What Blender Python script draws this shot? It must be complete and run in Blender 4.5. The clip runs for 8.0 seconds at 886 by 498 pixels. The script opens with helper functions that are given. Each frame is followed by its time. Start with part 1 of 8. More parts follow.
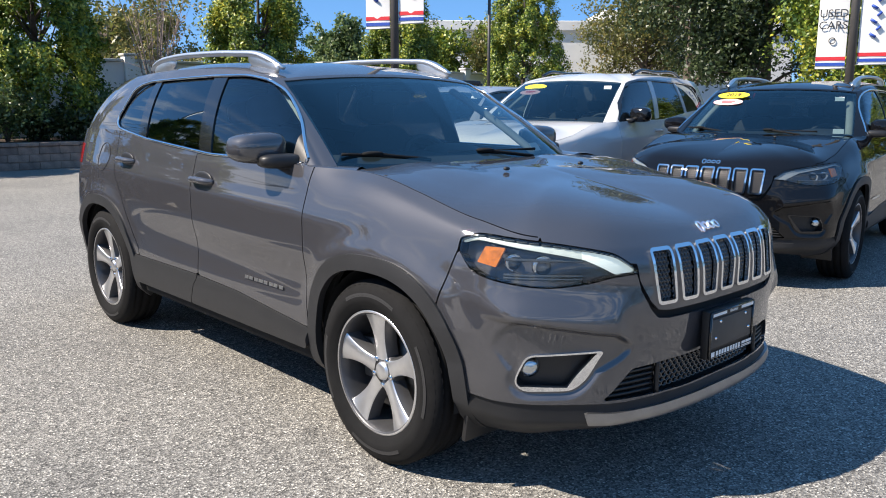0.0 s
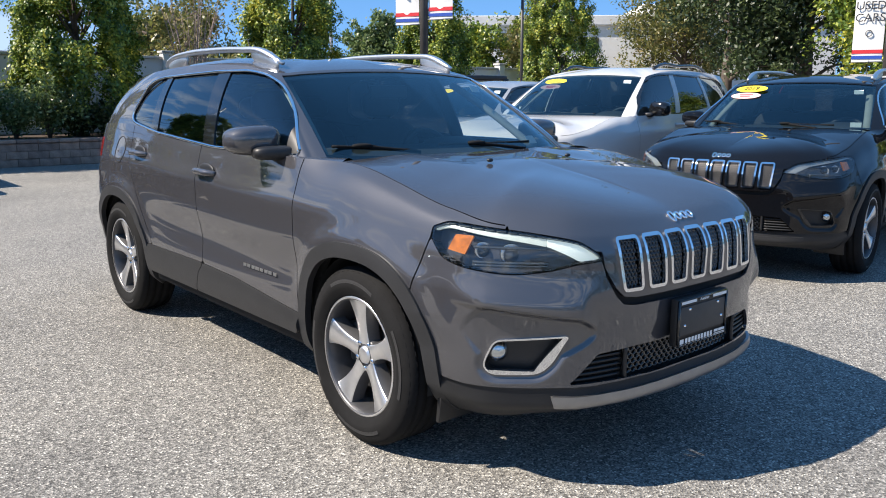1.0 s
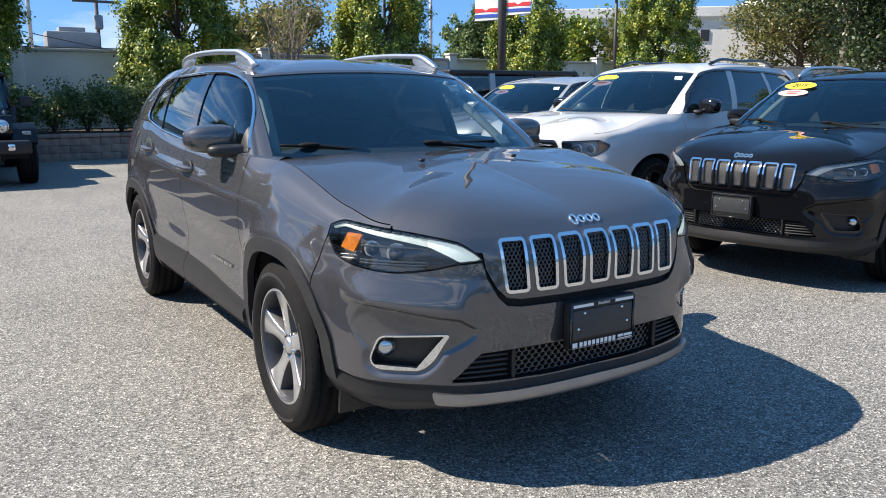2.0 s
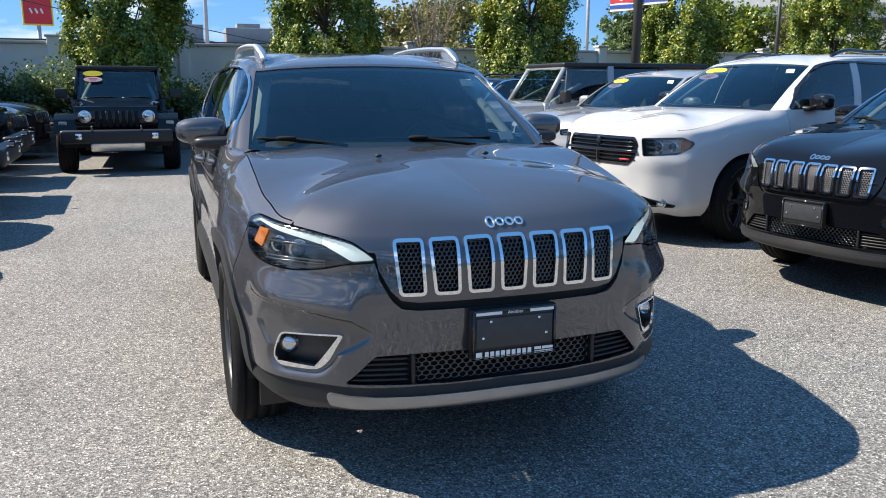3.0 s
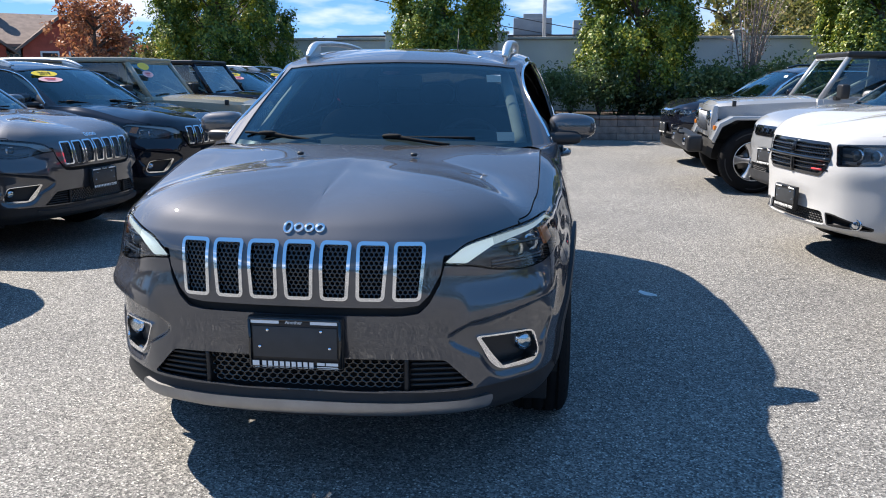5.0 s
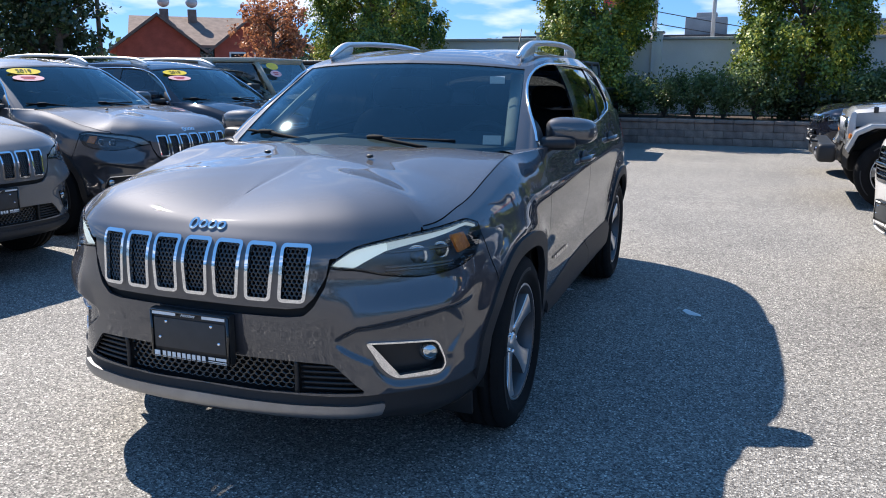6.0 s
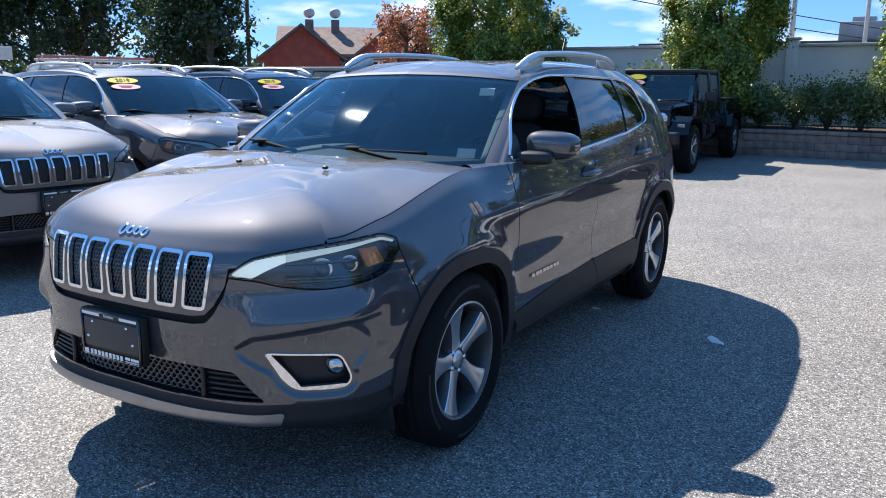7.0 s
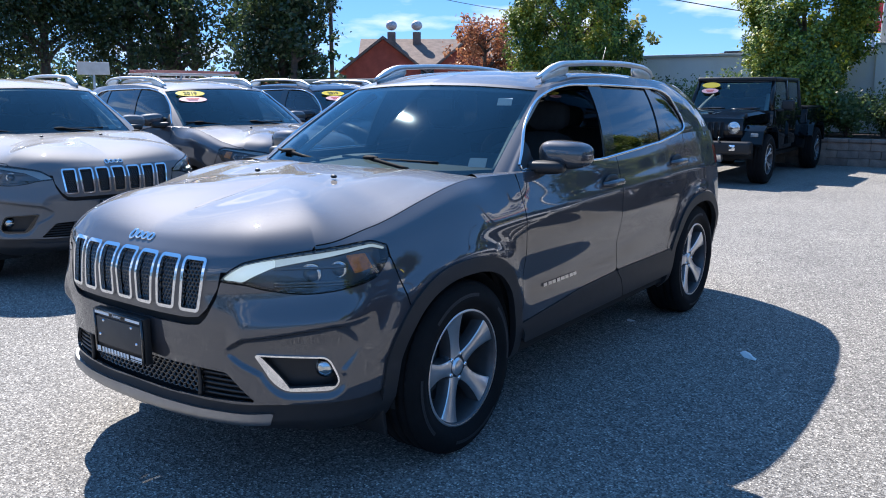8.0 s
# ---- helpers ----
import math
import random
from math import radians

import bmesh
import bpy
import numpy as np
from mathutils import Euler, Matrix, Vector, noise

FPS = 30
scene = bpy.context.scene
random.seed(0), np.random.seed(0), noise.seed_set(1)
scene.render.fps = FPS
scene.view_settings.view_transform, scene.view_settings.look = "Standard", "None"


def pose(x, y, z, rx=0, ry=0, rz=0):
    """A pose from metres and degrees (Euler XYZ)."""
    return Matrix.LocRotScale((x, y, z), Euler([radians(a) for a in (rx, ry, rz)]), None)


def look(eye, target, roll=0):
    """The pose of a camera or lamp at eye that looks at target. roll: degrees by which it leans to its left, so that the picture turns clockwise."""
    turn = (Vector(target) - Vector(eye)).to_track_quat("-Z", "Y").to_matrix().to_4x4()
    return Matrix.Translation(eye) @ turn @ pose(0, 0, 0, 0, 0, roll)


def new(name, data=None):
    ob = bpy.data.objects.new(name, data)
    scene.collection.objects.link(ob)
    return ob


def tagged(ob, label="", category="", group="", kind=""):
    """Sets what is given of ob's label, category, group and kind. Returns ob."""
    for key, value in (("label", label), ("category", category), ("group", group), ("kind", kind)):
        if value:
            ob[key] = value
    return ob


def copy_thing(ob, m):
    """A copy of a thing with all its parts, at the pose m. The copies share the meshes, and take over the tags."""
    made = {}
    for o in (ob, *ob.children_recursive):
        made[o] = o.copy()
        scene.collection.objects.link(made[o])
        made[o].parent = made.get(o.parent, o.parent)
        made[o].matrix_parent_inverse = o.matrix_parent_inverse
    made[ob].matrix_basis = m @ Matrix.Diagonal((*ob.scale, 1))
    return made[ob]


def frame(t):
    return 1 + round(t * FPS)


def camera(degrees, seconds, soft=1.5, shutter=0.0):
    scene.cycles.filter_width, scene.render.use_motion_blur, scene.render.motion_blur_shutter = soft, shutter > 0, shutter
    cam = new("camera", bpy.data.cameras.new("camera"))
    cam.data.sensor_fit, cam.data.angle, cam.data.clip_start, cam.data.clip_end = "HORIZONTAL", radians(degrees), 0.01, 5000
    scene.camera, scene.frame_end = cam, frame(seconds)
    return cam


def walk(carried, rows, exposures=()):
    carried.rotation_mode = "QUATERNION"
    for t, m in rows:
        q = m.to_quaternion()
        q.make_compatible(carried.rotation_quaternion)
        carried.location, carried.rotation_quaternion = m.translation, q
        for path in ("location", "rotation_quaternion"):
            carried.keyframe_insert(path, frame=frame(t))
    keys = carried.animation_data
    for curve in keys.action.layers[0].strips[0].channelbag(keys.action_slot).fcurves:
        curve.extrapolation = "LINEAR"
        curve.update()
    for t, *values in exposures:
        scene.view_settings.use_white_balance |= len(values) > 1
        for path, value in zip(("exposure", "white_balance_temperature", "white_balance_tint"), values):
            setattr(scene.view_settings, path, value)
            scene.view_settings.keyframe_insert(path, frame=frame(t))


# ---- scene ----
# ---------------------------------------------------------------- camera and walk
cam = camera(57.8, 8.0, soft=1.0)
PATH = [
    (0, (2.324, -2.696, 1.375), (0.877, -1.362, 1.016), 0.2),
    (0.5, (2.321, -2.71, 1.384), (0.859, -1.396, 1.016), 0.0),
    (1, (2.556, -2.59, 1.365), (1.045, -1.332, 0.996), 0.0),
    (1.2, (2.672, -2.515, 1.368), (1.137, -1.288, 0.998), -0.1),
    (2.5, (3.263, -1.577, 1.405), (1.496, -0.726, 1.012), 0.1),
    (3, (3.386, -1.13, 1.403), (1.537, -0.481, 1.003), 0.1),
    (3.5, (3.479, -0.644, 1.411), (1.569, -0.209, 1.004), 0.1),
    (4, (3.532, -0.152, 1.428), (1.588, 0.057, 1.011), -0.1),
    (4.5, (3.457, 0.316, 1.449), (1.503, 0.296, 1.023), -0.2),
    (4.7, (3.44, 0.514, 1.427), (1.489, 0.399, 1.004), -0.2),
    (5.8, (3.162, 1.452, 1.451), (1.293, 0.88, 1.025), 0.6),
    (6, (3.103, 1.659, 1.437), (1.264, 0.995, 1.015), 0.4),
    (6.5, (2.938, 2.072, 1.454), (1.172, 1.232, 1.035), 0.5),
    (7, (2.72, 2.36, 1.463), (1.028, 1.374, 1.056), 0.5),
    (7.5, (2.613, 2.59, 1.464), (0.982, 1.503, 1.07), 0.3),
    (8, (2.567, 2.666, 1.464), (0.987, 1.502, 1.081), 0.0),
]
EXPOSURES = [(0, 1.02, 5950, 10), (2.5, 1.03, 5900, 9), (4.5, 1.06, 5800, 10), (6, 1.12, 5750, 11), (6.5, 1.16, 5700, 12), (8, 1.20, 5500, 12)]
walk(cam, [(t, look(eye, target, roll)) for t, eye, target, roll in PATH], EXPOSURES)

# ---------------------------------------------------------------- sky, sun, exposure
SUN_WAY = Vector((-0.445, -0.848, 1.0)).normalized()      # towards the sun
SUN_ELEVATION = math.asin(SUN_WAY.z)

world = bpy.data.worlds.new("sky")
scene.world = world
world.use_nodes = True
wn, wl = world.node_tree.nodes, world.node_tree.links
wn.clear()
w_out = wn.new("ShaderNodeOutputWorld")
w_bg = wn.new("ShaderNodeBackground")
w_bg.inputs["Strength"].default_value = 0.1
w_sky = wn.new("ShaderNodeTexSky")
w_sky.sky_type = "NISHITA"
w_sky.sun_disc = False
w_sky.altitude = 0
w_sky.sun_elevation = SUN_ELEVATION
w_sky.sun_rotation = math.atan2(SUN_WAY.x, SUN_WAY.y)
w_sky.air_density, w_sky.dust_density, w_sky.ozone_density = 0.6, 0.0, 4.5
# small fair-weather clouds, streaked along the horizon, denser on the far south side
w_co = wn.new("ShaderNodeTexCoord")
w_map = wn.new("ShaderNodeMapping")
w_map.inputs["Scale"].default_value = (3.2, 3.2, 13.0)
w_map.inputs["Location"].default_value = (0.4, 1.3, 0.2)
w_noise = wn.new("ShaderNodeTexNoise")
w_noise.inputs["Scale"].default_value = 1.7
w_noise.inputs["Detail"].default_value = 6.0
w_ramp = wn.new("ShaderNodeValToRGB")
w_ramp.color_ramp.elements[0].position, w_ramp.color_ramp.elements[0].color = 0.48, (0, 0, 0, 1)
w_ramp.color_ramp.elements[1].position, w_ramp.color_ramp.elements[1].color = 0.60, (1, 1, 1, 1)
w_sep = wn.new("ShaderNodeSeparateXYZ")
w_side = wn.new("ShaderNodeMapRange")
w_side.inputs["From Min"].default_value, w_side.inputs["From Max"].default_value = 0.45, -0.05
w_low = wn.new("ShaderNodeMapRange")                       # only low over the horizon
w_low.inputs["From Min"].default_value, w_low.inputs["From Max"].default_value = 0.40, 0.20
w_keep = wn.new("ShaderNodeMath")
w_keep.operation = "MULTIPLY"
w_mul = wn.new("ShaderNodeMath")
w_mul.operation = "MULTIPLY"
w_mix = wn.new("ShaderNodeMixRGB")
w_mix.inputs["Color2"].default_value = (5.0, 5.2, 5.6, 1)
wl.new(w_co.outputs["Generated"], w_map.inputs["Vector"])
wl.new(w_map.outputs["Vector"], w_noise.inputs["Vector"])
wl.new(w_noise.outputs["Fac"], w_ramp.inputs["Fac"])
wl.new(w_co.outputs["Generated"], w_sep.inputs["Vector"])
wl.new(w_sep.outputs["Y"], w_side.inputs["Value"])
wl.new(w_ramp.outputs["Color"], w_mul.inputs[0])
wl.new(w_sep.outputs["Z"], w_low.inputs["Value"])
wl.new(w_side.outputs["Result"], w_keep.inputs[0])
wl.new(w_low.outputs["Result"], w_keep.inputs[1])
wl.new(w_keep.outputs["Value"], w_mul.inputs[1])
wl.new(w_mul.outputs["Value"], w_mix.inputs["Fac"])
w_blue = wn.new("ShaderNodeMixRGB")                        # clear dry air: evener and bluer than the model
w_blue.inputs["Fac"].default_value = 0.7
w_blue.inputs["Color2"].default_value = (0.75, 1.9, 3.7, 1)
wl.new(w_sky.outputs["Color"], w_blue.inputs["Color1"])
wl.new(w_blue.outputs["Color"], w_mix.inputs["Color1"])
wl.new(w_mix.outputs["Color"], w_bg.inputs["Color"])
wl.new(w_bg.outputs["Background"], w_out.inputs["Surface"])

sun = new("sun", bpy.data.lights.new("sun", "SUN"))
sun.data.energy, sun.data.angle, sun.data.color = 5.0, radians(0.53), (1.0, 0.85, 0.67)
sun.matrix_world = look((0, 0, 30), Vector((0, 0, 30)) - SUN_WAY)
# ---------------------------------------------------------------- materials
def material(name, base=(0.5, 0.5, 0.5), rough=0.5, metal=0.0, coat=0.0, spec=0.5):
    m = bpy.data.materials.new(name)
    m.use_nodes = True
    b = m.node_tree.nodes["Principled BSDF"]
    b.inputs["Base Color"].default_value = (*base, 1)
    b.inputs["Roughness"].default_value = rough
    b.inputs["Metallic"].default_value = metal
    b.inputs["Coat Weight"].default_value = coat
    b.inputs["Coat Roughness"].default_value = 0.02
    b.inputs["Specular IOR Level"].default_value = spec
    return m


def node(m, kind, **values):
    n = m.node_tree.nodes.new(kind)
    for key, value in values.items():
        n.inputs[key.replace("_", " ")].default_value = value
    return n


def wire(m, a, b):
    m.node_tree.links.new(a, b)


def shader(m):
    return m.node_tree.nodes["Principled BSDF"]


def ramp(m, fac, stops):
    r = m.node_tree.nodes.new("ShaderNodeValToRGB")
    e = r.color_ramp.elements
    while len(e) < len(stops):
        e.new(0.5)
    for el, (p, c) in zip(e, stops):
        el.position, el.color = p, (*c, 1)
    wire(m, fac, r.inputs["Fac"])
    return r.outputs["Color"]


def place(m, scale=(1, 1, 1), kind="Object"):
    co = m.node_tree.nodes.new("ShaderNodeTexCoord")
    mp = node(m, "ShaderNodeMapping", Scale=scale)
    wire(m, co.outputs[kind], mp.inputs["Vector"])
    return mp.outputs["Vector"]


def noise_of(m, vec, scale, detail=4.0, rough=0.55):
    n = node(m, "ShaderNodeTexNoise", Scale=scale, Detail=detail, Roughness=rough)
    wire(m, vec, n.inputs["Vector"])
    return n.outputs["Fac"]


def bump(m, height, strength=0.3, distance=0.01):
    b = node(m, "ShaderNodeBump", Strength=strength, Distance=distance)
    wire(m, height, b.inputs["Height"])
    wire(m, b.outputs["Normal"], shader(m).inputs["Normal"])


def mixed(m, a, b, fac, blend="MIX"):
    x = m.node_tree.nodes.new("ShaderNodeMixRGB")
    x.blend_type = blend
    for sock, v in (("Color1", a), ("Color2", b), ("Fac", fac)):
        if isinstance(v, (int, float)):
            x.inputs[sock].default_value = v if sock == "Fac" else (v, v, v, 1)
        elif isinstance(v, tuple):
            x.inputs[sock].default_value = (*v, 1)
        else:
            wire(m, v, x.inputs[sock])
    return x.outputs["Color"]


def speckled(name, base, rough, spread=0.25, scale=8.0, fine=120.0, relief=0.0, metal=0.0, spec=0.5, kind="Object"):
    """A surface with broad and fine variation of tone, and some relief."""
    m = material(name, base, rough, metal, spec=spec)
    v = place(m, kind=kind)
    a, b = noise_of(m, v, scale), noise_of(m, v, fine, 3.0)
    lo, hi = tuple(c * (1 - spread) for c in base), tuple(min(1, c * (1 + spread)) for c in base)
    c1 = ramp(m, a, [(0.3, lo), (0.7, hi)])
    c2 = mixed(m, c1, ramp(m, b, [(0.35, (1 - spread * 0.6,) * 3), (0.65, (1, 1, 1))]), 1.0, "MULTIPLY")
    wire(m, c2, shader(m).inputs["Base Color"])
    if relief:
        bump(m, b, 0.5, relief)
    return m


def paint(name, base, metal=0.55, rough=0.32, coat=1.0, coat_ior=1.55):
    """Car paint: fine metal flake under a clear coat with faint orange peel and road dust."""
    m = material(name, base, rough, metal, coat, 0.0 if metal < 0.25 else 0.15)
    shader(m).inputs["Coat IOR"].default_value = coat_ior
    v = place(m)
    flake = noise_of(m, v, 900.0, 2.0)
    dust = noise_of(m, v, 3.0, 5.0)
    lo, hi = tuple(c * 0.88 for c in base), tuple(min(1.0, c * 1.12) for c in base)
    wire(m, ramp(m, flake, [(0.35, lo), (0.65, hi)]), shader(m).inputs["Base Color"])
    r = node(m, "ShaderNodeMapRange")
    r.inputs["To Min"].default_value, r.inputs["To Max"].default_value = 0.008, 0.03
    wire(m, dust, r.inputs["Value"])
    wire(m, r.outputs["Result"], shader(m).inputs["Coat Roughness"])
    return m


def pane(name, tint, gloss=(1.0, 1.0, 1.0), rough=0.0, mirror=0.05):
    """Glass without thickness: tinted see-through, with a sheen that grows towards grazing."""
    m = bpy.data.materials.new(name)
    m.use_nodes = True
    m.node_tree.nodes.clear()
    out = m.node_tree.nodes.new("ShaderNodeOutputMaterial")
    clear = node(m, "ShaderNodeBsdfTransparent", Color=(*tint, 1))
    shine = node(m, "ShaderNodeBsdfGlossy", Color=(*gloss, 1), Roughness=rough)
    edge = node(m, "ShaderNodeLayerWeight", Blend=0.5)
    rise = m.node_tree.nodes.new("ShaderNodeMath")
    rise.operation = "POWER"
    rise.inputs[1].default_value = 4.2
    lift = m.node_tree.nodes.new("ShaderNodeMath")
    lift.operation = "MULTIPLY_ADD"
    lift.inputs[1].default_value, lift.inputs[2].default_value = 1 - mirror, mirror
    mix = m.node_tree.nodes.new("ShaderNodeMixShader")
    wire(m, edge.outputs["Facing"], rise.inputs[0])
    wire(m, rise.outputs[0], lift.inputs[0])
    wire(m, lift.outputs[0], mix.inputs["Fac"])
    wire(m, clear.outputs["BSDF"], mix.inputs[1])
    wire(m, shine.outputs["BSDF"], mix.inputs[2])
    wire(m, mix.outputs["Shader"], out.inputs["Surface"])
    return m


PAINT = {
    "granite": paint("paint granite grey", (0.050, 0.050, 0.057), 0.38, 0.57, 1.0, 1.92),
    "black": paint("paint black", (0.005, 0.005, 0.006), 0.0, 0.3, 1.0, 1.45),
    "white": paint("paint white", (0.54, 0.54, 0.535), 0.0, 0.35),
    "silver": paint("paint silver", (0.36, 0.37, 0.38), 0.4, 0.45),
    "billet": paint("paint light silver", (0.15, 0.15, 0.153), 0.3, 0.68),
    "navy": paint("paint blue black", (0.008, 0.009, 0.015), 0.1, 0.3),
    "sand": paint("paint khaki sand", (0.36, 0.33, 0.25), 0.0, 0.35),
    "charcoal": paint("paint charcoal", (0.025, 0.026, 0.03), 0.4, 0.33),
}
CLAD = speckled("moulded grey plastic", (0.018, 0.0185, 0.0205), 0.55, 0.12, 10, 700, 0.0004)
PLASTIC = speckled("black plastic", (0.013, 0.013, 0.014), 0.45, 0.15, 12, 600, 0.0003)
GLOSS_BLACK = material("gloss black trim", (0.008, 0.008, 0.009), 0.12, 0.0, 0.6)
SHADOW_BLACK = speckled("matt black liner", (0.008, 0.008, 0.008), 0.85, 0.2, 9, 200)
CHROME = material("bright chrome", (0.86, 0.87, 0.89), 0.07, 1.0)
SATIN = speckled("satin silver trim", (0.78, 0.77, 0.75), 0.34, 0.06, 20, 400, 0.0, 1.0)
SATIN_DARK = speckled("satin grey lip", (0.34, 0.34, 0.345), 0.42, 0.06, 20, 400, 0.0, 1.0)
ALLOY = speckled("machined alloy", (0.76, 0.76, 0.77), 0.30, 0.05, 30, 900, 0.0, 0.9)
ALLOY_DARK = speckled("grey painted alloy", (0.10, 0.10, 0.105), 0.4, 0.08, 30, 500, 0.0, 0.6)
BLACK_ALLOY = material("gloss black alloy", (0.012, 0.012, 0.013), 0.25, 0.0, 0.5)
RUBBER = speckled("tyre rubber", (0.0085, 0.0085, 0.009), 0.85, 0.22, 14, 260, 0.0006, spec=0.2)
RUBBER_MARK = material("raised tyre lettering", (0.019, 0.019, 0.02), 0.7)
STEEL = speckled("brake steel", (0.2, 0.195, 0.19), 0.4, 0.15, 30, 300, 0.0, 0.9)
GLASS = pane("windscreen glass", (0.42, 0.50, 0.51), (0.72, 0.93, 1.0), 0.02, 0.085)
PRIVACY = pane("dark privacy glass", (0.055, 0.06, 0.065), (0.85, 0.95, 1.0), 0.0, 0.10)
SIDE_GLASS = pane("door glass", (0.6, 0.68, 0.66), (0.85, 0.95, 1.0), 0.0, 0.10)
LENS = pane("clear lamp lens", (0.86, 0.88, 0.88), (0.9, 0.9, 0.9), 0.0, 0.06)
LAMP_SMOKED = material("smoked lamp insert", (0.16, 0.165, 0.175), 0.25, 0.8)
LAMP_BOWL = material("lamp bowl", (0.09, 0.09, 0.10), 0.2, 0.3)
REFLECTOR = material("lamp reflector", (0.75, 0.77, 0.8), 0.12, 1.0)
DAYLIGHT = material("lit white light guide", (0.78, 0.82, 0.76), 0.3)
shader(DAYLIGHT).inputs["Emission Color"].default_value = (0.96, 1.0, 0.82, 1)
shader(DAYLIGHT).inputs["Emission Strength"].default_value = 0.22
STRIP = speckled("milky light guide", (0.52, 0.56, 0.52), 0.25, 0.08, 30, 300)
shader(STRIP).inputs["Emission Color"].default_value = (0.96, 1.0, 0.82, 1)
shader(STRIP).inputs["Emission Strength"].default_value = 0.15
GUIDE_OFF = material("unlit light guide", (0.32, 0.34, 0.34), 0.2, 0.3)
PROJECTOR = material("projector lens", (0.10, 0.11, 0.12), 0.08, 0.5)
AMBER = speckled("amber reflector", (0.58, 0.17, 0.010), 0.3, 0.30, 45, 160, 0.002)
RED_LENS = material("red lamp lens", (0.35, 0.01, 0.012), 0.15, 0.0, 0.8)
SEAT = speckled("black seat cloth", (0.03, 0.03, 0.032), 0.8, 0.15, 20, 400, 0.001)
TRIM_PALE = speckled("pale grey headlining", (0.42, 0.42, 0.39), 0.85, 0.06, 12, 300)
DASH = speckled("grey dashboard vinyl", (0.055, 0.057, 0.062), 0.6, 0.12, 20, 600, 0.0004)
LABEL_WHITE = material("white label", (0.8, 0.8, 0.78), 0.5)
LABEL_YELLOW = material("yellow sticker", (0.92, 0.68, 0.03), 0.45)
LABEL_PINK = material("red and white sticker", (0.90, 0.52, 0.50), 0.5)
INK = material("dark print", (0.03, 0.03, 0.035), 0.5)
RED_INK = material("red print", (0.6, 0.03, 0.04), 0.5)
BLUE_INK = material("blue print", (0.03, 0.08, 0.4), 0.5)
# ---------------------------------------------------------------- mesh helpers
def mesh_object(name, verts, faces, mats, parent=None, label="", normals=None, which=None, smooth=True):
    """One mesh object; mats: a material or a list; which: the material of each face."""
    me = bpy.data.meshes.new(name)
    me.from_pydata([tuple(map(float, v)) for v in verts], [], [tuple(map(int, f)) for f in faces])
    for m in mats if isinstance(mats, (list, tuple)) else [mats]:
        me.materials.append(m)
    me.polygons.foreach_set("use_smooth", [smooth] * len(me.polygons))
    if which is not None:
        me.polygons.foreach_set("material_index", [int(w) for w in which])
    me.update()
    if normals is not None:
        me.normals_split_custom_set_from_vertices([tuple(map(float, n)) for n in normals])
    ob = new(name, me)
    if parent is not None:
        ob.parent = parent
    if label:
        tagged(ob, label)
    return ob


def part(name, bm, mat, parent, label="", smooth=None):
    """A bmesh as one mesh object under a thing or under a part."""
    me = bpy.data.meshes.new(name)
    bm.normal_update()
    bm.to_mesh(me)
    bm.free()
    for m in mat if isinstance(mat, (list, tuple)) else [mat]:
        me.materials.append(m)
    if smooth is not None:
        me.polygons.foreach_set("use_smooth", [True] * len(me.polygons))
        me.set_sharp_from_angle(angle=radians(smooth))
    ob = new(name, me)
    if parent is not None:
        ob.parent = parent
    if label:
        tagged(ob, label)
    return ob


def thing(name, label, category, group="", at=None):
    e = new(name)
    e.empty_display_size = 0.2
    tagged(e, label, category, group)
    if at is not None:
        e.matrix_world = at
    return e


def box_bm(size, at=(0, 0, 0), bevel=0.0, seg=2, turn=None, taper=None):
    bm = bmesh.new()
    bmesh.ops.create_cube(bm, size=1.0)
    for v in bm.verts:
        k = taper(v.co.z + 0.5) if taper else 1.0
        v.co = Vector((v.co.x * size[0] * k, v.co.y * size[1] * k, v.co.z * size[2]))
    if bevel:
        bmesh.ops.bevel(bm, geom=bm.edges[:], offset=bevel, segments=seg, profile=0.6, affect="EDGES")
    m = Matrix.Translation(at)
    if turn is not None:
        m = m @ Euler([radians(a) for a in turn]).to_matrix().to_4x4()
    bm.transform(m)
    return bm


def joined(*bms):
    out = bms[0]
    for b in bms[1:]:
        me = bpy.data.meshes.new("tmp")
        b.to_mesh(me)
        b.free()
        out.from_mesh(me)
        bpy.data.meshes.remove(me)
    return out


def lathe(profile, n=64, axis="y"):
    """Rings of (radius, along) turned about an axis: vertices and faces."""
    prof = np.array(profile, float)
    a = np.linspace(0, 2 * np.pi, n, endpoint=False)
    r, h = prof[:, 0][None, :], prof[:, 1][None, :]
    c, s = np.cos(a)[:, None], np.sin(a)[:, None]
    one = np.ones_like(c)
    if axis == "y":
        p = np.stack([r * c, h * one, r * s], -1)
    elif axis == "x":
        p = np.stack([h * one, r * c, r * s], -1)
    else:
        p = np.stack([r * c, r * s, h * one], -1)
    k = len(prof)
    faces = [(i * k + j, i * k + j + 1, ((i + 1) % n) * k + j + 1, ((i + 1) % n) * k + j) for i in range(n) for j in range(k - 1)]
    return p.reshape(-1, 3), faces


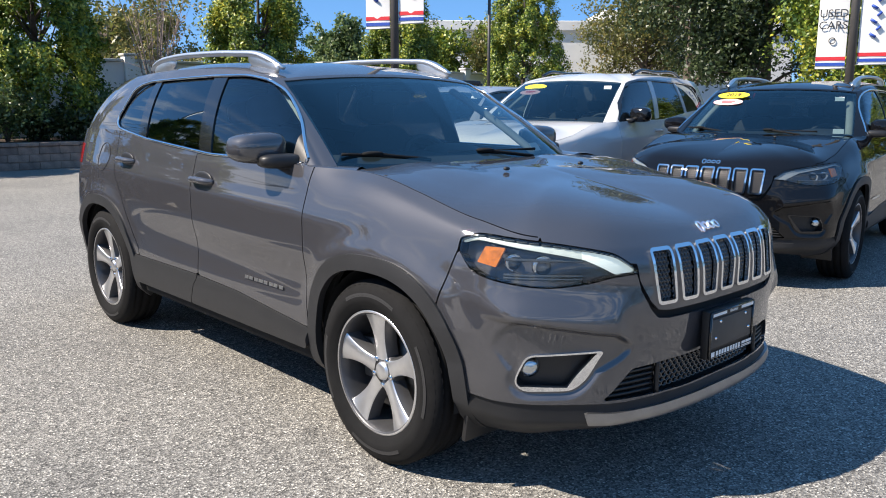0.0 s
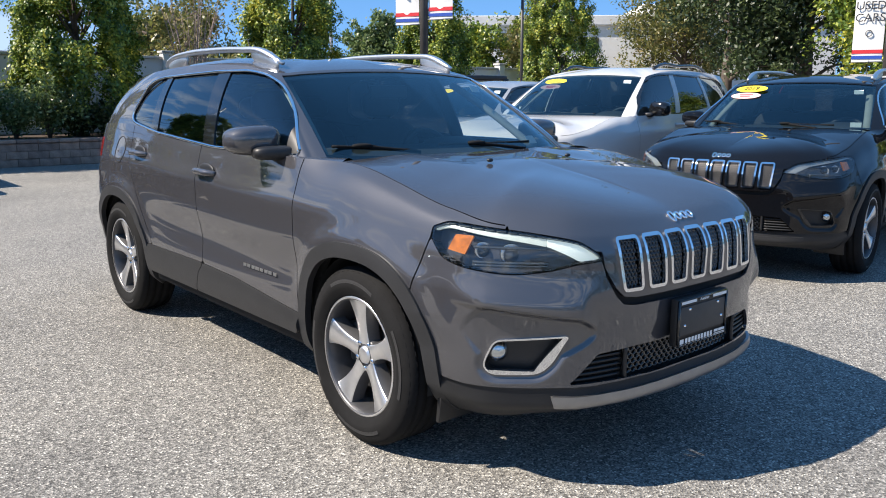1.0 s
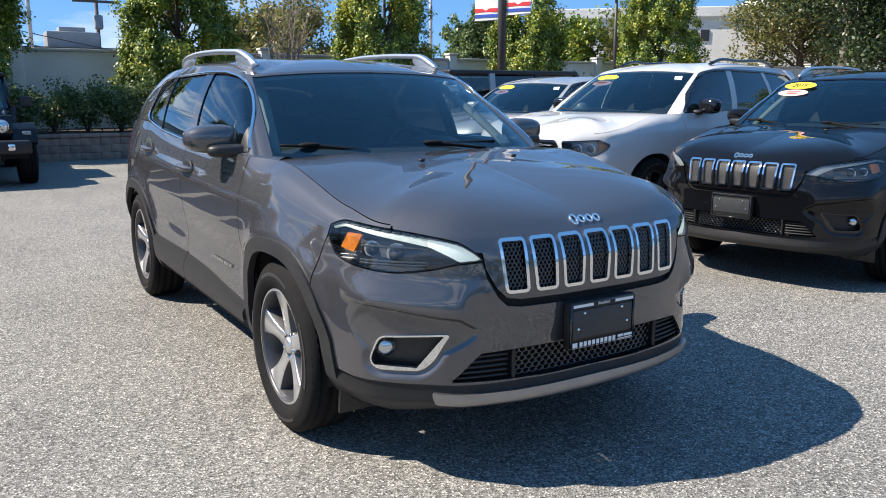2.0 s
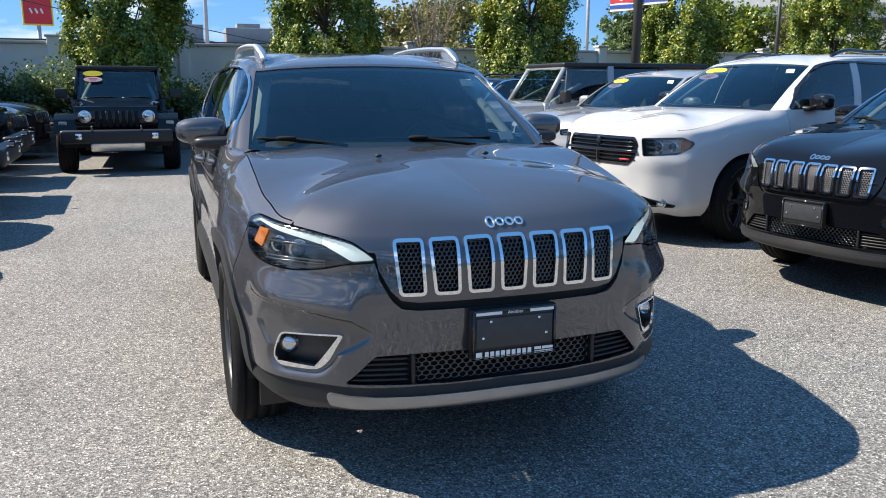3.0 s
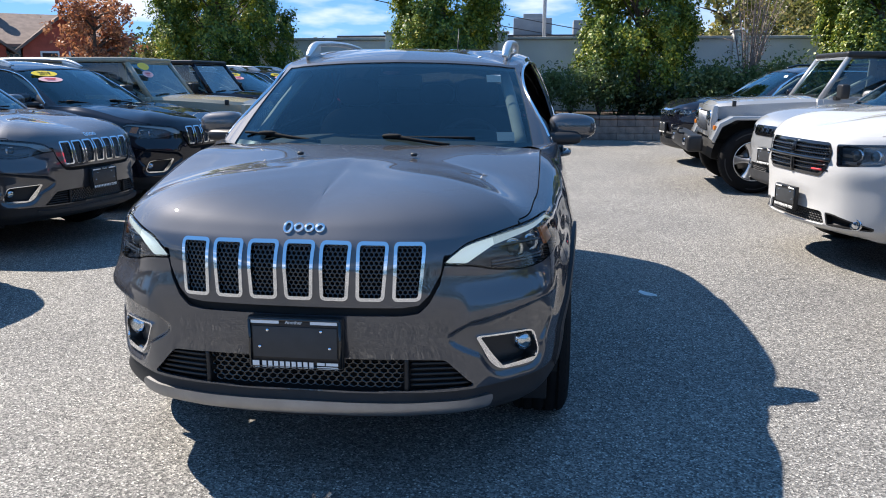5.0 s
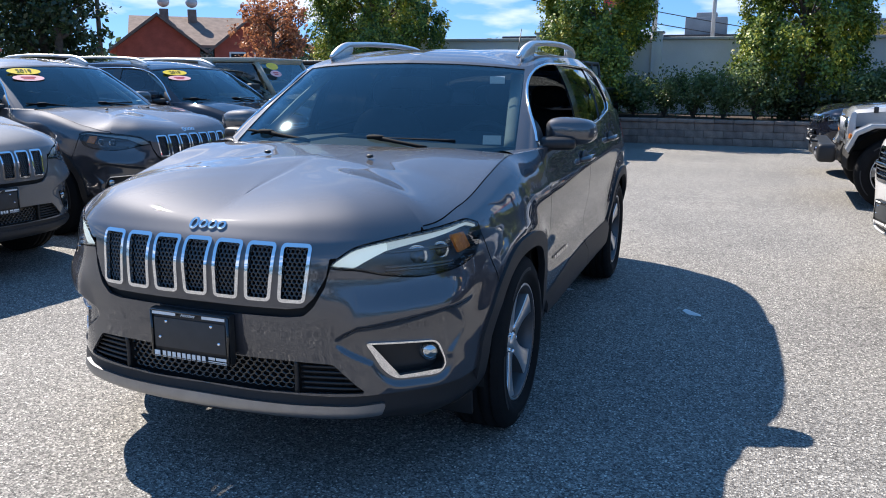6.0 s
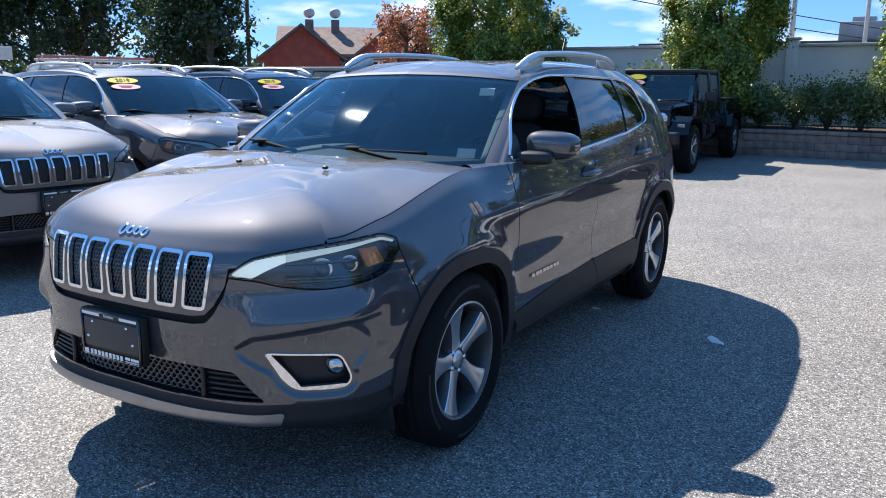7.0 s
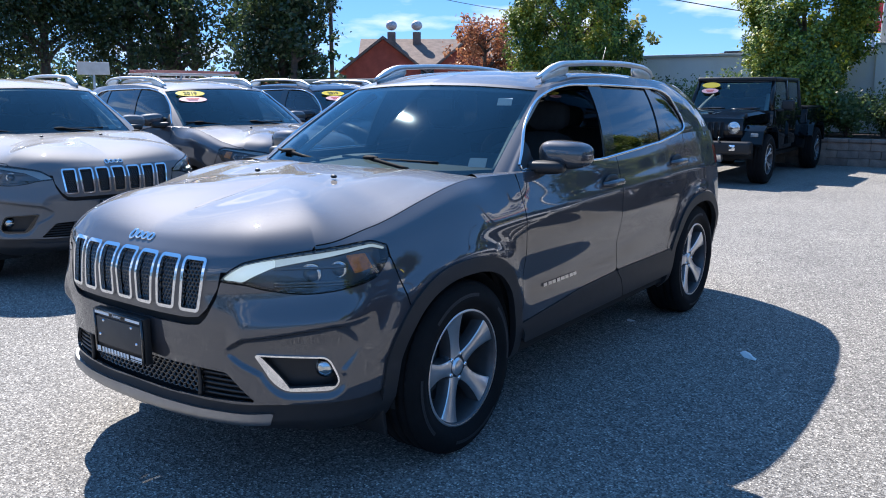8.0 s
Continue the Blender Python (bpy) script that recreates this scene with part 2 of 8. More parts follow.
def tube(points, radius, n=8, flat=1.0, up=(0, 0, 1), cap=True):
    """A tube along points; radius may be a list; flat squeezes it along up."""
    p = np.array(points, float)
    rad = np.broadcast_to(np.array(radius, float), (len(p),))
    tan = np.gradient(p, axis=0)
    tan /= np.linalg.norm(tan, axis=1)[:, None] + 1e-12
    verts = []
    for q, t, r in zip(p, tan, rad):
        u = np.array(up, float)
        u = u - t * (u @ t)
        if np.linalg.norm(u) < 1e-5:
            u = np.array((1.0, 0, 0)) - t * t[0]
        u /= np.linalg.norm(u)
        w = np.cross(t, u)
        for k in range(n):
            a = 2 * np.pi * k / n
            verts.append(q + r * (np.cos(a) * w + flat * np.sin(a) * u))
    m = len(p)
    faces = [(i * n + k, i * n + (k + 1) % n, (i + 1) * n + (k + 1) % n, (i + 1) * n + k) for i in range(m - 1) for k in range(n)]
    if cap:
        faces += [tuple(range(n - 1, -1, -1)), tuple(range((m - 1) * n, m * n))]
    return np.array(verts), faces


def merged(*pairs):
    vs, fs, base = [], [], 0
    for v, f in pairs:
        vs.append(np.asarray(v))
        fs += [tuple(i + base for i in g) for g in f]
        base += len(v)
    return np.concatenate(vs), fs


def spline(points, n, closed=False):
    """Catmull-Rom through points, by chord length, sampled n times."""
    p = np.array(points, float)
    t = np.concatenate([[0], np.cumsum(np.linalg.norm(np.diff(p, axis=0), axis=1))])
    q = np.linspace(0, t[-1], n)
    return np.stack([cubic(t, p[:, k], q) for k in range(p.shape[1])], -1)


def slopes(t, y):
    """Slopes for a monotone cubic through (t, y); y may carry leading axes."""
    h = np.diff(t)
    d = np.diff(y, axis=-1) / h
    m = np.zeros_like(y)
    w1, w2 = 2 * h[..., 1:] + h[..., :-1], h[..., 1:] + 2 * h[..., :-1]
    same = d[..., :-1] * d[..., 1:] > 0
    with np.errstate(divide="ignore", invalid="ignore"):
        inner = (w1 + w2) / (w1 / d[..., :-1] + w2 / d[..., 1:])
    m[..., 1:-1] = np.where(same, inner, 0.0)
    m[..., 0], m[..., -1] = d[..., 0], d[..., -1]
    return m


def hermite(t0, t1, y0, y1, m0, m1, q):
    h = t1 - t0
    u = (q - t0) / h
    return (2 * u**3 - 3 * u**2 + 1) * y0 + (u**3 - 2 * u**2 + u) * h * m0 + (-2 * u**3 + 3 * u**2) * y1 + (u**3 - u**2) * h * m1


def pchip(t, y, q):
    t, y, q = np.array(t, float), np.array(y, float), np.array(q, float)
    m = slopes(t, y)
    i = np.clip(np.searchsorted(t, q) - 1, 0, len(t) - 2)
    return hermite(t[i], t[i + 1], y[i], y[i + 1], m[i], m[i + 1], q)


def cubic(t, y, q):
    t, y, q = np.array(t, float), np.array(y, float), np.array(q, float)
    m = np.gradient(y, t)
    i = np.clip(np.searchsorted(t, q) - 1, 0, len(t) - 2)
    return hermite(t[i], t[i + 1], y[i], y[i + 1], m[i], m[i + 1], q)


def inside(px, py, pts):
    """Signed distance to a polygon, positive inside."""
    p = np.array(pts, float)
    best = np.full(px.shape, 1e9)
    odd = np.zeros(px.shape, bool)
    for a, b in zip(p, np.roll(p, -1, 0)):
        e = b - a
        u = np.clip(((px - a[0]) * e[0] + (py - a[1]) * e[1]) / (e @ e + 1e-12), 0, 1)
        best = np.minimum(best, np.hypot(px - a[0] - u * e[0], py - a[1] - u * e[1]))
        cross = (a[1] > py) != (b[1] > py)
        with np.errstate(divide="ignore", invalid="ignore"):
            odd ^= cross & (px < (b[0] - a[0]) * (py - a[1]) / (b[1] - a[1]) + a[0])
    return np.where(odd, best, -best)


def rounded(pts, r, n=4):
    """A polygon with its corners rounded off."""
    p = [np.array(q, float) for q in pts]
    out = []
    for i, c in enumerate(p):
        a, b = p[i - 1], p[(i + 1) % len(p)]
        da, db = a - c, b - c
        ra = min(r, 0.45 * np.linalg.norm(da))
        rb = min(r, 0.45 * np.linalg.norm(db))
        s, e = c + da / np.linalg.norm(da) * ra, c + db / np.linalg.norm(db) * rb
        for k in range(n + 1):
            t = k / n
            out.append((1 - t) ** 2 * s + 2 * t * (1 - t) * c + t * t * e)
    return np.array(out)


class Sheet:
    """A piece of skin: places, normals, two surface coordinates, faces."""

    def __init__(self, v, n, a, f):
        self.v, self.n, self.a, self.f = np.asarray(v), np.asarray(n), np.asarray(a), f

    def moved(self, off):
        return Sheet(self.v + self.n * np.asarray(off).reshape(-1, 1), self.n, self.a, self.f)

    def mirrored(self):
        k = np.array((1.0, -1.0, 1.0))
        return Sheet(self.v * k, self.n * k, self.a, [tuple(reversed(g)) for g in self.f])

    def plus(self, o):
        b = len(self.v)
        return Sheet(np.concatenate([self.v, o.v]), np.concatenate([self.n, o.n]), np.concatenate([self.a, o.a]),
                     list(self.f) + [tuple(i + b for i in g) for g in o.f])

    def twin(self):
        """With its mirror image, the two halves joined along the middle line."""
        o, b = self.mirrored(), len(self.v)
        fresh = [i for i in range(b) if abs(self.v[i][1]) >= 1e-5]
        move = {i: i for i in range(b)}
        move.update({i: b + k for k, i in enumerate(fresh)})
        return Sheet(np.concatenate([self.v, o.v[fresh]]), np.concatenate([self.n, o.n[fresh]]), np.concatenate([self.a, self.a[fresh]]),
                     list(self.f) + [tuple(move[i] for i in g) for g in o.f])

    def clip(self, f):
        """The part where f is positive, cut along its zero line."""
        f = np.where(np.abs(f) < 1e-6, 1e-6, f)
        val = np.concatenate([self.v, self.n, self.a], 1)
        rows, index, cut, faces = [], {}, {}, []

        def old(i):
            if i not in index:
                index[i] = len(rows)
                rows.append(val[i])
            return index[i]

        def between(i, j):
            key = (i, j) if i < j else (j, i)
            if key not in cut:
                u = f[i] / (f[i] - f[j])
                cut[key] = len(rows)
                rows.append(val[i] * (1 - u) + val[j] * u)
            return cut[key]

        for g in self.f:
            k = [f[i] > 0 for i in g]
            if all(k):
                faces.append(tuple(old(i) for i in g))
            elif any(k):
                out = []
                for a, b in zip(range(len(g)), [*range(1, len(g)), 0]):
                    if k[a]:
                        out.append(old(g[a]))
                    if k[a] != k[b]:
                        out.append(between(g[a], g[b]))
                if len(out) > 2:
                    faces.append(tuple(out))
        if not rows:
            return None
        r = np.array(rows)
        n = r[:, 3:6] / (np.linalg.norm(r[:, 3:6], axis=1)[:, None] + 1e-12)
        return Sheet(r[:, :3], n, r[:, 6:], faces)

    def hemmed(self, depth, keep=None):
        """With its open edges folded inwards, as sheet metal is."""
        count = {}
        for g in self.f:
            for a, b in zip(g, (*g[1:], g[0])):
                count[(a, b)] = count.get((a, b), 0) + 1
        edges = [e for e in count if (e[1], e[0]) not in count and not (abs(self.v[e[0]][1]) < 1e-5 and abs(self.v[e[1]][1]) < 1e-5)]
        if keep is not None:
            edges = [e for e in edges if not (keep[e[0]] and keep[e[1]])]
        ids = sorted({i for e in edges for i in e})
        if not ids:
            return self
        side = {i: np.zeros(3) for i in ids}
        for a, b in edges:
            s = np.cross(self.v[b] - self.v[a], self.n[a])
            side[a] += s
            side[b] += s
        b0 = len(self.v)
        pos = {i: k for k, i in enumerate(ids)}
        top = np.array([self.v[i] for i in ids])
        low = top - np.array([self.n[i] for i in ids]) * depth
        nn = np.array([side[i] / (np.linalg.norm(side[i]) + 1e-12) for i in ids])
        m = len(ids)
        extra = [(b0 + pos[b], b0 + pos[a], b0 + m + pos[a], b0 + m + pos[b]) for a, b in edges]
        aa = np.array([self.a[i] for i in ids])
        return Sheet(np.concatenate([self.v, top, low]), np.concatenate([self.n, nn, nn]), np.concatenate([self.a, aa, aa]), list(self.f) + extra)


def grid_sheet(p, a, b):
    """A sheet from a grid of places (columns, rows), with the two surface coordinates."""
    du, dv = np.gradient(p, axis=0), np.gradient(p, axis=1)
    n = np.cross(du, dv)
    n /= np.linalg.norm(n, axis=2)[..., None] + 1e-12
    mid = np.abs(p[..., 1]) < 1e-6
    n[mid, 1] = 0
    n /= np.linalg.norm(n, axis=2)[..., None] + 1e-12
    c, r = p.shape[:2]
    f = [(i * r + j, (i + 1) * r + j, (i + 1) * r + j + 1, i * r + j + 1) for i in range(c - 1) for j in range(r - 1)]
    return Sheet(p.reshape(-1, 3), n.reshape(-1, 3), np.stack([a, b], -1).reshape(-1, 2), f)


def skin(name, sheet, mat, parent, hem=0.012, both=False, off=0.0, label=""):
    """A sheet as a mesh object; both: together with its mirror image, as one."""
    if sheet is None or not sheet.f:
        return None
    if off:
        sheet = sheet.moved(off)
    if hem:
        sheet = sheet.hemmed(hem)
    if both:
        sheet = sheet.twin()
    return mesh_object(name, sheet.v, sheet.f, mat, parent, label, sheet.n)


def skins(name, sheet, mat, parent, hem=0.012, off=0.0, label=""):
    """A sheet and its mirror image as two parts, one for each side of the car."""
    if sheet is None or not sheet.f:
        return []
    if off:
        sheet = sheet.moved(off)
    if hem:
        sheet = sheet.hemmed(hem)
    return [mesh_object(name, s.v, s.f, mat, parent, label, s.n) for s in (sheet, sheet.mirrored())]


class Shell:
    """The lower body: a plan outline from the front's middle round one side to the rear's middle, and, at some places
    along it, profiles of (height, inset) from sill to shoulder."""

    def __init__(self, outline, zones):
        p = np.array(outline, float)
        fine = spline(p, 900)
        fine[0, 1] = fine[-1, 1] = 0.0
        s = np.concatenate([[0], np.cumsum(np.linalg.norm(np.diff(fine, axis=0), axis=1))])
        t = np.gradient(fine, axis=0)
        t[0] = (0, 1)
        t[-1] = (0, -1)
        t /= np.linalg.norm(t, axis=1)[:, None]
        nn = np.stack([t[:, 1], -t[:, 0]], -1)
        self.s, self.p, self.nn, self.length = s, fine, nn, s[-1]
        self.extra = None
        at = [self.along(*z[0]) for z in zones]
        order = np.argsort(at)
        self.at = np.array([at[i] for i in order])
        self.lz = np.array([[q[0] for q in zones[i][1]] for i in order])
        self.ld = np.array([[q[1] for q in zones[i][1]] for i in order])

    def along(self, x, y):
        """The way along the outline to the place nearest to (x, y)."""
        return self.s[np.argmin(np.hypot(self.p[:, 0] - x, self.p[:, 1] - y))]

    def levels(self, s):
        z = np.stack([pchip(self.at, self.lz[:, k], s) for k in range(self.lz.shape[1])], -1)
        d = np.stack([pchip(self.at, self.ld[:, k], s) for k in range(self.ld.shape[1])], -1)
        return z, d

    def plan(self, s):
        o = np.stack([np.interp(s, self.s, self.p[:, k]) for k in (0, 1)], -1)
        n = np.stack([np.interp(s, self.s, self.nn[:, k]) for k in (0, 1)], -1)
        return o, n / np.linalg.norm(n, axis=-1)[..., None]

    def place(self, s, z):
        """Places for ways s (negative: the other side) and heights z, both of one shape."""
        s, z = np.broadcast_arrays(np.asarray(s, float), np.asarray(z, float))
        q, h = np.abs(s).ravel(), z.ravel()
        lz, ld = self.levels(q)
        m = slopes(lz, ld)
        i = np.clip((h[:, None] > lz).sum(1) - 1, 0, lz.shape[1] - 2)
        k = np.arange(len(q))
        hc = np.clip(h, lz[:, 0], lz[:, -1])
        d = hermite(lz[k, i], lz[k, i + 1], ld[k, i], ld[k, i + 1], m[k, i], m[k, i + 1], hc)
        if self.extra is not None:
            d = d - self.extra(q, h)
        o, n = self.plan(q)
        xy = o - n * d[:, None]
        out = np.stack([xy[:, 0], xy[:, 1] * np.where(s.ravel() < 0, -1, 1), h], -1)
        return out.reshape(*s.shape, 3)

    def patch(self, s0, s1, z0, z1, ds=0.006, dz=0.006):
        """A fine sheet over a stretch of way and height."""
        ss = np.linspace(s0, s1, max(2, int((s1 - s0) / ds) + 1))
        zz = np.linspace(z0, z1, max(2, int((z1 - z0) / dz) + 1))
        a, b = np.meshgrid(ss, zz, indexing="ij")
        return grid_sheet(self.place(a, b), a, b)

    def full(self, cols, rows):
        z, _ = self.levels(cols)
        v = np.linspace(0, 1, rows)
        zz = z[:, :1] + (z[:, -1:] - z[:, :1]) * v[None, :]
        return grid_sheet(self.place(np.repeat(cols[:, None], rows, 1), zz), np.repeat(cols[:, None], rows, 1), np.repeat(v[None, :], len(cols), 0))


def cubic_step(q):
    q = np.clip(q, 0, 1)
    return q * q * (3 - 2 * q)


def ironed(p, steps=400):
    """Evens out the height of a half bonnet's grid, keeping its rim; both middle lines are mirrors."""
    h = np.maximum(np.linalg.norm(np.diff(p[:, 20], axis=0), axis=1), 1e-4)[:, None]
    z = p[..., 2].copy()

    def lap(q):
        left = np.concatenate([q[1:2], q[:-1]], 0)
        right = np.concatenate([q[1:], q[-1:]], 0)
        hl, hr = np.concatenate([h[:1], h], 0), np.concatenate([h, h[-1:]], 0)
        along = (hr * left + hl * right) / (hl + hr)
        over = (np.concatenate([q[:, :1], q[:, :-1]], 1) + np.concatenate([q[:, 1:], q[:, -2:-1]], 1)) / 2
        return q - (along + over) / 2
    keep = np.repeat(np.clip((np.arange(z.shape[1]) - 1) / 8, 0, 1)[None, :], len(z), 0)
    keep = keep * np.clip((np.arange(len(z))[::-1] - 1) / 6, 0, 1)[:, None]
    for _ in range(steps):
        z -= 0.22 * lap(lap(z) * keep) * keep
    p[..., 2] = z
    return p


def strips(edge, before, spine, ease=0.9, n=30, grade=None, calm=None):
    """A crowned surface from an edge curve to a line on the middle plane; before: places just below the edge."""
    t = np.linspace(0, 1, n)[None, :, None]
    run = np.linalg.norm(spine - edge, axis=1)[:, None]
    m0 = edge - before
    m0 = m0 / (np.linalg.norm(m0, axis=1)[:, None] + 1e-12) * run * ease
    if calm is not None:
        way = spine - edge
        flat = np.hypot(way[:, 0], way[:, 1])
        slope = m0[:, 2] / (np.hypot(m0[:, 0], m0[:, 1]) + 1e-9)
        slope = slope * (1 - calm) + np.minimum(slope, 1.7 * way[:, 2] / flat + 0.05) * calm
        easy = np.stack([way[:, 0], way[:, 1], slope * flat], -1) * ease
        m0 = m0 * (1 - calm)[:, None] + easy * calm[:, None]
    g = np.zeros(len(edge)) if grade is None else grade
    dx = spine[:, 0] - edge[:, 0]
    m1 = np.stack([dx, -edge[:, 1], g * dx], -1)
    e, c, m0, m1 = edge[:, None], spine[:, None], m0[:, None], m1[:, None]
    p = (2 * t**3 - 3 * t**2 + 1) * e + (t**3 - 2 * t**2 + t) * m0 + (-2 * t**3 + 3 * t**2) * c + (t**3 - t**2) * m1
    p[:, -1, 1] = 0.0
    return p
# ---------------------------------------------------------------- wheels
def wheel(parent, at, side, radius=0.36, width=0.225, rim=0.247, style="five", spin=0.0, name="wheel"):
    """A wheel on its axle's end; side +1: its face looks to +y."""
    hub = new(name)
    hub.empty_display_size = 0.1
    hub.parent = parent
    hub.matrix_basis = pose(*at, 0, 0, 0 if side > 0 else 180) @ pose(0, 0, 0, 0, spin, 0)
    h, r0 = width / 2, radius
    prof = [(rim - 0.012, -h * 0.82), (rim + 0.004, -h * 0.97), (rim + 0.03, -h * 1.04), (rim + 0.06, -h * 1.06), (r0 - 0.030, -h * 0.99), (r0 - 0.010, -h * 0.88), (r0 - 0.002, -h * 0.74)]
    grooves = [-0.5, -0.17, 0.17, 0.5]
    for g in grooves:
        prof += [(r0, (g - 0.05) * h * 1.25), (r0 - 0.007, (g - 0.035) * h * 1.25), (r0 - 0.007, (g + 0.035) * h * 1.25), (r0, (g + 0.05) * h * 1.25)]
    prof += [(r0 - 0.002, h * 0.74), (r0 - 0.010, h * 0.88), (r0 - 0.030, h * 0.99), (rim + 0.062, h * 1.06), (rim + 0.056, h * 1.075), (rim + 0.034, h * 1.075), (rim + 0.03, h * 1.05), (rim + 0.004, h * 0.99), (rim - 0.012, h * 0.82)]
    v, f = lathe(prof, 72)
    f = [tuple(reversed(g)) for g in f]
    # tread blocks: shallow cross cuts on the shoulders
    vv, ff = [v], list(f)
    base = len(v)
    for k in range(60):
        a = 2 * np.pi * k / 60
        for sgn in (-1, 1):
            y0, y1 = sgn * h * 0.70, sgn * h * 0.93
            ca, sa = np.cos(a), np.sin(a)
            for (yy, rr, da) in ((y0, r0 + 0.0003, -0.026), (y0, r0 + 0.0003, 0.026), (y1, r0 - 0.0165, 0.026), (y1, r0 - 0.0165, -0.026)):
                vv.append(np.array([[rr * np.cos(a + da), yy, rr * np.sin(a + da)]]))
            ff.append((base, base + 1, base + 2, base + 3) if sgn > 0 else (base + 3, base + 2, base + 1, base))
            base += 4
    tyre = mesh_object("tyre", np.concatenate(vv), ff, RUBBER, hub)
    # raised marks on the side wall, as plain bars round it
    for a0, a1 in ((62, 118), (150, 200), (242, 298), (330, 380)):
        n, marks = 9, []
        for k in range(n):
            b0 = radians(a0 + (a1 - a0) * k / n)
            b1 = radians(a0 + (a1 - a0) * (k + 1.0) / n)
            y, ra, rb = h * 1.078, r0 - 0.062, r0 - 0.048
            marks.append((np.array([[ra * np.cos(b0), y, ra * np.sin(b0)], [ra * np.cos(b1), y, ra * np.sin(b1)], [rb * np.cos(b1), y - 0.001, rb * np.sin(b1)], [rb * np.cos(b0), y - 0.001, rb * np.sin(b0)]]), [(0, 3, 2, 1)]))
        mesh_object("sidewall_mark", *merged(*marks), RUBBER_MARK, tyre)
    face_mat, side_mat = (BLACK_ALLOY, BLACK_ALLOY) if style == "black" else (ALLOY, ALLOY_DARK)
    # barrel and lip
    v1, f1 = lathe([(rim, h * 0.82), (rim - 0.004, h * 0.93), (rim - 0.013, h * 0.94), (rim - 0.019, h * 0.86), (rim - 0.024, h * 0.55), (rim - 0.035, -h * 0.2), (rim - 0.03, -h * 0.8), (rim, -h * 0.85)], 64)
    which = [0 if j % 7 < 2 else 1 for j in range(len(f1))]
    r = mesh_object("rim", v1, [tuple(reversed(g)) for g in f1], [face_mat, side_mat], hub, which=which)
    # spokes: waisted bars that dish inwards towards the hub
    count, twin = {"five": (5, 0), "black": (5, 9), "ten": (5, 10)}[style]
    rr = np.linspace(0.045, rim - 0.012, 12)
    for k in range(count):
        for lean in ((0,) if not twin else (-twin, twin)):
            a = 2 * np.pi * k / count + np.pi / 2
            t = (rr - rr[0]) / (rr[-1] - rr[0])
            if twin:
                half = 0.014 + 0.010 * t**2
            else:
                half = 0.036 - 0.034 * t * (1 - t) * 1.5 + 0.030 * t**1.6
            top = h * (0.62 + 0.22 * t**1.4)
            ang = a + radians(lean) * t
            pts, cnt = [], len(rr)
            for q in range(cnt):
                e = np.array((np.cos(ang[q]), np.sin(ang[q])))
                w = np.array((-np.sin(ang[q]), np.cos(ang[q])))
                for off, dep in ((-half[q] - 0.008, 0.055), (-half[q], 0.004), (-half[q] + 0.004, 0.0), (half[q] - 0.004, 0.0), (half[q], 0.004), (half[q] + 0.008, 0.055)):
                    c = e * rr[q] + w * off
                    pts.append((c[0], top[q] - dep, c[1]))
            fs, wh = [], []
            for q in range(cnt - 1):
                for j in range(5):
                    i = q * 6 + j
                    fs.append((i, i + 1, i + 7, i + 6))
                    wh.append(0 if 1 <= j <= 3 else 1)
            mesh_object("spoke", pts, fs, [face_mat, side_mat], r, which=wh)
    v2, f2 = lathe([(0.0, h * 0.70), (0.026, h * 0.69), (0.033, h * 0.66), (0.036, h * 0.60), (0.062, h * 0.57), (0.07, h * 0.50), (0.075, h * 0.2)], 32)
    mesh_object("hub_cap", v2, [tuple(reversed(g)) for g in f2], [face_mat, side_mat], r, which=[0 if j % 6 < 3 else 1 for j in range(len(f2))])
    v3, f3 = lathe([(0.0, h * 0.66), (0.009, h * 0.655), (0.011, h * 0.62), (0.011, h * 0.45)], 8)
    nut = None
    for k in range(5):
        a = 2 * np.pi * (k + 0.5) / 5 + np.pi / 2
        if nut is None:
            nut = o = mesh_object("wheel_nut", v3, [tuple(reversed(g)) for g in f3], CHROME if style != "black" else BLACK_ALLOY, r)
        else:
            o = new("wheel_nut", nut.data)
            o.parent = r
        o.matrix_basis = pose(0.054 * math.cos(a), 0, 0.054 * math.sin(a))
    v4, f4 = lathe([(0.0, 0.0), (0.155, 0.0), (0.158, -0.01), (0.155, -0.022), (0.0, -0.022)], 40)
    d = mesh_object("brake_disc", v4, [tuple(reversed(g)) for g in f4], STEEL, hub)
    part("brake_caliper", box_bm((0.10, 0.05, 0.17), (0.135, -0.005, 0.02), 0.015), STEEL, hub, smooth=40)
    return hub


def spoon(size, at, turn=(0, 0, 0), power=2.6, n=28, shape=None):
    """A rounded body between a ball and a box: vertices and faces."""
    a = np.linspace(0, 2 * np.pi, n, endpoint=False)[:, None]
    b = np.linspace(-np.pi / 2, np.pi / 2, n // 2 + 1)[None, :]

    def pw(x, e):
        return np.sign(x) * np.abs(x) ** e

    e = 2 / power
    x = pw(np.cos(b), e) * pw(np.cos(a), e) * size[0] / 2
    y = pw(np.cos(b), e) * pw(np.sin(a), e) * size[1] / 2
    z = pw(np.sin(b), e) * np.ones_like(a) * size[2] / 2
    p = np.stack([x, y, z], -1)
    if shape:
        p = shape(p)
    m = n // 2 + 1
    f = [(i * m + j, ((i + 1) % n) * m + j, ((i + 1) % n) * m + j + 1, i * m + j + 1) for i in range(n) for j in range(m - 1)]
    rot = np.array(Euler([radians(q) for q in turn]).to_matrix())
    return p.reshape(-1, 3) @ rot.T + np.array(at), f


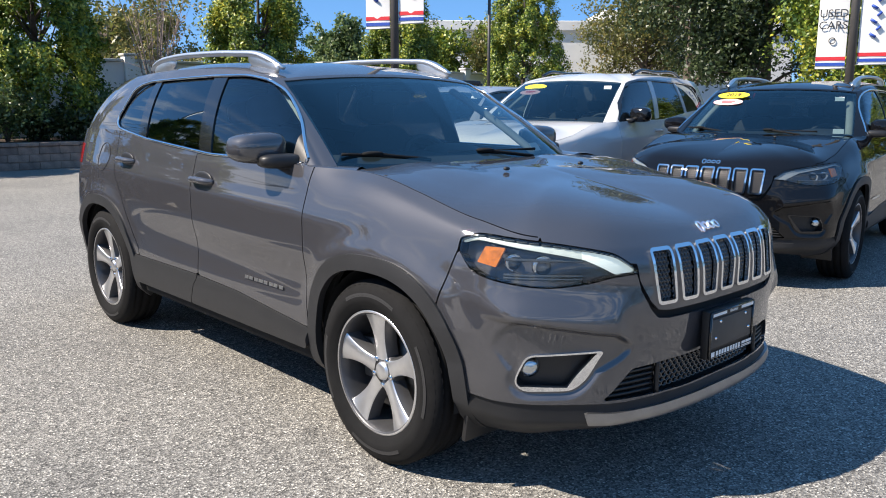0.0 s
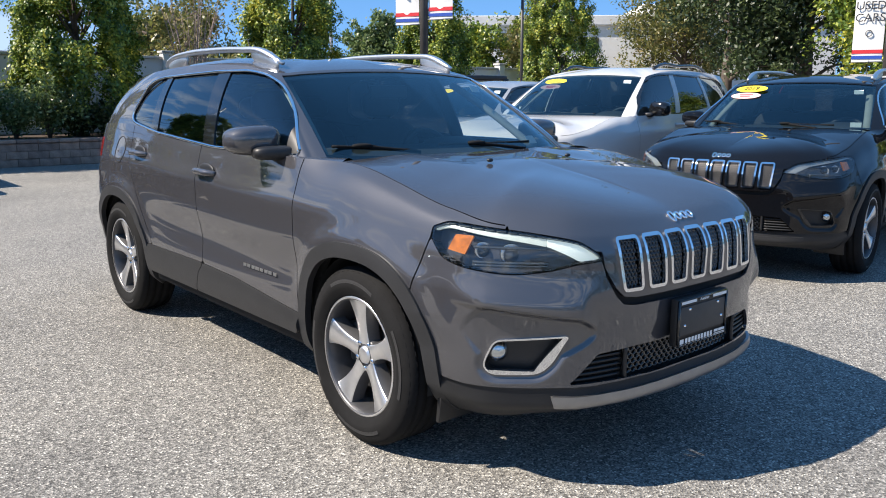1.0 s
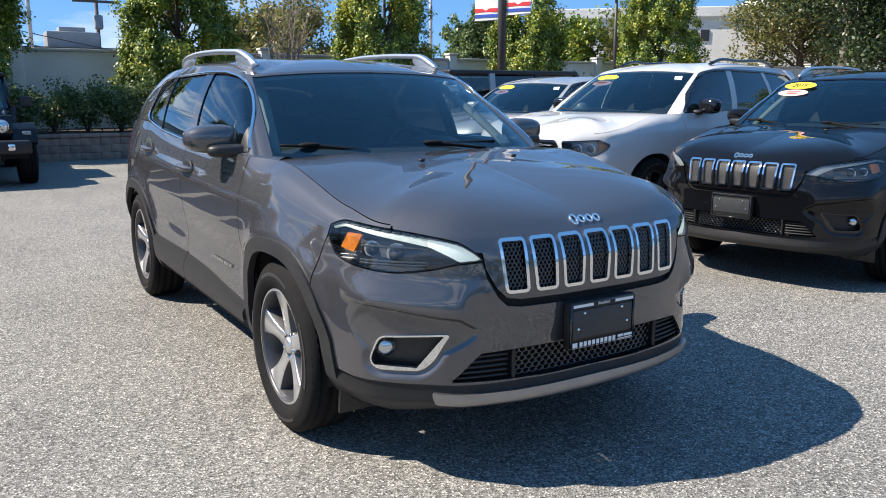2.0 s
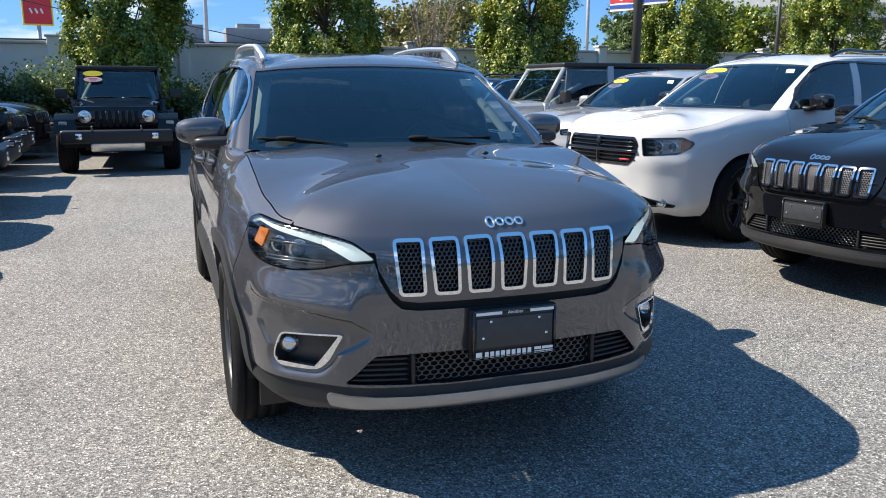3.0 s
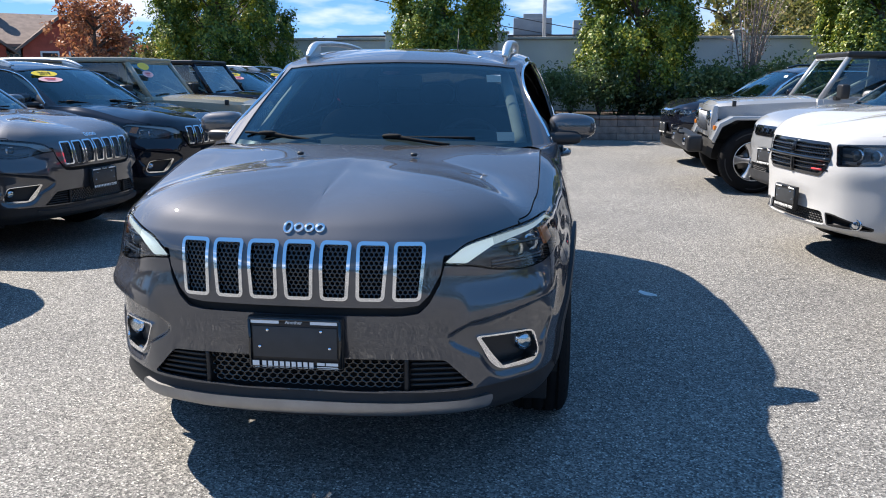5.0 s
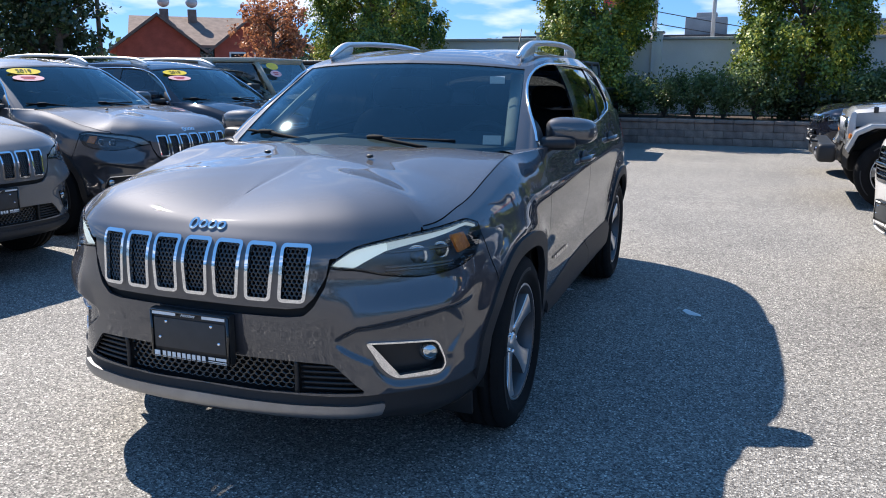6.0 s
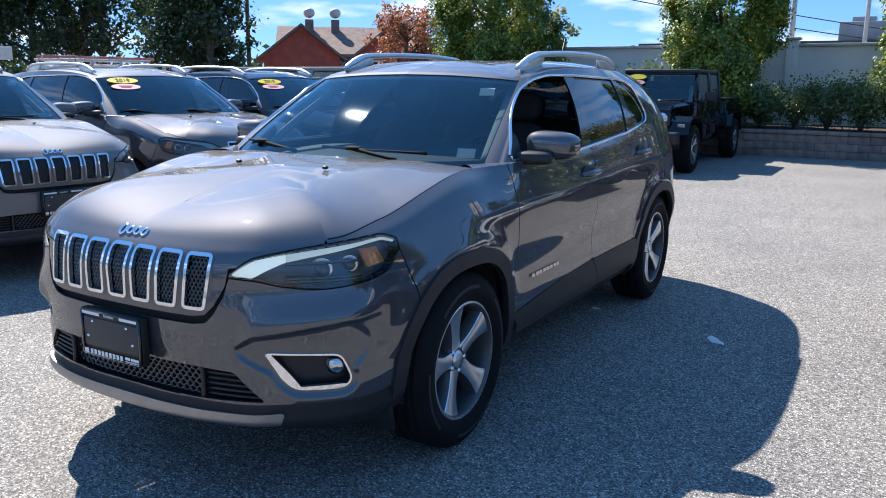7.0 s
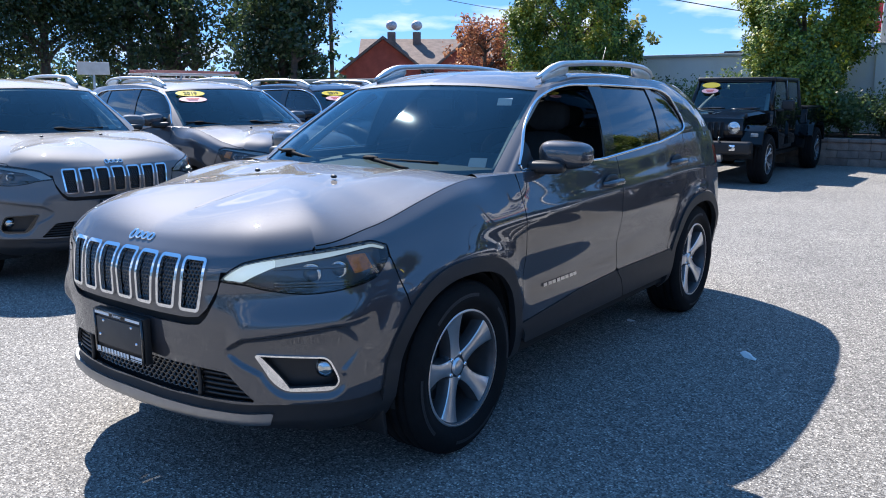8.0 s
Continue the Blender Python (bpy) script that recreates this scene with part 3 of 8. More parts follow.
def honeycomb(surface, test, s0, s1, z0, z1, pitch, wall, depth, squash=0.8):
    """Hexagon rings laid on a shell's skin, sunk by depth, where test(s, z) is positive."""
    vs, fs = [], []
    rows = int((z1 - z0) / (pitch * 0.866 * squash)) + 2
    cols = int((s1 - s0) / pitch) + 2
    centres = [(s0 + (c + 0.5 * (r % 2)) * pitch, z0 + r * pitch * 0.866 * squash) for r in range(rows) for c in range(cols)]
    cs, cz = np.array(centres).T
    ok = test(cs, cz) > pitch * 0.25
    ang = np.radians(np.arange(6) * 60 + 30)
    ro = pitch / math.sqrt(3)
    ring_s, ring_z = [], []
    for k in (1.0, 1.0 - wall):
        ring_s.append(np.cos(ang) * ro * k)
        ring_z.append(np.sin(ang) * ro * k * squash)
    base = 0
    for a, b in zip(cs[ok], cz[ok]):
        out = surface.place(a + ring_s[0], b + ring_z[0])
        inn = surface.place(a + ring_s[1], b + ring_z[1])
        back = inn.copy()
        out[:, 0] -= depth
        inn[:, 0] -= depth
        back[:, 0] -= depth + 0.012
        vs += [out, inn, back]
        for k in range(6):
            j = (k + 1) % 6
            fs += [(base + k, base + j, base + 6 + j, base + 6 + k), (base + 6 + k, base + 6 + j, base + 12 + j, base + 12 + k)]
        base += 18
    return np.concatenate(vs), fs


def text_mesh(name, words, size, mat, parent, m, depth=0.0015):
    """Words as a mesh, from the built-in font, standing in the local xz plane of m (read from -y)."""
    c = bpy.data.curves.new(name, "FONT")
    c.body, c.size, c.align_x, c.align_y, c.extrude = words, size, "CENTER", "CENTER", depth
    t = bpy.data.objects.new(name, c)
    scene.collection.objects.link(t)
    me = bpy.data.meshes.new_from_object(t.evaluated_get(bpy.context.evaluated_depsgraph_get()))
    bpy.data.objects.remove(t)
    me.materials.clear()
    me.materials.append(mat)
    ob = new(name, me)
    ob.parent = parent
    ob.matrix_basis = m @ pose(0, 0, 0, 90, 0, 0)
    return ob


# ---------------------------------------------------------------- a mid-size estate car with a seven-slot nose
CHEROKEE_OUTLINE = [(0.93, 0), (0.925, 0.2), (0.898, 0.40), (0.842, 0.57), (0.748, 0.69), (0.63, 0.795), (0.42, 0.868), (0.1, 0.902), (-0.4, 0.906), (-1.4, 0.908), (-2.4, 0.91), (-2.9, 0.905), (-3.25, 0.86), (-3.5, 0.72), (-3.62, 0.4), (-3.65, 0)]
CHEROKEE_ZONES = [
    ((0.93, 0), [(.288, .07), (.302, .032), (.335, .012), (.45, .030), (.60, .006), (.70, .004), (.81, .002), (.86, .018), (.90, .05), (.93, .085)]),
    ((0.80, 0.635), [(.268, .12), (.288, .075), (.335, .022), (.45, .014), (.57, .010), (.69, -.004), (.78, .012), (.86, .022), (.905, .036), (.932, .058)]),
    ((0.65, 0.78), [(.248, .12), (.28, .075), (.335, .024), (.45, .010), (.57, .008), (.69, -.004), (.78, .014), (.86, .030), (.915, .046), (.945, .072)]),
    ((0.42, 0.868), [(.25, .11), (.29, .065), (.37, .018), (.48, .005), (.60, .004), (.72, .004), (.80, .016), (.88, .035), (.945, .06), (.985, .11)]),
    ((-0.2, 0.905), [(.25, .10), (.31, .045), (.40, .02), (.50, .016), (.64, .012), (.79, .0), (.89, .004), (1.01, .040), (1.07, .085), (1.105, .138)]),
    ((-0.55, 0.906), [(.25, .10), (.31, .045), (.40, .024), (.50, .018), (.62, .026), (.79, .003), (.90, .003), (1.01, .029), (1.07, .045), (1.115, .060)]),
    ((-1.5, 0.908), [(.25, .10), (.31, .045), (.41, .024), (.52, .020), (.64, .028), (.82, .003), (.94, .003), (1.03, .028), (1.09, .044), (1.13, .058)]),
    ((-2.7, 0.908), [(.25, .10), (.31, .045), (.42, .020), (.54, .010), (.66, .004), (.84, .002), (.97, .005), (1.07, .034), (1.15, .056), (1.21, .075)]),
    ((-3.5, 0.72), [(.30, .12), (.36, .05), (.46, .02), (.58, .0), (.70, .0), (.84, .012), (.95, .035), (1.05, .05), (1.13, .07), (1.19, .09)]),
    ((-3.65, 0), [(.30, .12), (.36, .05), (.45, .02), (.55, .0), (.70, .0), (.80, .02), (.92, .05), (1.03, .07), (1.10, .09), (1.14, .11)]),
]
ARCH_POWER, ARCH_OPEN, ARCH_OUT, AXLE_REAR, AXLE_Z = 2.35, 0.398, 0.458, -2.705, 0.36
ROWS = 100


def arch(x, z, x0):
    return (np.abs(x - x0) ** ARCH_POWER + np.abs(z - AXLE_Z) ** ARCH_POWER) ** (1 / ARCH_POWER)


def cabin_grid(bottom, top, per, rows, bow):
    """Pillars and glass between a waist curve and a roof edge, station by station."""
    b, t = np.array(bottom, float), np.array(top, float)
    k = np.arange(len(b))
    u = np.linspace(0, len(b) - 1, (len(b) - 1) * per + 1)
    pb = np.stack([cubic(k, b[:, i], u) for i in range(3)], -1)
    pt = np.stack([cubic(k, t[:, i], u) for i in range(3)], -1)
    pb[[0, -1], 1] = pt[[0, -1], 1] = 0
    v = np.linspace(0, 1, rows)
    p = pb[:, None] * (1 - v)[None, :, None] + pt[:, None] * v[None, :, None]
    tang = np.gradient(p, axis=0)
    rise = (pt - pb)[:, None] + 0 * p
    n = np.cross(tang, rise)
    n /= np.linalg.norm(n, axis=2)[..., None] + 1e-12
    n[[0, -1], :, 1] = 0
    amount = cubic(k, bow, u)[:, None, None]
    p = p + n * (amount[..., 0] * (4 * v * (1 - v))[None, :])[..., None]
    return p, np.repeat(u[:, None], rows, 1), np.repeat(v[None, :], len(u), 0), pt


def sticker_pair(parent, at, turn, year=True):
    """A yellow oval over a pink oval inside a windscreen's upper corner."""
    m = pose(*at, *turn)
    for name, mat, dz, sx, sz in (("year_sticker", LABEL_YELLOW, 0.062, 0.160, 0.054), ("offer_sticker", LABEL_PINK, -0.054, 0.150, 0.050)):
        a = np.linspace(0, 2 * np.pi, 28, endpoint=False)
        v = [(sx * math.cos(q), 0.0, dz + sz * math.sin(q)) for q in a] + [(sx * math.cos(q), 0.002, dz + sz * math.sin(q)) for q in a]
        f = [tuple(range(28)), tuple(range(55, 27, -1))] + [(i, 28 + i, 28 + (i + 1) % 28, (i + 1) % 28) for i in range(28)]
        o = mesh_object(name, v, f, mat, parent, smooth=False)
        o.matrix_basis = m
        if name == "year_sticker" and year:
            text_mesh("year", "2019", 0.075, INK, parent, m @ pose(0, -0.003, dz))
        if name == "offer_sticker":
            bars = merged(*[(np.array([[x0, -0.002, dz + z0], [x1, -0.002, dz + z0], [x1, -0.002, dz + z0 + h], [x0, -0.002, dz + z0 + h]]), [(0, 1, 2, 3)]) for x0, x1, z0, h in ((-0.07, 0.07, 0.004, 0.016), (-0.055, 0.05, -0.02, 0.012))])
            b = mesh_object("offer_print", *bars, RED_INK, parent, smooth=False)
            b.matrix_basis = m


def seats_and_dash(car, x_dash=-0.52, z_belt=1.12, half=0.74, x_seat=-1.35, seat_h=0.52, wheel_y=0.37, mat=None):
    """What shows through the glass: dashboard, wheel, seats, floor."""
    v, f = spoon((0.62, 2 * half, 0.20), (x_dash - 0.25, 0, z_belt - 0.115), (0, 6, 0), 4, 40)
    v2, f2 = spoon((0.26, 0.40, 0.13), (x_dash - 0.36, wheel_y, z_belt - 0.04), (0, 12, 0), 3, 28)
    mesh_object("dashboard", *merged((v, f), (v2, f2)), DASH, car)
    a = np.linspace(0, 2 * np.pi, 33)
    ring = np.stack([0 * a, 0.18 * np.cos(a), 0.18 * np.sin(a)], -1)
    rv, rf = tube(ring, 0.016, 8, cap=False, up=(1, 0, 0))
    sp = [tube([(0, 0, 0), (0, 0.17 * math.cos(q), 0.17 * math.sin(q))], 0.014, 6) for q in (0.1, math.pi - 0.1, -math.pi / 2)]
    hb = spoon((0.05, 0.14, 0.11), (0, 0, 0), (0, 0, 0), 3, 16)
    sv, sf = merged((rv, rf), *sp, hb)
    st = mesh_object("steering_wheel", sv, sf, DASH, car)
    st.matrix_basis = pose(x_dash - 0.58, wheel_y, z_belt - 0.10, 0, -24, 0)
    for y in (-0.37, 0.37):
        pieces = [spoon((0.5, 0.50, 0.17), (x_seat + 0.18, y, seat_h + 0.10), (0, -6, 0), 3.2), spoon((0.16, 0.48, 0.62), (x_seat - 0.14, y, seat_h + 0.42), (0, -14, 0), 3.2),
                  spoon((0.10, 0.26, 0.17), (x_seat - 0.25, y, seat_h + 0.81), (0, -8, 0), 3)]
        pieces += [tube([(x_seat - 0.22, y + d, seat_h + 0.68), (x_seat - 0.25, y + d, seat_h + 0.78)], 0.008, 6) for d in (-0.06, 0.06)]
        mesh_object("front_seat", *merged(*pieces), SEAT, car)
    for sgn in (-1, 1):
        strip_ = spline([(x_dash - 0.05, sgn * (half - 0.065), z_belt - 0.02), (x_dash - 0.33, sgn * (half - 0.125), z_belt + 0.165), (x_dash - 0.60, sgn * (half - 0.185), z_belt + 0.32)], 12)
        mesh_object("pillar_trim", *tube(strip_, 0.032, 8, 0.6), TRIM_PALE, car)
    rear = [spoon((0.5, 1.3, 0.18), (x_seat - 0.75, 0, seat_h + 0.10), (0, -5, 0), 4), spoon((0.16, 1.3, 0.6), (x_seat - 1.05, 0, seat_h + 0.42), (0, -18, 0), 4)]
    rear += [spoon((0.10, 0.25, 0.15), (x_seat - 1.17, y, seat_h + 0.78), (0, -10, 0), 3) for y in (-0.42, 0, 0.42)]
    mesh_object("rear_seat", *merged(*rear), SEAT, car)
    part("cabin_floor", box_bm((2.9, 2 * half, 0.06), (x_dash - 1.4, 0, 0.40)), SHADOW_BLACK, car)


def plate(car, at, tilt=0.0, frame_words=True):
    """A dark blank plate in a dealer's frame; the dealer's name stands as plain bars."""
    holder = part("plate_holder", box_bm((0.03, 0.318, 0.175), (0, 0, 0), 0.006), PLASTIC, car, smooth=40)
    holder.matrix_basis = pose(*at, 0, tilt, 0)
    part("blank_plate", box_bm((0.006, 0.285, 0.105), (0.0165, 0, 0.004), 0.002), speckle_plate(), holder, smooth=40)
    edge = merged(*[tube([(0.018, a[0], a[1]), (0.018, b[0], b[1])], 0.0055, 6) for a, b in
                    (((-0.152, -0.08), (0.152, -0.08)), ((0.152, -0.08), (0.152, 0.08)), ((0.152, 0.08), (-0.152, 0.08)), ((-0.152, 0.08), (-0.152, -0.08)))])
    mesh_object("plate_frame", *edge, GLOSS_BLACK, holder)

    def bars(rows):
        return merged(*[(np.array([[0.0225, y0, z0], [0.0225, y1, z0], [0.0225, y1, z1], [0.0225, y0, z1]]), [(0, 1, 2, 3)]) for y0, y1, z0, z1 in rows])
    letters = [(-0.145, -0.122, -0.083, -0.061)] + [(-0.112 + 0.020 * k, -0.098 + 0.020 * k, -0.083, -0.061) for k in range(9)] + [(0.074, 0.10, -0.071, -0.061), (0.104, 0.145, -0.071, -0.061), (0.074, 0.145, -0.083, -0.075)]
    for rows in (letters, [(-0.145, -0.05, 0.068, 0.079)], [(0.055, 0.145, 0.068, 0.079)]):
        mesh_object("frame_print", *bars(rows), LABEL_WHITE, holder, smooth=False)
    if frame_words:
        text_mesh("frame_word", "Another", 0.017, LABEL_WHITE, holder, pose(0.0225, 0, 0.0735, 0, 0, 90), 0.0006)
    sv_, sf_ = lathe([(0.0, 0.026), (0.004, 0.0255), (0.006, 0.022), (0.006, 0.018)], 10, "x")
    for y, z in ((-0.09, 0.045), (0.09, 0.045), (-0.118, -0.012), (0.118, -0.012)):
        mesh_object("plate_screw", sv_ + np.array((0, y, z)), [tuple(reversed(g)) for g in sf_], CHROME, holder)
    return holder


_plate_mat = []


def speckle_plate():
    if not _plate_mat:
        _plate_mat.append(speckled("dark blank plate", (0.035, 0.038, 0.042), 0.45, 0.12, 20, 300))
    return _plate_mat[0]


def script_bars(car, at, turn, width, height, mat, n=5, name="badge"):
    """A maker's script as plain rounded shapes of its size and colour."""
    pieces = []
    step = width / n
    for k in range(n):
        y = -width / 2 + step * (k + 0.5)
        hh = height * (1.0 if k == 0 else 0.68)
        a = np.linspace(0, 2 * np.pi, 17)
        loop = np.stack([0 * a, y + step * 0.36 * np.cos(a), hh * 0.42 * np.sin(a)], -1)
        pieces.append(tube(loop, height * 0.10, 6, cap=False, up=(1, 0, 0)))
    o = mesh_object(name, *merged(*pieces), mat, car)
    o.matrix_basis = pose(*at, *turn)
    return o


def cherokee(colour, label, at, stickers=False, plates=True, chrome_fog=True, open_window=False, group="", lit=False):
    car = thing("car", label, "car", group)
    col = PAINT[colour]
    sh = Shell(CHEROKEE_OUTLINE, CHEROKEE_ZONES)
    a = sh.along
    fog_poly = rounded([(a(0.655, 0.775), 0.556), (a(0.832, 0.58), 0.574), (a(0.822, 0.597), 0.548), (a(0.795, 0.636), 0.472), (a(0.768, 0.667), 0.437), (a(0.645, 0.783), 0.432), (a(0.615, 0.802), 0.462)], 0.03)
    fog_end = a(0.60, 0.81)
    brow_s = [a(0.872, 0.495), a(0.85, 0.555), a(0.775, 0.665), a(0.70, 0.735), a(0.62, 0.80), a(0.50, 0.843)]

    def brow(q, h):
        line = np.interp(q, brow_s, [0.590, 0.632, 0.650, 0.663, 0.677, 0.689])
        fade = np.clip((q - brow_s[0]) / 0.06, 0, 1) * np.clip((brow_s[-1] - q) / 0.14, 0, 1)
        k = (h - line) / np.where(h > line, 0.060, 0.009)
        xx = np.interp(q, sh.s, sh.p[:, 0])
        near = np.minimum(arch(xx, h, 0.0), arch(xx, h, AXLE_REAR)) - ARCH_OUT
        flare = 0.015 * np.exp(-(np.maximum(near, 0) / 0.055) ** 2) * np.clip((h - 0.50) / 0.12, 0, 1)
        out = 0.016 * fade * np.exp(-k * k) + flare
        near_fog = (q > 0.5) & (q < fog_end + 0.1) & (h > 0.37) & (h < 0.70)
        if near_fog.any():
            apart = np.maximum(-inside(q[near_fog], h[near_fog], fog_poly), 0)
            hf_, qf_ = h[near_fog], q[near_fog]
            reach = np.where(hf_ > 0.50, 0.010 + 0.10 * np.clip((hf_ - 0.50) / 0.08, 0, 1), 0.010)
            under = cubic_step((line[near_fog] + 0.003 - hf_) / 0.009)
            out[near_fog] -= 0.014 * cubic_step(1 - (apart - reach) / 0.022) * under * np.clip((fog_end + 0.07 - qf_) / 0.10, 0, 1) * np.clip((qf_ - brow_s[0] + 0.02) / 0.04, 0, 1)
        return out
    sh.extra = brow
    s_c, s_tip, s_in = sh.along(0.68, 0.745), sh.along(0.40, 0.875), sh.along(0.876, 0.488)
    s_cowl = sh.along(-0.27, 0.905)
    cols = np.concatenate([np.linspace(0, 1.35, 160)[:-1], np.linspace(1.35, sh.length, 190)])
    cols = np.sort(np.append(cols, [s_cowl]))
    body = sh.full(cols, ROWS)
    x, y, z, s = body.v[:, 0], body.v[:, 1], body.v[:, 2], body.a[:, 0]

    # lines that part the panels, as heights along the skin
    hl_s = [s_in - 0.012, s_in + 0.02, a(0.845, 0.56), a(0.79, 0.645), a(0.70, 0.73), a(0.58, 0.815), a(0.47, 0.855), s_tip - 0.005]
    hl_top = [0.838, 0.862, 0.893, 0.912, 0.927, 0.938, 0.944, 0.925]
    hl_low = [0.828, 0.825, 0.821, 0.800, 0.787, 0.797, 0.822, 0.885]

    def z_top(q):
        return pchip(hl_s, hl_top, np.clip(q, hl_s[0], hl_s[-1]))

    def z_low(q):
        return pchip(hl_s, hl_low, np.clip(q, hl_s[0], hl_s[-1]))

    snout_s, snout_z = [0, 0.34, 0.395, 0.43, 0.47, s_in - 0.012, 0.6], [0.662, 0.664, 0.672, 0.705, 0.775, 0.833, 0.833]

    def z_bumper(q):
        return np.where(q < hl_s[0], np.interp(q, snout_s, snout_z), z_low(q))

    def z_clad(q, xx):
        front = np.interp(q, [0, 0.5, 0.66, a(0.72, 0.72), a(0.55, 0.83), a(0.42, 0.868)], [0.386, 0.386, 0.390, 0.388, 0.388, 0.402])
        return np.where(xx > 0.3, front, np.interp(xx, [-3.7, -3.1, -2.2, -1.5, -1.07, -0.50, 0.0], [0.50, 0.50, 0.504, 0.505, 0.492, 0.442, 0.43]))

    gap = 0.0029
    arches = np.minimum(arch(x, z, 0.0), arch(x, z, AXLE_REAR)) - ARCH_OUT
    clad = z_clad(s, x)
    seam_x = 0.392 - 0.25 * (0.88 - z)                   # bumper to wing
    lamp = np.minimum.reduce([z - z_low(s), z_top(s) - z, s - hl_s[0], hl_s[-1] - s])

    # bumper
    slot_low = rounded([(-1, 0.390), (0.33, 0.393), (0.600, 0.398), (0.565, 0.425), (0.485, 0.50), (0.33, 0.506), (-1, 0.506)], 0.012)
    fog = inside(s, z, fog_poly)
    low = inside(s, z, slot_low)
    bumper = np.minimum.reduce([z_bumper(s) - gap - z, z - clad, x - seam_x - gap, arches, -low, -fog, np.where(x > 0, 1.0, -1.0)])
    skin("front_bumper", body.clip(bumper), col, car, both=True)
    val = body.clip(np.minimum.reduce([clad - z, z - 0.232, np.where(x > 0.1, 1.0, -1.0), arches]))
    below_ = z_clad(val.a[:, 0], val.v[:, 0]) - val.v[:, 2]
    val = val.moved(np.interp(below_, [0, 0.014, 0.030, 0.045, 0.07, 0.2], [-0.014, -0.013, 0.004, 0.012, 0.011, 0.0]))
    skin("lower_bumper", val, CLAD, car, both=True)
    # lip: a crowned band, cut off aslant at both ends
    bp_ = sh.patch(0.0, 0.70, 0.29, 0.385, 0.012, 0.004)
    bq, bh = bp_.a[:, 0], bp_.a[:, 1]
    rise_ = (bh - np.interp(bq, [0, 0.35, 0.56, 0.66], [0.337, 0.335, 0.337, 0.343])) / 0.020
    band_ = bp_.clip(np.minimum(0.020 * (1 - np.abs(rise_)), (0.655 + 0.4 * (bh - 0.34)) - bq))
    rise_ = (band_.a[:, 1] - np.interp(band_.a[:, 0], [0, 0.35, 0.56, 0.66], [0.337, 0.335, 0.337, 0.343])) / 0.020
    skin("silver_lip", band_.moved(0.014 + 0.008 * (1 - rise_ ** 2)), SATIN_DARK if lit else CLAD, car, 0.02, True, label="satin silver bumper lip" if lit else "")
    # lower intake: honeycomb between two slatted vents
    hv, hf = honeycomb(sh, lambda q, h: np.minimum(inside(np.abs(q), h, slot_low), 0.345 - np.abs(q)), -0.36, 0.36, 0.39, 0.51, 0.030, 0.22, 0.028, 0.62)
    mesh_object("lower_mesh", hv, hf, GLOSS_BLACK, car)
    for sgn in (-1, 1):
        vent = []
        for k in range(5):
            h0 = 0.408 + k * 0.019
            q = np.linspace(0.365, 0.572 - 0.85 * (h0 - 0.408), 12)
            p = sh.place(q * sgn, h0)
            p[:, 0] -= 0.02
            vent.append(tube(p, 0.006, 6))
        q = np.linspace(0.39, 0.507, 8)
        p = sh.place(0.352 * sgn + 0 * q, q)
        p[:, 0] -= 0.010
        vent.append(tube(p, 0.009, 6, up=(1, 0, 0)))
        mesh_object("bumper_vent", *merged(*vent), PLASTIC, car)
    # fog lamps
    fp = sh.patch(fog_poly[:, 0].min() - 0.03, fog_poly[:, 0].max() + 0.03, 0.40, 0.60, 0.004, 0.004)
    fd = inside(fp.a[:, 0], fp.a[:, 1], fog_poly)
    fog_at = sh.place(a(0.672, 0.76), 0.508)
    fs_, fz_ = fp.a[:, 0], fp.a[:, 1]
    # a broad inner flank and floor, thin elsewhere
    c0, c1 = np.array((a(0.824, 0.594), 0.552)), np.array((a(0.768, 0.667), 0.437))
    cn = np.array((c0[1] - c1[1], c1[0] - c0[0])) / np.hypot(*(c1 - c0))
    flank = np.abs((fs_ - c0[0]) * cn[0] + (fz_ - c0[1]) * cn[1])
    ring = fp.clip(np.minimum(fd + 0.001, np.maximum.reduce([0.0055 - fd, 0.017 - flank, 0.446 - fz_])))
    ring = ring.moved(-0.7 * np.maximum(inside(ring.a[:, 0], ring.a[:, 1], fog_poly) - 0.0045, 0))
    skins("fog_lamp_surround", ring, CHROME if chrome_fog else GLOSS_BLACK, car, 0.016, 0.007, "chrome fog lamp surround" if chrome_fog else "")
    skins("fog_lamp_pocket", fp.clip(fd).moved(-0.045), PLASTIC, car, 0)
    skins("fog_lamp_wall", fp.clip(np.minimum(fd, 0.006 - fd)), PLASTIC, car, 0.05)
    for sgn in (-1, 1):
        c = fog_at * np.array((1, sgn, 1))
        lv, lf = lathe([(0.0, 0.012), (0.018, 0.010), (0.029, 0.003), (0.032, -0.004), (0.036, -0.006), (0.036, -0.03)], 24, "x")
        o = mesh_object("fog_lamp", lv, lf, [REFLECTOR], car)
        o.matrix_basis = pose(c[0] - 0.022, c[1] - 0.01 * sgn, c[2], 0, 0, 30 * sgn)
        lv, lf = lathe([(0.0, 0.016), (0.02, 0.013), (0.033, 0.004)], 24, "x")
        g = mesh_object("fog_lens", lv, lf, LENS, o)

    # bonnet with the nose, one pressing
    edge = sh.place(cols[cols <= s_cowl + 1e-9], sh.levels(cols[cols <= s_cowl + 1e-9])[0][:, -1])
    hc = cols[cols <= s_cowl + 1e-9]
    below = sh.place(hc, sh.levels(hc)[0][:, -1] - 0.012)
    t = hc / hc[-1]
    sx = 0.60 - 0.90 * t**1.15
    sz = pchip([-0.5, -0.30, 0.06, 0.30, 0.60, 0.85], [1.118, 1.116, 1.102, 1.067, 1.012, 0.94], sx)
    spine = np.stack([sx, 0 * sx, sz], -1)
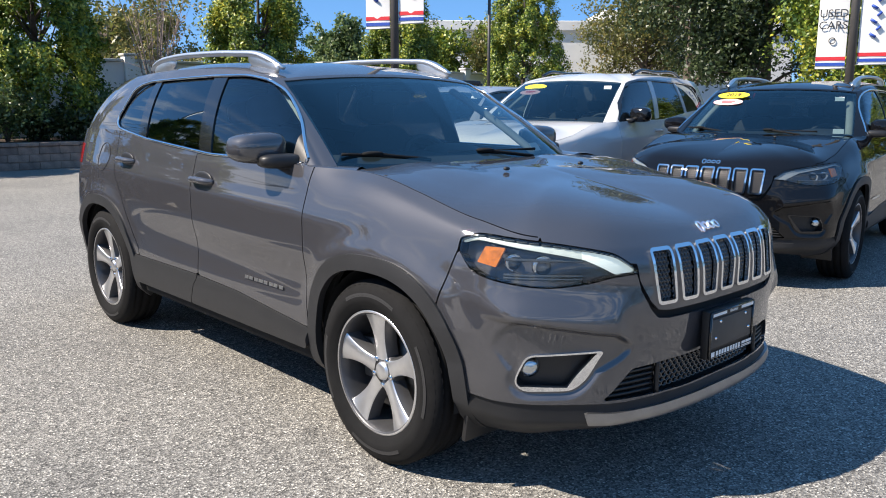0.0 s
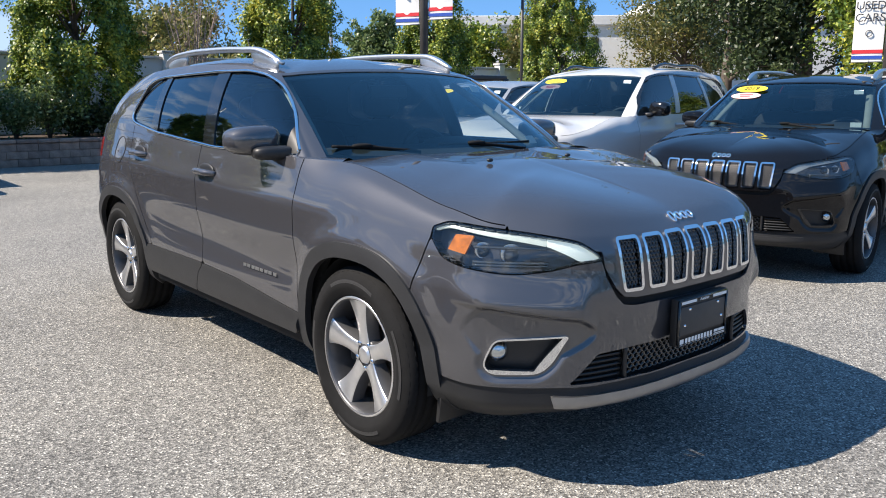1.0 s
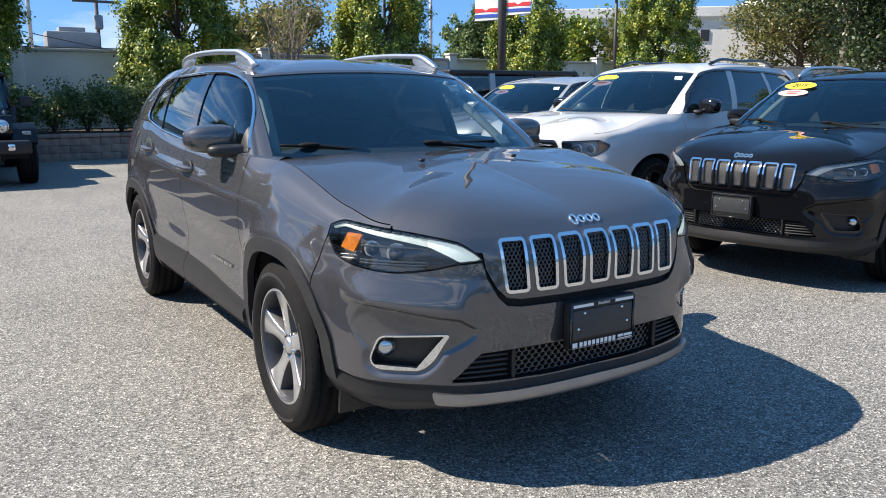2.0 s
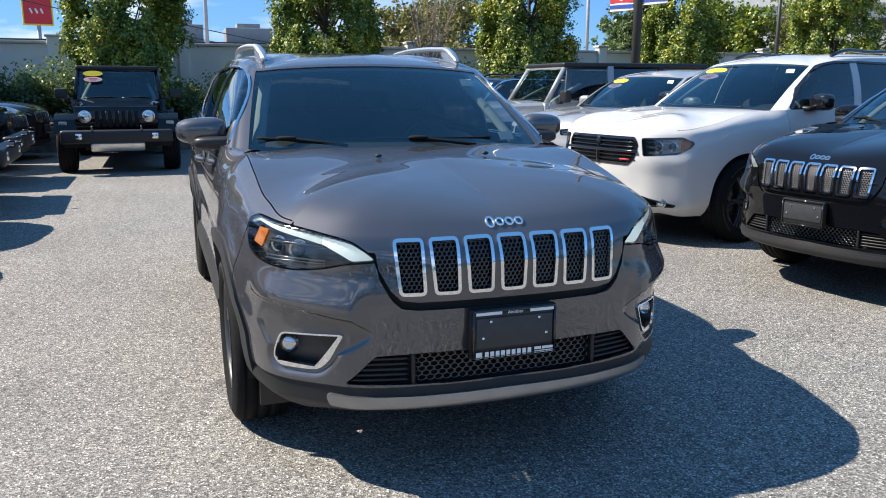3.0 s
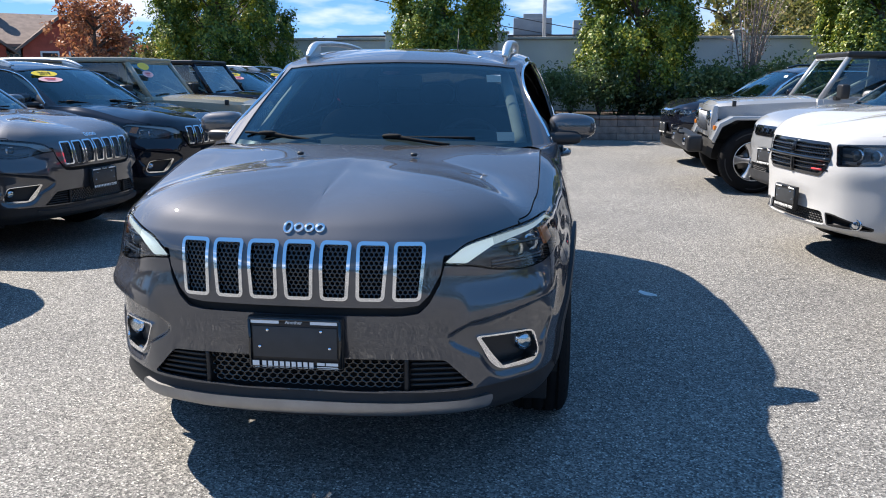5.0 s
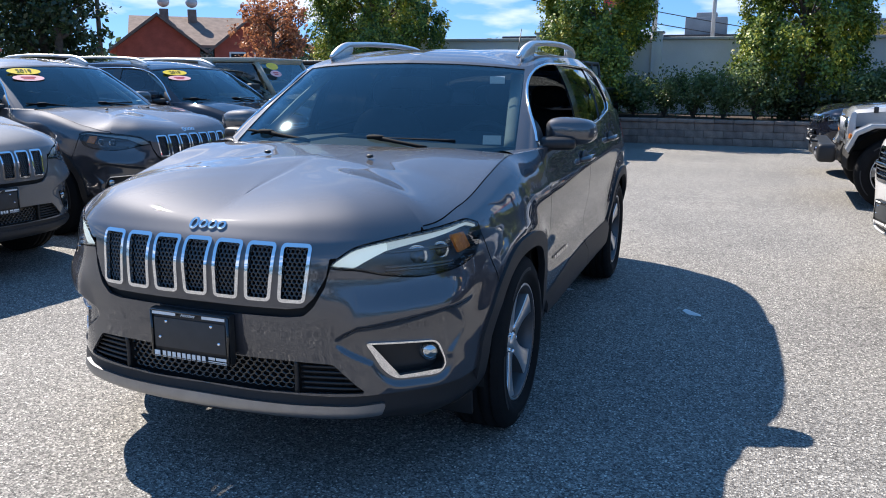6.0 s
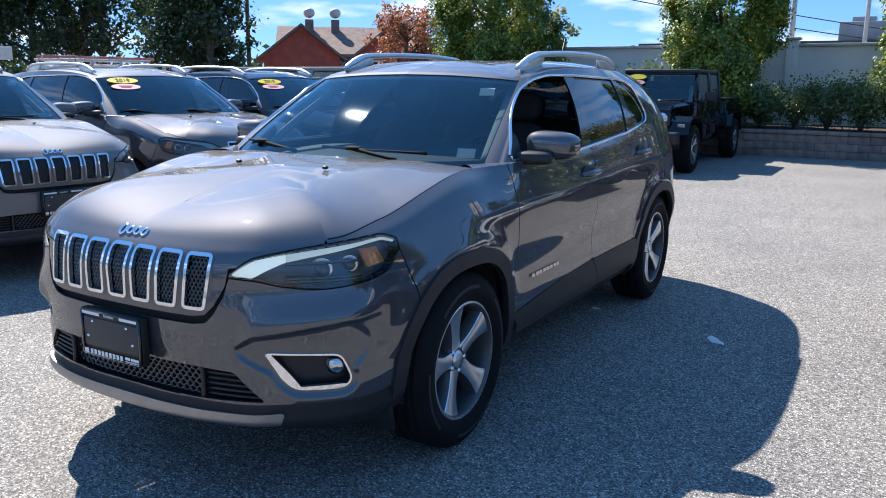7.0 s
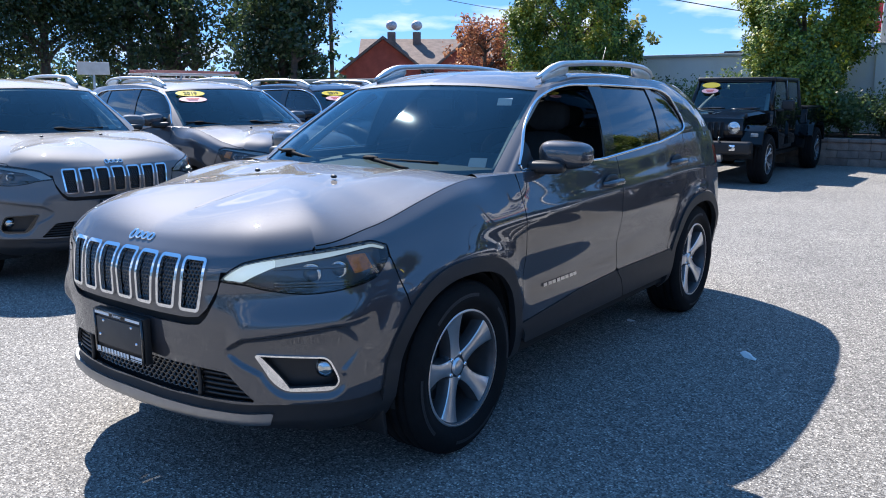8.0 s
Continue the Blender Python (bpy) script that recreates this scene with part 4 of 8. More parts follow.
    grade = np.gradient(sz, sx)
    hood_grid = strips(edge, below, spine, 0.75, 44, grade, cubic_step((t - 0.30) / 0.42))
    hood_grid = ironed(hood_grid)
    # two soft ridges and a raised middle
    yy = np.abs(hood_grid[..., 1])
    fade = np.clip((0.78 - hood_grid[..., 0]) / 0.3, 0, 1)
    lift = 0.006 * np.clip((yy - 0.30) / 0.10, 0, 1) * np.clip((0.62 - yy) / 0.14, 0, 1)
    hood_grid[..., 2] += lift * fade * np.clip((0.45 - hood_grid[..., 0]) / 0.5, 0, 1)
    hood = grid_sheet(hood_grid, np.repeat(hc[:, None], 44, 1), 2 + np.repeat(np.linspace(0, 1, 44)[None, :], len(hc), 0))
    # one run of normals over the edge between nose and bonnet
    ne = body.n.reshape(len(cols), ROWS, 3)[: len(hc), -1] + hood.n.reshape(len(hc), 44, 3)[:, 0]
    ne /= np.linalg.norm(ne, axis=1)[:, None]
    hn = hood.n.reshape(len(hc), 44, 3)
    for j in range(9):
        k_ = (1 - j / 9) ** 2
        soft_ = hn[:, j] * (1 - k_) + ne * k_
        hn[:, j] = np.where((hc < s_c)[:, None] | (j == 0), soft_ / np.linalg.norm(soft_, axis=1)[:, None], hn[:, j])
    fore = hc < s_c
    body.n.reshape(len(cols), ROWS, 3)[: len(hc), -1][fore] = ne[fore]
    # the rim of the bonnet stops short of the wing
    rim_gap = np.where(hood.a[:, 0] > s_c, (hood.a[:, 1] - 2) * 0.5 - 0.004, 1.0)
    hood_top = hood.clip(np.minimum(rim_gap, 1.0))
    slots = []
    for k in range(-3, 4):
        ct, cb = 0.1235 * k, 0.1185 * k
        ht, hb = 0.0505, 0.0435
        slots.append(rounded([(ct - ht, 0.897), (ct + ht, 0.897), (cb + hb, 0.716), (cb - hb, 0.716)], 0.016))
    nose_mask = np.minimum.reduce([z - (np.where(s < hl_s[0], np.interp(s, snout_s, snout_z) + 0.026, z_top(s) + gap)), s_c - gap - s])
    nose = sh.patch(0, 0.53, 0.66, 0.975, 0.005, 0.005)
    # fine nose skin, with the seven slots cut out, joined to the coarser rest
    ns, nz = nose.a[:, 0], nose.a[:, 1]
    top_line = sh.levels(ns)[0][:, -1]
    at_top = nz >= top_line - 0.0026
    blend = np.stack([np.interp(ns, hc, ne[:, k]) for k in range(3)], -1)
    k_ = np.where(at_top, 1.0, np.clip((nz - top_line + 0.035) / 0.035, 0, 1) ** 2)[:, None]
    nose.n[:] = nose.n * (1 - k_) + blend * k_
    nose.n /= np.linalg.norm(nose.n, axis=1)[:, None]
    nose = Sheet(sh.place(ns, np.minimum(nz, top_line)), nose.n, nose.a, nose.f)
    nm = np.minimum.reduce([nz - np.interp(ns, snout_s, snout_z) - 0.026, np.where(ns < hl_s[0], 1.0, nz - z_top(ns) - gap), hl_s[0] + 0.02 - ns])
    cut = np.full(ns.shape, 1.0)
    for p in slots[3:]:
        cut = np.minimum(cut, -inside(ns, nz, p) + 0.006)
    nose_part = nose.clip(np.minimum(nm, cut))
    rest = body.clip(np.minimum(nose_mask, s - hl_s[0] - 0.02))
    at_slot = np.max([inside(nose_part.a[:, 0], nose_part.a[:, 1], p) for p in slots[3:]], axis=0) > 0.004
    front = nose_part.hemmed(0.02, at_slot | (nose_part.v[:, 2] > np.interp(nose_part.a[:, 0], hc, edge[:, 2]) - 0.001))
    skin("nose_panel", front, col, car, 0, True)
    if rest is not None:
        skins("bonnet_corner", rest.hemmed(0.012, rest.v[:, 2] > np.interp(rest.a[:, 0], hc, edge[:, 2]) - 0.001), col, car, 0)
    skin("bonnet", hood_top.hemmed(0.012, (hood_top.a[:, 0] < s_c) & (hood_top.a[:, 1] < 2.001)), col, car, 0, True)
    gp = sh.patch(0.0, 0.56, 0.655, 0.86, 0.01, 0.01)
    skin("nose_recess", gp.clip(np.minimum(z_bumper(gp.a[:, 0]) + 0.06 - gp.a[:, 1], gp.a[:, 1] - z_bumper(gp.a[:, 0]) + 0.03)), SHADOW_BLACK, car, 0, True, -0.02)
    for k, p in enumerate(slots):
        lo, hi = p[:, 0].min() - 0.012, p[:, 0].max() + 0.012
        sp = sh.patch(lo, hi, 0.70, 0.912, 0.003, 0.003)
        d = inside(sp.a[:, 0], sp.a[:, 1], p)
        sp.n *= np.sign(sp.n[:, :1] + 1e-9)
        frame_ = sp.clip(np.minimum(d + 0.003, 0.0085 - d))
        o = skin("grille_slot", frame_, CHROME, car, 0.014, False, 0.008, "chrome-framed black grille slot")
        back = sp.clip(d)
        skin("slot_backing", back, SHADOW_BLACK, o, 0, False, -0.030)
        hv, hf = honeycomb(sh, lambda q, h, p=p: inside(q, h, p) - 0.004, lo, hi, 0.712, 0.90, 0.0165, 0.24, 0.010, 0.95)
        mesh_object("slot_mesh", hv, hf, GLOSS_BLACK, o)
    script_bars(car, (0.842, 0, 0.937), (0, -48, 0), 0.145, 0.052, CHROME, 4)

    # headlamps
    lp = sh.patch(hl_s[0] - 0.01, hl_s[-1] + 0.01, 0.77, 0.955, 0.005, 0.0035)
    q, h = lp.a[:, 0], lp.a[:, 1]
    lm = np.minimum.reduce([h - z_low(q), z_top(q) - h, q - hl_s[0], hl_s[-1] - q])
    bowl = lp.clip(lm - gap)
    lamps = skins("headlamp", bowl.moved(-0.05), LAMP_BOWL, car, 0, 0, "clear headlamp with amber reflector and light strip")
    walls = skins("lamp_rim", lp.clip(np.minimum(lm - gap, 0.006 - lm)), GLOSS_BLACK, car, 0.05)
    guide = np.minimum.reduce([z_top(q) - h - 0.007, np.interp(q, [hl_s[0], hl_s[2], hl_s[3], hl_s[-1]], [0.050, 0.062, 0.034, 0.013]) - (z_top(q) - h), lm - 0.007])
    lean = 0.45 * (h - 0.87)
    turn_ = np.minimum.reduce([q - a(0.56, 0.825) + lean, a(0.482, 0.851) - q - lean, h - 0.842 - 0.16 * (q - a(0.55, 0.82)), 0.908 - h, lm - 0.014])
    strip = np.minimum(guide, q - hl_s[3] - 0.01)
    guide = np.minimum(guide, hl_s[3] + 0.009 - q)
    for w, lampo in zip(walls, lamps):
        w.parent = lampo
    for nm_, mask, mat, off in (("light_guide", guide, DAYLIGHT if lit else GUIDE_OFF, -0.010), ("light_strip", strip, STRIP if lit else GUIDE_OFF, -0.010), ("amber_reflector", turn_, AMBER, -0.006)):
        for o, par in zip(skins(nm_, lp.clip(mask), mat, car, 0.01, off), lamps):
            o.parent = par
    for sgn, par in zip((1, -1), lamps):
        for (qx, qy, qz, rr) in ((0.70, 0.73, 0.842, 0.028), (0.62, 0.79, 0.852, 0.022)):
            c = sh.place(a(qx, qy), qz)
            lv, lf = lathe([(0.0, 0.02), (rr * 0.6, 0.016), (rr, 0.0), (rr * 1.15, -0.004), (rr * 1.3, 0.006), (rr * 1.35, -0.02)], 24, "x")
            o = mesh_object("projector", lv, lf, [PROJECTOR, REFLECTOR], par, which=[0 if j % 5 < 2 else 1 for j in range(len(lf))])
            o.matrix_basis = pose(c[0] - 0.04, (c[1] - 0.03) * sgn, c[2], 0, 0, 28 * sgn)
        bv = [sh.place(np.linspace(a(0.80, 0.63), a(0.60, 0.80), 14), np.full(14, zz)) for zz in (0.808, 0.818, 0.868)]
        pieces = []
        for b_ in bv:
            b_ = b_ * np.array((1, sgn, 1))
            b_[:, 0] -= 0.035
            pieces.append(tube(b_, 0.0035, 5, 1.6))
        mesh_object("lamp_blade", *merged(*pieces), PROJECTOR, par)
    for o, par in zip(skins("lamp_lens", lp.clip(lm - 0.001), LENS, car, 0, 0.001), lamps):
        o.parent = par

    # wings, doors, quarters
    over = np.minimum.reduce([z - clad - gap, arches])
    wing = np.minimum.reduce([over, x + 0.465 - gap, np.where(s < s_tip, np.minimum(z - z_top(s) - gap, s - s_c - gap), np.where(x > 0.2, np.maximum(seam_x - gap - x, z - 0.91), 1.0)), -lamp - gap])
    skins("wing", body.clip(np.minimum(wing, np.where(x > -0.6, 1, -1))), col, car)
    split = -1.475 - 0.02 * (z - 0.8)
    front_door = np.minimum.reduce([over, -0.465 - gap - x, x - split - gap])
    rear_edge = np.interp(z, [0.3, 0.55, 0.80, 0.95, 1.2], [-2.20, -2.20, -2.36, -2.46, -2.50])
    rear_door = np.minimum.reduce([over, split - gap - x, x - rear_edge - gap])
    doors_f = skins("front_door", body.clip(front_door), col, car)
    doors_r = skins("rear_door", body.clip(rear_door), col, car)
    tail_x = -3.36
    quarter = np.minimum.reduce([over, rear_edge - gap - x, x - tail_x - gap])
    skins("quarter_panel", body.clip(quarter), col, car)
    gate_mask = np.minimum.reduce([tail_x - gap - x, z - 0.66, np.where(y < 0.62, 1, -1)])
    skin("tailgate", body.clip(gate_mask), col, car, both=True)
    skin("rear_bumper", body.clip(np.minimum.reduce([tail_x - gap - x, 0.655 - z, z - 0.47])), col, car, both=True)
    skins("tail_lamp", body.clip(np.minimum.reduce([-3.10 - x, z - 0.985, 1.11 - z, y - 0.45])), RED_LENS, car, 0.01, 0.002, "red tail lamp")
    skins("tail_corner", body.clip(np.minimum.reduce([tail_x - gap - x, z - 0.66, y - 0.62])), col, car)
    # claddings
    band = np.minimum.reduce([-arches, np.minimum(arch(x, z, 0.0), arch(x, z, AXLE_REAR)) - ARCH_OPEN, z - 0.245])
    for x0, nm2 in ((0.0, "front_arch"), (AXLE_REAR, "rear_arch")):
        skins(nm2, body.clip(np.minimum(band, 0.8 - np.abs(x - x0))), CLAD, car, 0.03, 0.011)
    cut_x = -1.475 - 0.5 * np.maximum(0.47 - z, 0)
    for stretch in (np.minimum(-0.1 - x, x - cut_x - gap), np.minimum(cut_x - gap - x, x - AXLE_REAR)):
        ledge = body.clip(np.minimum.reduce([clad - z, z - 0.355, arches, stretch]))
        drop = np.clip((z_clad(ledge.a[:, 0], ledge.v[:, 0]) - ledge.v[:, 2]) / 0.05, 0, 1)
        skins("sill_cladding", ledge.moved(0.004 + 0.022 * cubic_step(drop)), CLAD, car, 0.03)
    skins("sill", body.clip(np.minimum.reduce([0.38 - z, arches, 0.0 - x, x - AXLE_REAR])), PLASTIC, car, 0.02, -0.025)
    skin("rear_cladding", body.clip(np.minimum.reduce([0.47 - z, arches, AXLE_REAR - x])), CLAD, car, 0.02, True, 0.005)
    inner = body.clip(np.minimum.reduce([np.minimum(arch(x, z, 0.0), arch(x, z, AXLE_REAR)) - ARCH_OPEN - 0.01, np.where(x > 0.3, 0.86 - z, 1.1 - z)]))
    skin("inner_shell", inner, SHADOW_BLACK, car, 0.02, True, -0.055)
    part("underbody", joined(box_bm((3.9, 1.15, 0.42), (-1.35, 0, 0.47), 0.05), box_bm((1.85, 1.7, 0.1), (-1.35, 0, 0.33), 0.02)), SHADOW_BLACK, car)
    # wheel-arch liners and mud flaps
    for x0 in (0.0, AXLE_REAR):
        for sgn in (-1, 1):
            th = np.linspace(radians(-8), radians(188), 24)
            v = []
            for yy_ in (0.55, 0.86):
                v += [(x0 + 0.405 * math.cos(q_), sgn * yy_, AXLE_Z + 0.405 * math.sin(q_)) for q_ in th]
            f = [(i, i + 1, 25 + i, 24 + i) for i in range(23)]
            mesh_object("arch_liner", v, f, SHADOW_BLACK, car)
            if x0 == 0.0:
                part("air_dam", box_bm((0.02, 0.22, 0.11), (0.415, sgn * 0.71, 0.25), 0.006, turn=(0, 8, 0)), PLASTIC, car, smooth=40)

    # greenhouse
    bottom = [(-.28, 0, 1.085), (-.30, .3, 1.09), (-.36, .58, 1.10), (-.43, .712, 1.108), (-.462, .785, 1.10), (-.53, .832, 1.09), (-1.0, .851, 1.085), (-1.5, .856, 1.09), (-2.0, .853, 1.12), (-2.6, .832, 1.17), (-3.05, .80, 1.19), (-3.36, .71, 1.17), (-3.53, .38, 1.13), (-3.57, 0, 1.12)]
    topc = [(-.97, 0, 1.517), (-.985, .27, 1.511), (-1.01, .50, 1.497), (-1.045, .60, 1.487), (-1.09, .632, 1.493), (-1.15, .65, 1.505), (-1.35, .667, 1.53), (-1.65, .674, 1.545), (-2.05, .672, 1.548), (-2.5, .652, 1.535), (-2.85, .62, 1.515), (-3.08, .55, 1.50), (-3.18, .3, 1.515), (-3.21, 0, 1.52)]
    bow = [0.02, 0.02, 0.018, 0.014, 0.018, 0.022, 0.028, 0.03, 0.03, 0.03, 0.03, 0.03, 0.03, 0.03]
    p, u, v_, pt = cabin_grid(bottom, topc, 22, 60, bow)
    cab = grid_sheet(p, u, v_)
    cx, cz, cu, cv = cab.v[:, 0], cab.v[:, 2], cab.a[:, 0], cab.a[:, 1]
    dlo = rounded([(-.525, 1.122), (-1.35, 1.124), (-2.12, 1.172), (-2.56, 1.222), (-2.615, 1.255), (-2.50, 1.44), (-2.42, 1.475), (-2.28, 1.490), (-1.55, 1.506), (-1.25, 1.503), (-1.10, 1.482), (-.95, 1.432), (-.73, 1.295)], 0.03, 3)
    side_zone = np.where((cu > 3.6) & (cu < 10.6), 1.0, -1.0)
    dd = np.minimum(inside(cx, cz, dlo), side_zone)
    screen = np.minimum.reduce([(3.25 - cu) * 0.1, (0.965 - cv) * 0.5])
    rear_win = np.minimum.reduce([(cu - 11.2) * 0.1, (0.93 - cv) * 0.5, (cv - 0.12) * 0.5])
    skin("cabin_frame", cab.clip(np.minimum.reduce([-screen, -dd, -rear_win])), col, car, 0.02, True)
    sc = skin("windscreen", cab.clip(screen + 0.004), GLASS, car, 0, True, -0.004)
    frit = np.minimum(screen + 0.004, np.maximum(0.022 - (3.25 - cu) * 0.28, np.maximum(cv - 0.915, 0.05 - cv)))
    skin("windscreen_border", cab.clip(frit), GLOSS_BLACK, sc, 0, True, -0.008)
    skin("rear_window", cab.clip(rear_win + 0.004), PRIVACY, car, 0, True, -0.004)
    side_v = cab.v[(cu > 3.4) & (cu < 11)]
    loop = np.array(list(dlo) + [dlo[0]], float)
    run = np.append(0, np.cumsum(np.hypot(*np.diff(loop, axis=0).T)))
    qs_ = np.linspace(0, run[-1], 150)
    lx, lz = np.interp(qs_, run, loop[:, 0]), np.interp(qs_, run, loop[:, 1])
    near = (side_v[None, :, 0] - lx[:, None]) ** 2 + (side_v[None, :, 2] - lz[:, None]) ** 2
    pick = np.argsort(near, axis=1)[:, :5]
    wgt = 1 / (np.take_along_axis(near, pick, 1) + 1e-5)
    ly = (side_v[pick][..., 1] * wgt).sum(1) / wgt.sum(1)
    ly = np.convolve(np.pad(ly, 4, mode="wrap"), np.ones(9) / 9, "valid")
    for sgn in (-1, 1):
        mesh_object("window_trim", *tube(np.stack([lx, sgn * (ly + 0.004), lz], -1), 0.0075, 8, 1.0, (0, 1, 0), False), CHROME, car, "bright chrome window trim")
    bp = np.minimum.reduce([dd, (-1.352 - 0.20 * (cz - 1.12)) - cx, cx + 1.475 + 0.22 * (cz - 1.12)])
    cp = np.minimum.reduce([dd, (-2.135 - 0.10 * (cz - 1.17)) - cx, cx + 2.245 + 0.03 * (cz - 1.17)])
    sail = np.minimum.reduce([dd, cx + 0.64 + 0.25 * (cz - 1.12)])
    skins("b_pillar", cab.clip(bp), GLOSS_BLACK, car, 0.01, -0.002)
    skins("c_pillar", cab.clip(cp), GLOSS_BLACK, car, 0.01, -0.002)
    skins("sail_panel", cab.clip(sail), PLASTIC, car, 0.01, -0.002)
    f_glass = np.minimum.reduce([dd, cx - (-1.352 - 0.20 * (cz - 1.12)), -sail])
    r_glass = np.minimum.reduce([dd, -1.475 - 0.22 * (cz - 1.12) - cx, cx + 2.135 + 0.10 * (cz - 1.17)])
    q_glass = np.minimum.reduce([dd, -2.245 - 0.03 * (cz - 1.17) - cx])
    for o, par in zip(skins("door_glass", cab.clip(f_glass), SIDE_GLASS, car, 0, -0.008), doors_f):
        o.parent = par
        if open_window and par is doors_f[0]:
            bpy.data.objects.remove(o)
    for o, par in zip(skins("door_glass", cab.clip(r_glass), PRIVACY, car, 0, -0.008), doors_r):
        o.parent = par
    skins("quarter_glass", cab.clip(q_glass), PRIVACY, car, 0, -0.008)
    # roof
    t = np.linspace(0, 1, len(pt))
    rx = -1.25 - 1.65 * t
    rz = pchip([-3.3, -3.17, -2.6, -2.1, -1.6, -1.25, -0.97], [1.51, 1.52, 1.574, 1.597, 1.594, 1.57, 1.517], rx)
    spine = np.stack([rx, 0 * rx, rz], -1)
    inward = spine - pt
    inward[:, 2] = 0
    inward /= np.linalg.norm(inward, axis=1)[:, None] + 1e-9
    rise = np.interp(np.linspace(0, 13, len(pt)), [0, 3, 5, 9, 11, 13], [0.22, 0.25, 0.32, 0.32, 0.2, 0.15])
    inward[:, 2] = rise
    roof = grid_sheet(strips(pt, pt - inward, spine, 0.8, 26, np.gradient(rz, rx)), np.repeat(t[:, None], 26, 1), np.repeat(np.linspace(0, 1, 26)[None, :], len(pt), 0))
    skin("roof", roof, col, car, 0.0, True)
    # the corner between bonnet, pillar and door
    qs = np.linspace(s_cowl - 0.01, a(-0.60, 0.906), 24)
    up = sh.place(qs, sh.levels(qs)[0][:, -1])
    tt = np.linspace(0, 1, 24)
    inn = np.stack([-0.36 - 0.26 * tt, 0.64 + 0.14 * tt, 1.085 - 0.02 * tt], -1)
    mixg = np.linspace(0, 1, 10)[None, :, None]
    cg = up[:, None] * (1 - mixg) + inn[:, None] * mixg
    cg[..., 2] += 0.02 * (4 * mixg * (1 - mixg))[..., 0]
    skins("scuttle_corner", grid_sheet(cg, np.repeat(qs[:, None], 10, 1), np.repeat(np.linspace(0, 1, 10)[None, :], 24, 0)), col, car, 0)
    part("scuttle", box_bm((0.22, 1.36, 0.03), (-0.36, 0, 1.075), 0.01, turn=(0, -4, 0)), PLASTIC, car)

    # roof rails
    rail_pts = spline([(-1.135, .553, 1.538), (-1.20, .558, 1.563), (-1.32, .566, 1.603), (-1.55, .573, 1.622), (-1.9, .577, 1.632), (-2.3, .572, 1.628), (-2.5, .564, 1.612), (-2.66, .553, 1.568)], 40)
    for sgn in (-1, 1):
        rp = rail_pts * np.array((1, sgn, 1))
        wdt = np.interp(np.arange(40), [0, 3, 8, 32, 37, 39], [0.012, 0.024, 0.021, 0.021, 0.024, 0.012])
        rv, rf = tube(rp, wdt, 10, 0.78)
        o = mesh_object("roof_rail", rv, rf, SATIN, car, "satin silver roof rail")
        for fx, fz in ((-1.30, 1.565), (-2.44, 1.575)):
            mesh_object("rail_foot", *spoon((0.30, 0.028, 0.075), (fx, sgn * 0.566, fz), (0, 14 if fx > -2 else -10, 0), 3, 16), SATIN, o)
    # door mirrors
    for sgn in (-1, 1):
        def mirror_shape(p_):
            k = np.clip((p_[..., 1] * sgn + 0.1) / 0.2, 0, 1)
            p_[..., 2] *= (1.0 - 0.16 * k)[...]
            p_[..., 0] -= 0.035 * k**1.5
            return p_
        mv, mf = spoon((0.165, 0.235, 0.145), (-0.755, sgn * 0.922, 1.180), (0, 0, -6 * sgn), 3.0, 36, mirror_shape)
        which = [0 if np.mean([mv[i][2] for i in g]) > 1.128 else 1 for g in mf]
        m_ = mesh_object("door_mirror", mv, mf, [col, PLASTIC], car, which=which)
        sv, sf = spoon((0.13, 0.20, 0.062), (-0.675, sgn * 0.865, 1.128), (0, 0, 14 * sgn), 3.4, 24)
        mesh_object("mirror_arm", sv, sf, PLASTIC, m_)
        gv, gf = spoon((0.01, 0.17, 0.10), (-0.838, sgn * 0.915, 1.178), (0, 0, -6 * sgn), 4, 20)
        mesh_object("mirror_glass", gv, gf, CHROME, m_)
        rv, rf = tube(spline([(-0.700, sgn * 0.94, 1.16), (-0.715, sgn * 0.99, 1.165), (-0.765, sgn * 1.018, 1.168)], 8), 0.006, 6, 0.6)
        mesh_object("mirror_indicator", rv, rf, GUIDE_OFF, m_)
    # handles
    for hx, hz, doors in ((-1.36, 0.998, doors_f), (-2.31, 1.045, doors_r)):
        for sgn, par in zip((1, -1), doors):
            yb = sh.place(a(hx, 0.908), hz)[1]
            hv, hf = tube(spline([(hx + 0.105, yb - 0.004, hz - 0.003), (hx + 0.07, yb + 0.026, hz), (hx, yb + 0.034, hz + 0.003), (hx - 0.07, yb + 0.028, hz + 0.002), (hx - 0.105, yb - 0.004, hz)], 18), np.interp(np.arange(18), [0, 4, 13, 17], [0.013, 0.019, 0.019, 0.013]), 10, 0.9)
            hv = hv * np.array((1, sgn, 1))
            if sgn < 0:
                hf = [tuple(reversed(g)) for g in hf]
            mesh_object("door_handle", hv, hf, col, par)
            # shade of the body-coloured recess, put on as a flat black oval
            cv_, cf = spoon((0.185, 0.018, 0.088), (hx + 0.005, sgn * (yb + 0.001), hz), (0, 0, 0), 2.2, 24)
            mesh_object("handle_cup", cv_, cf, PLASTIC, par)
    # lettering on the doors, as plain bars
    for sgn, par in zip((1, -1), doors_f):
        bars = []
        for k in range(8):
            bx = -0.985 + 0.043 * k
            q_ = [(bx, 0.571), (bx + 0.033, 0.571), (bx + 0.033, 0.587), (bx, 0.587)]
            ring_ = [sh.place(a(qx, 0.906), qz) + np.array((0, 0.007, 0)) for qx, qz in q_]
            vv = np.array(ring_) * np.array((1, sgn, 1))
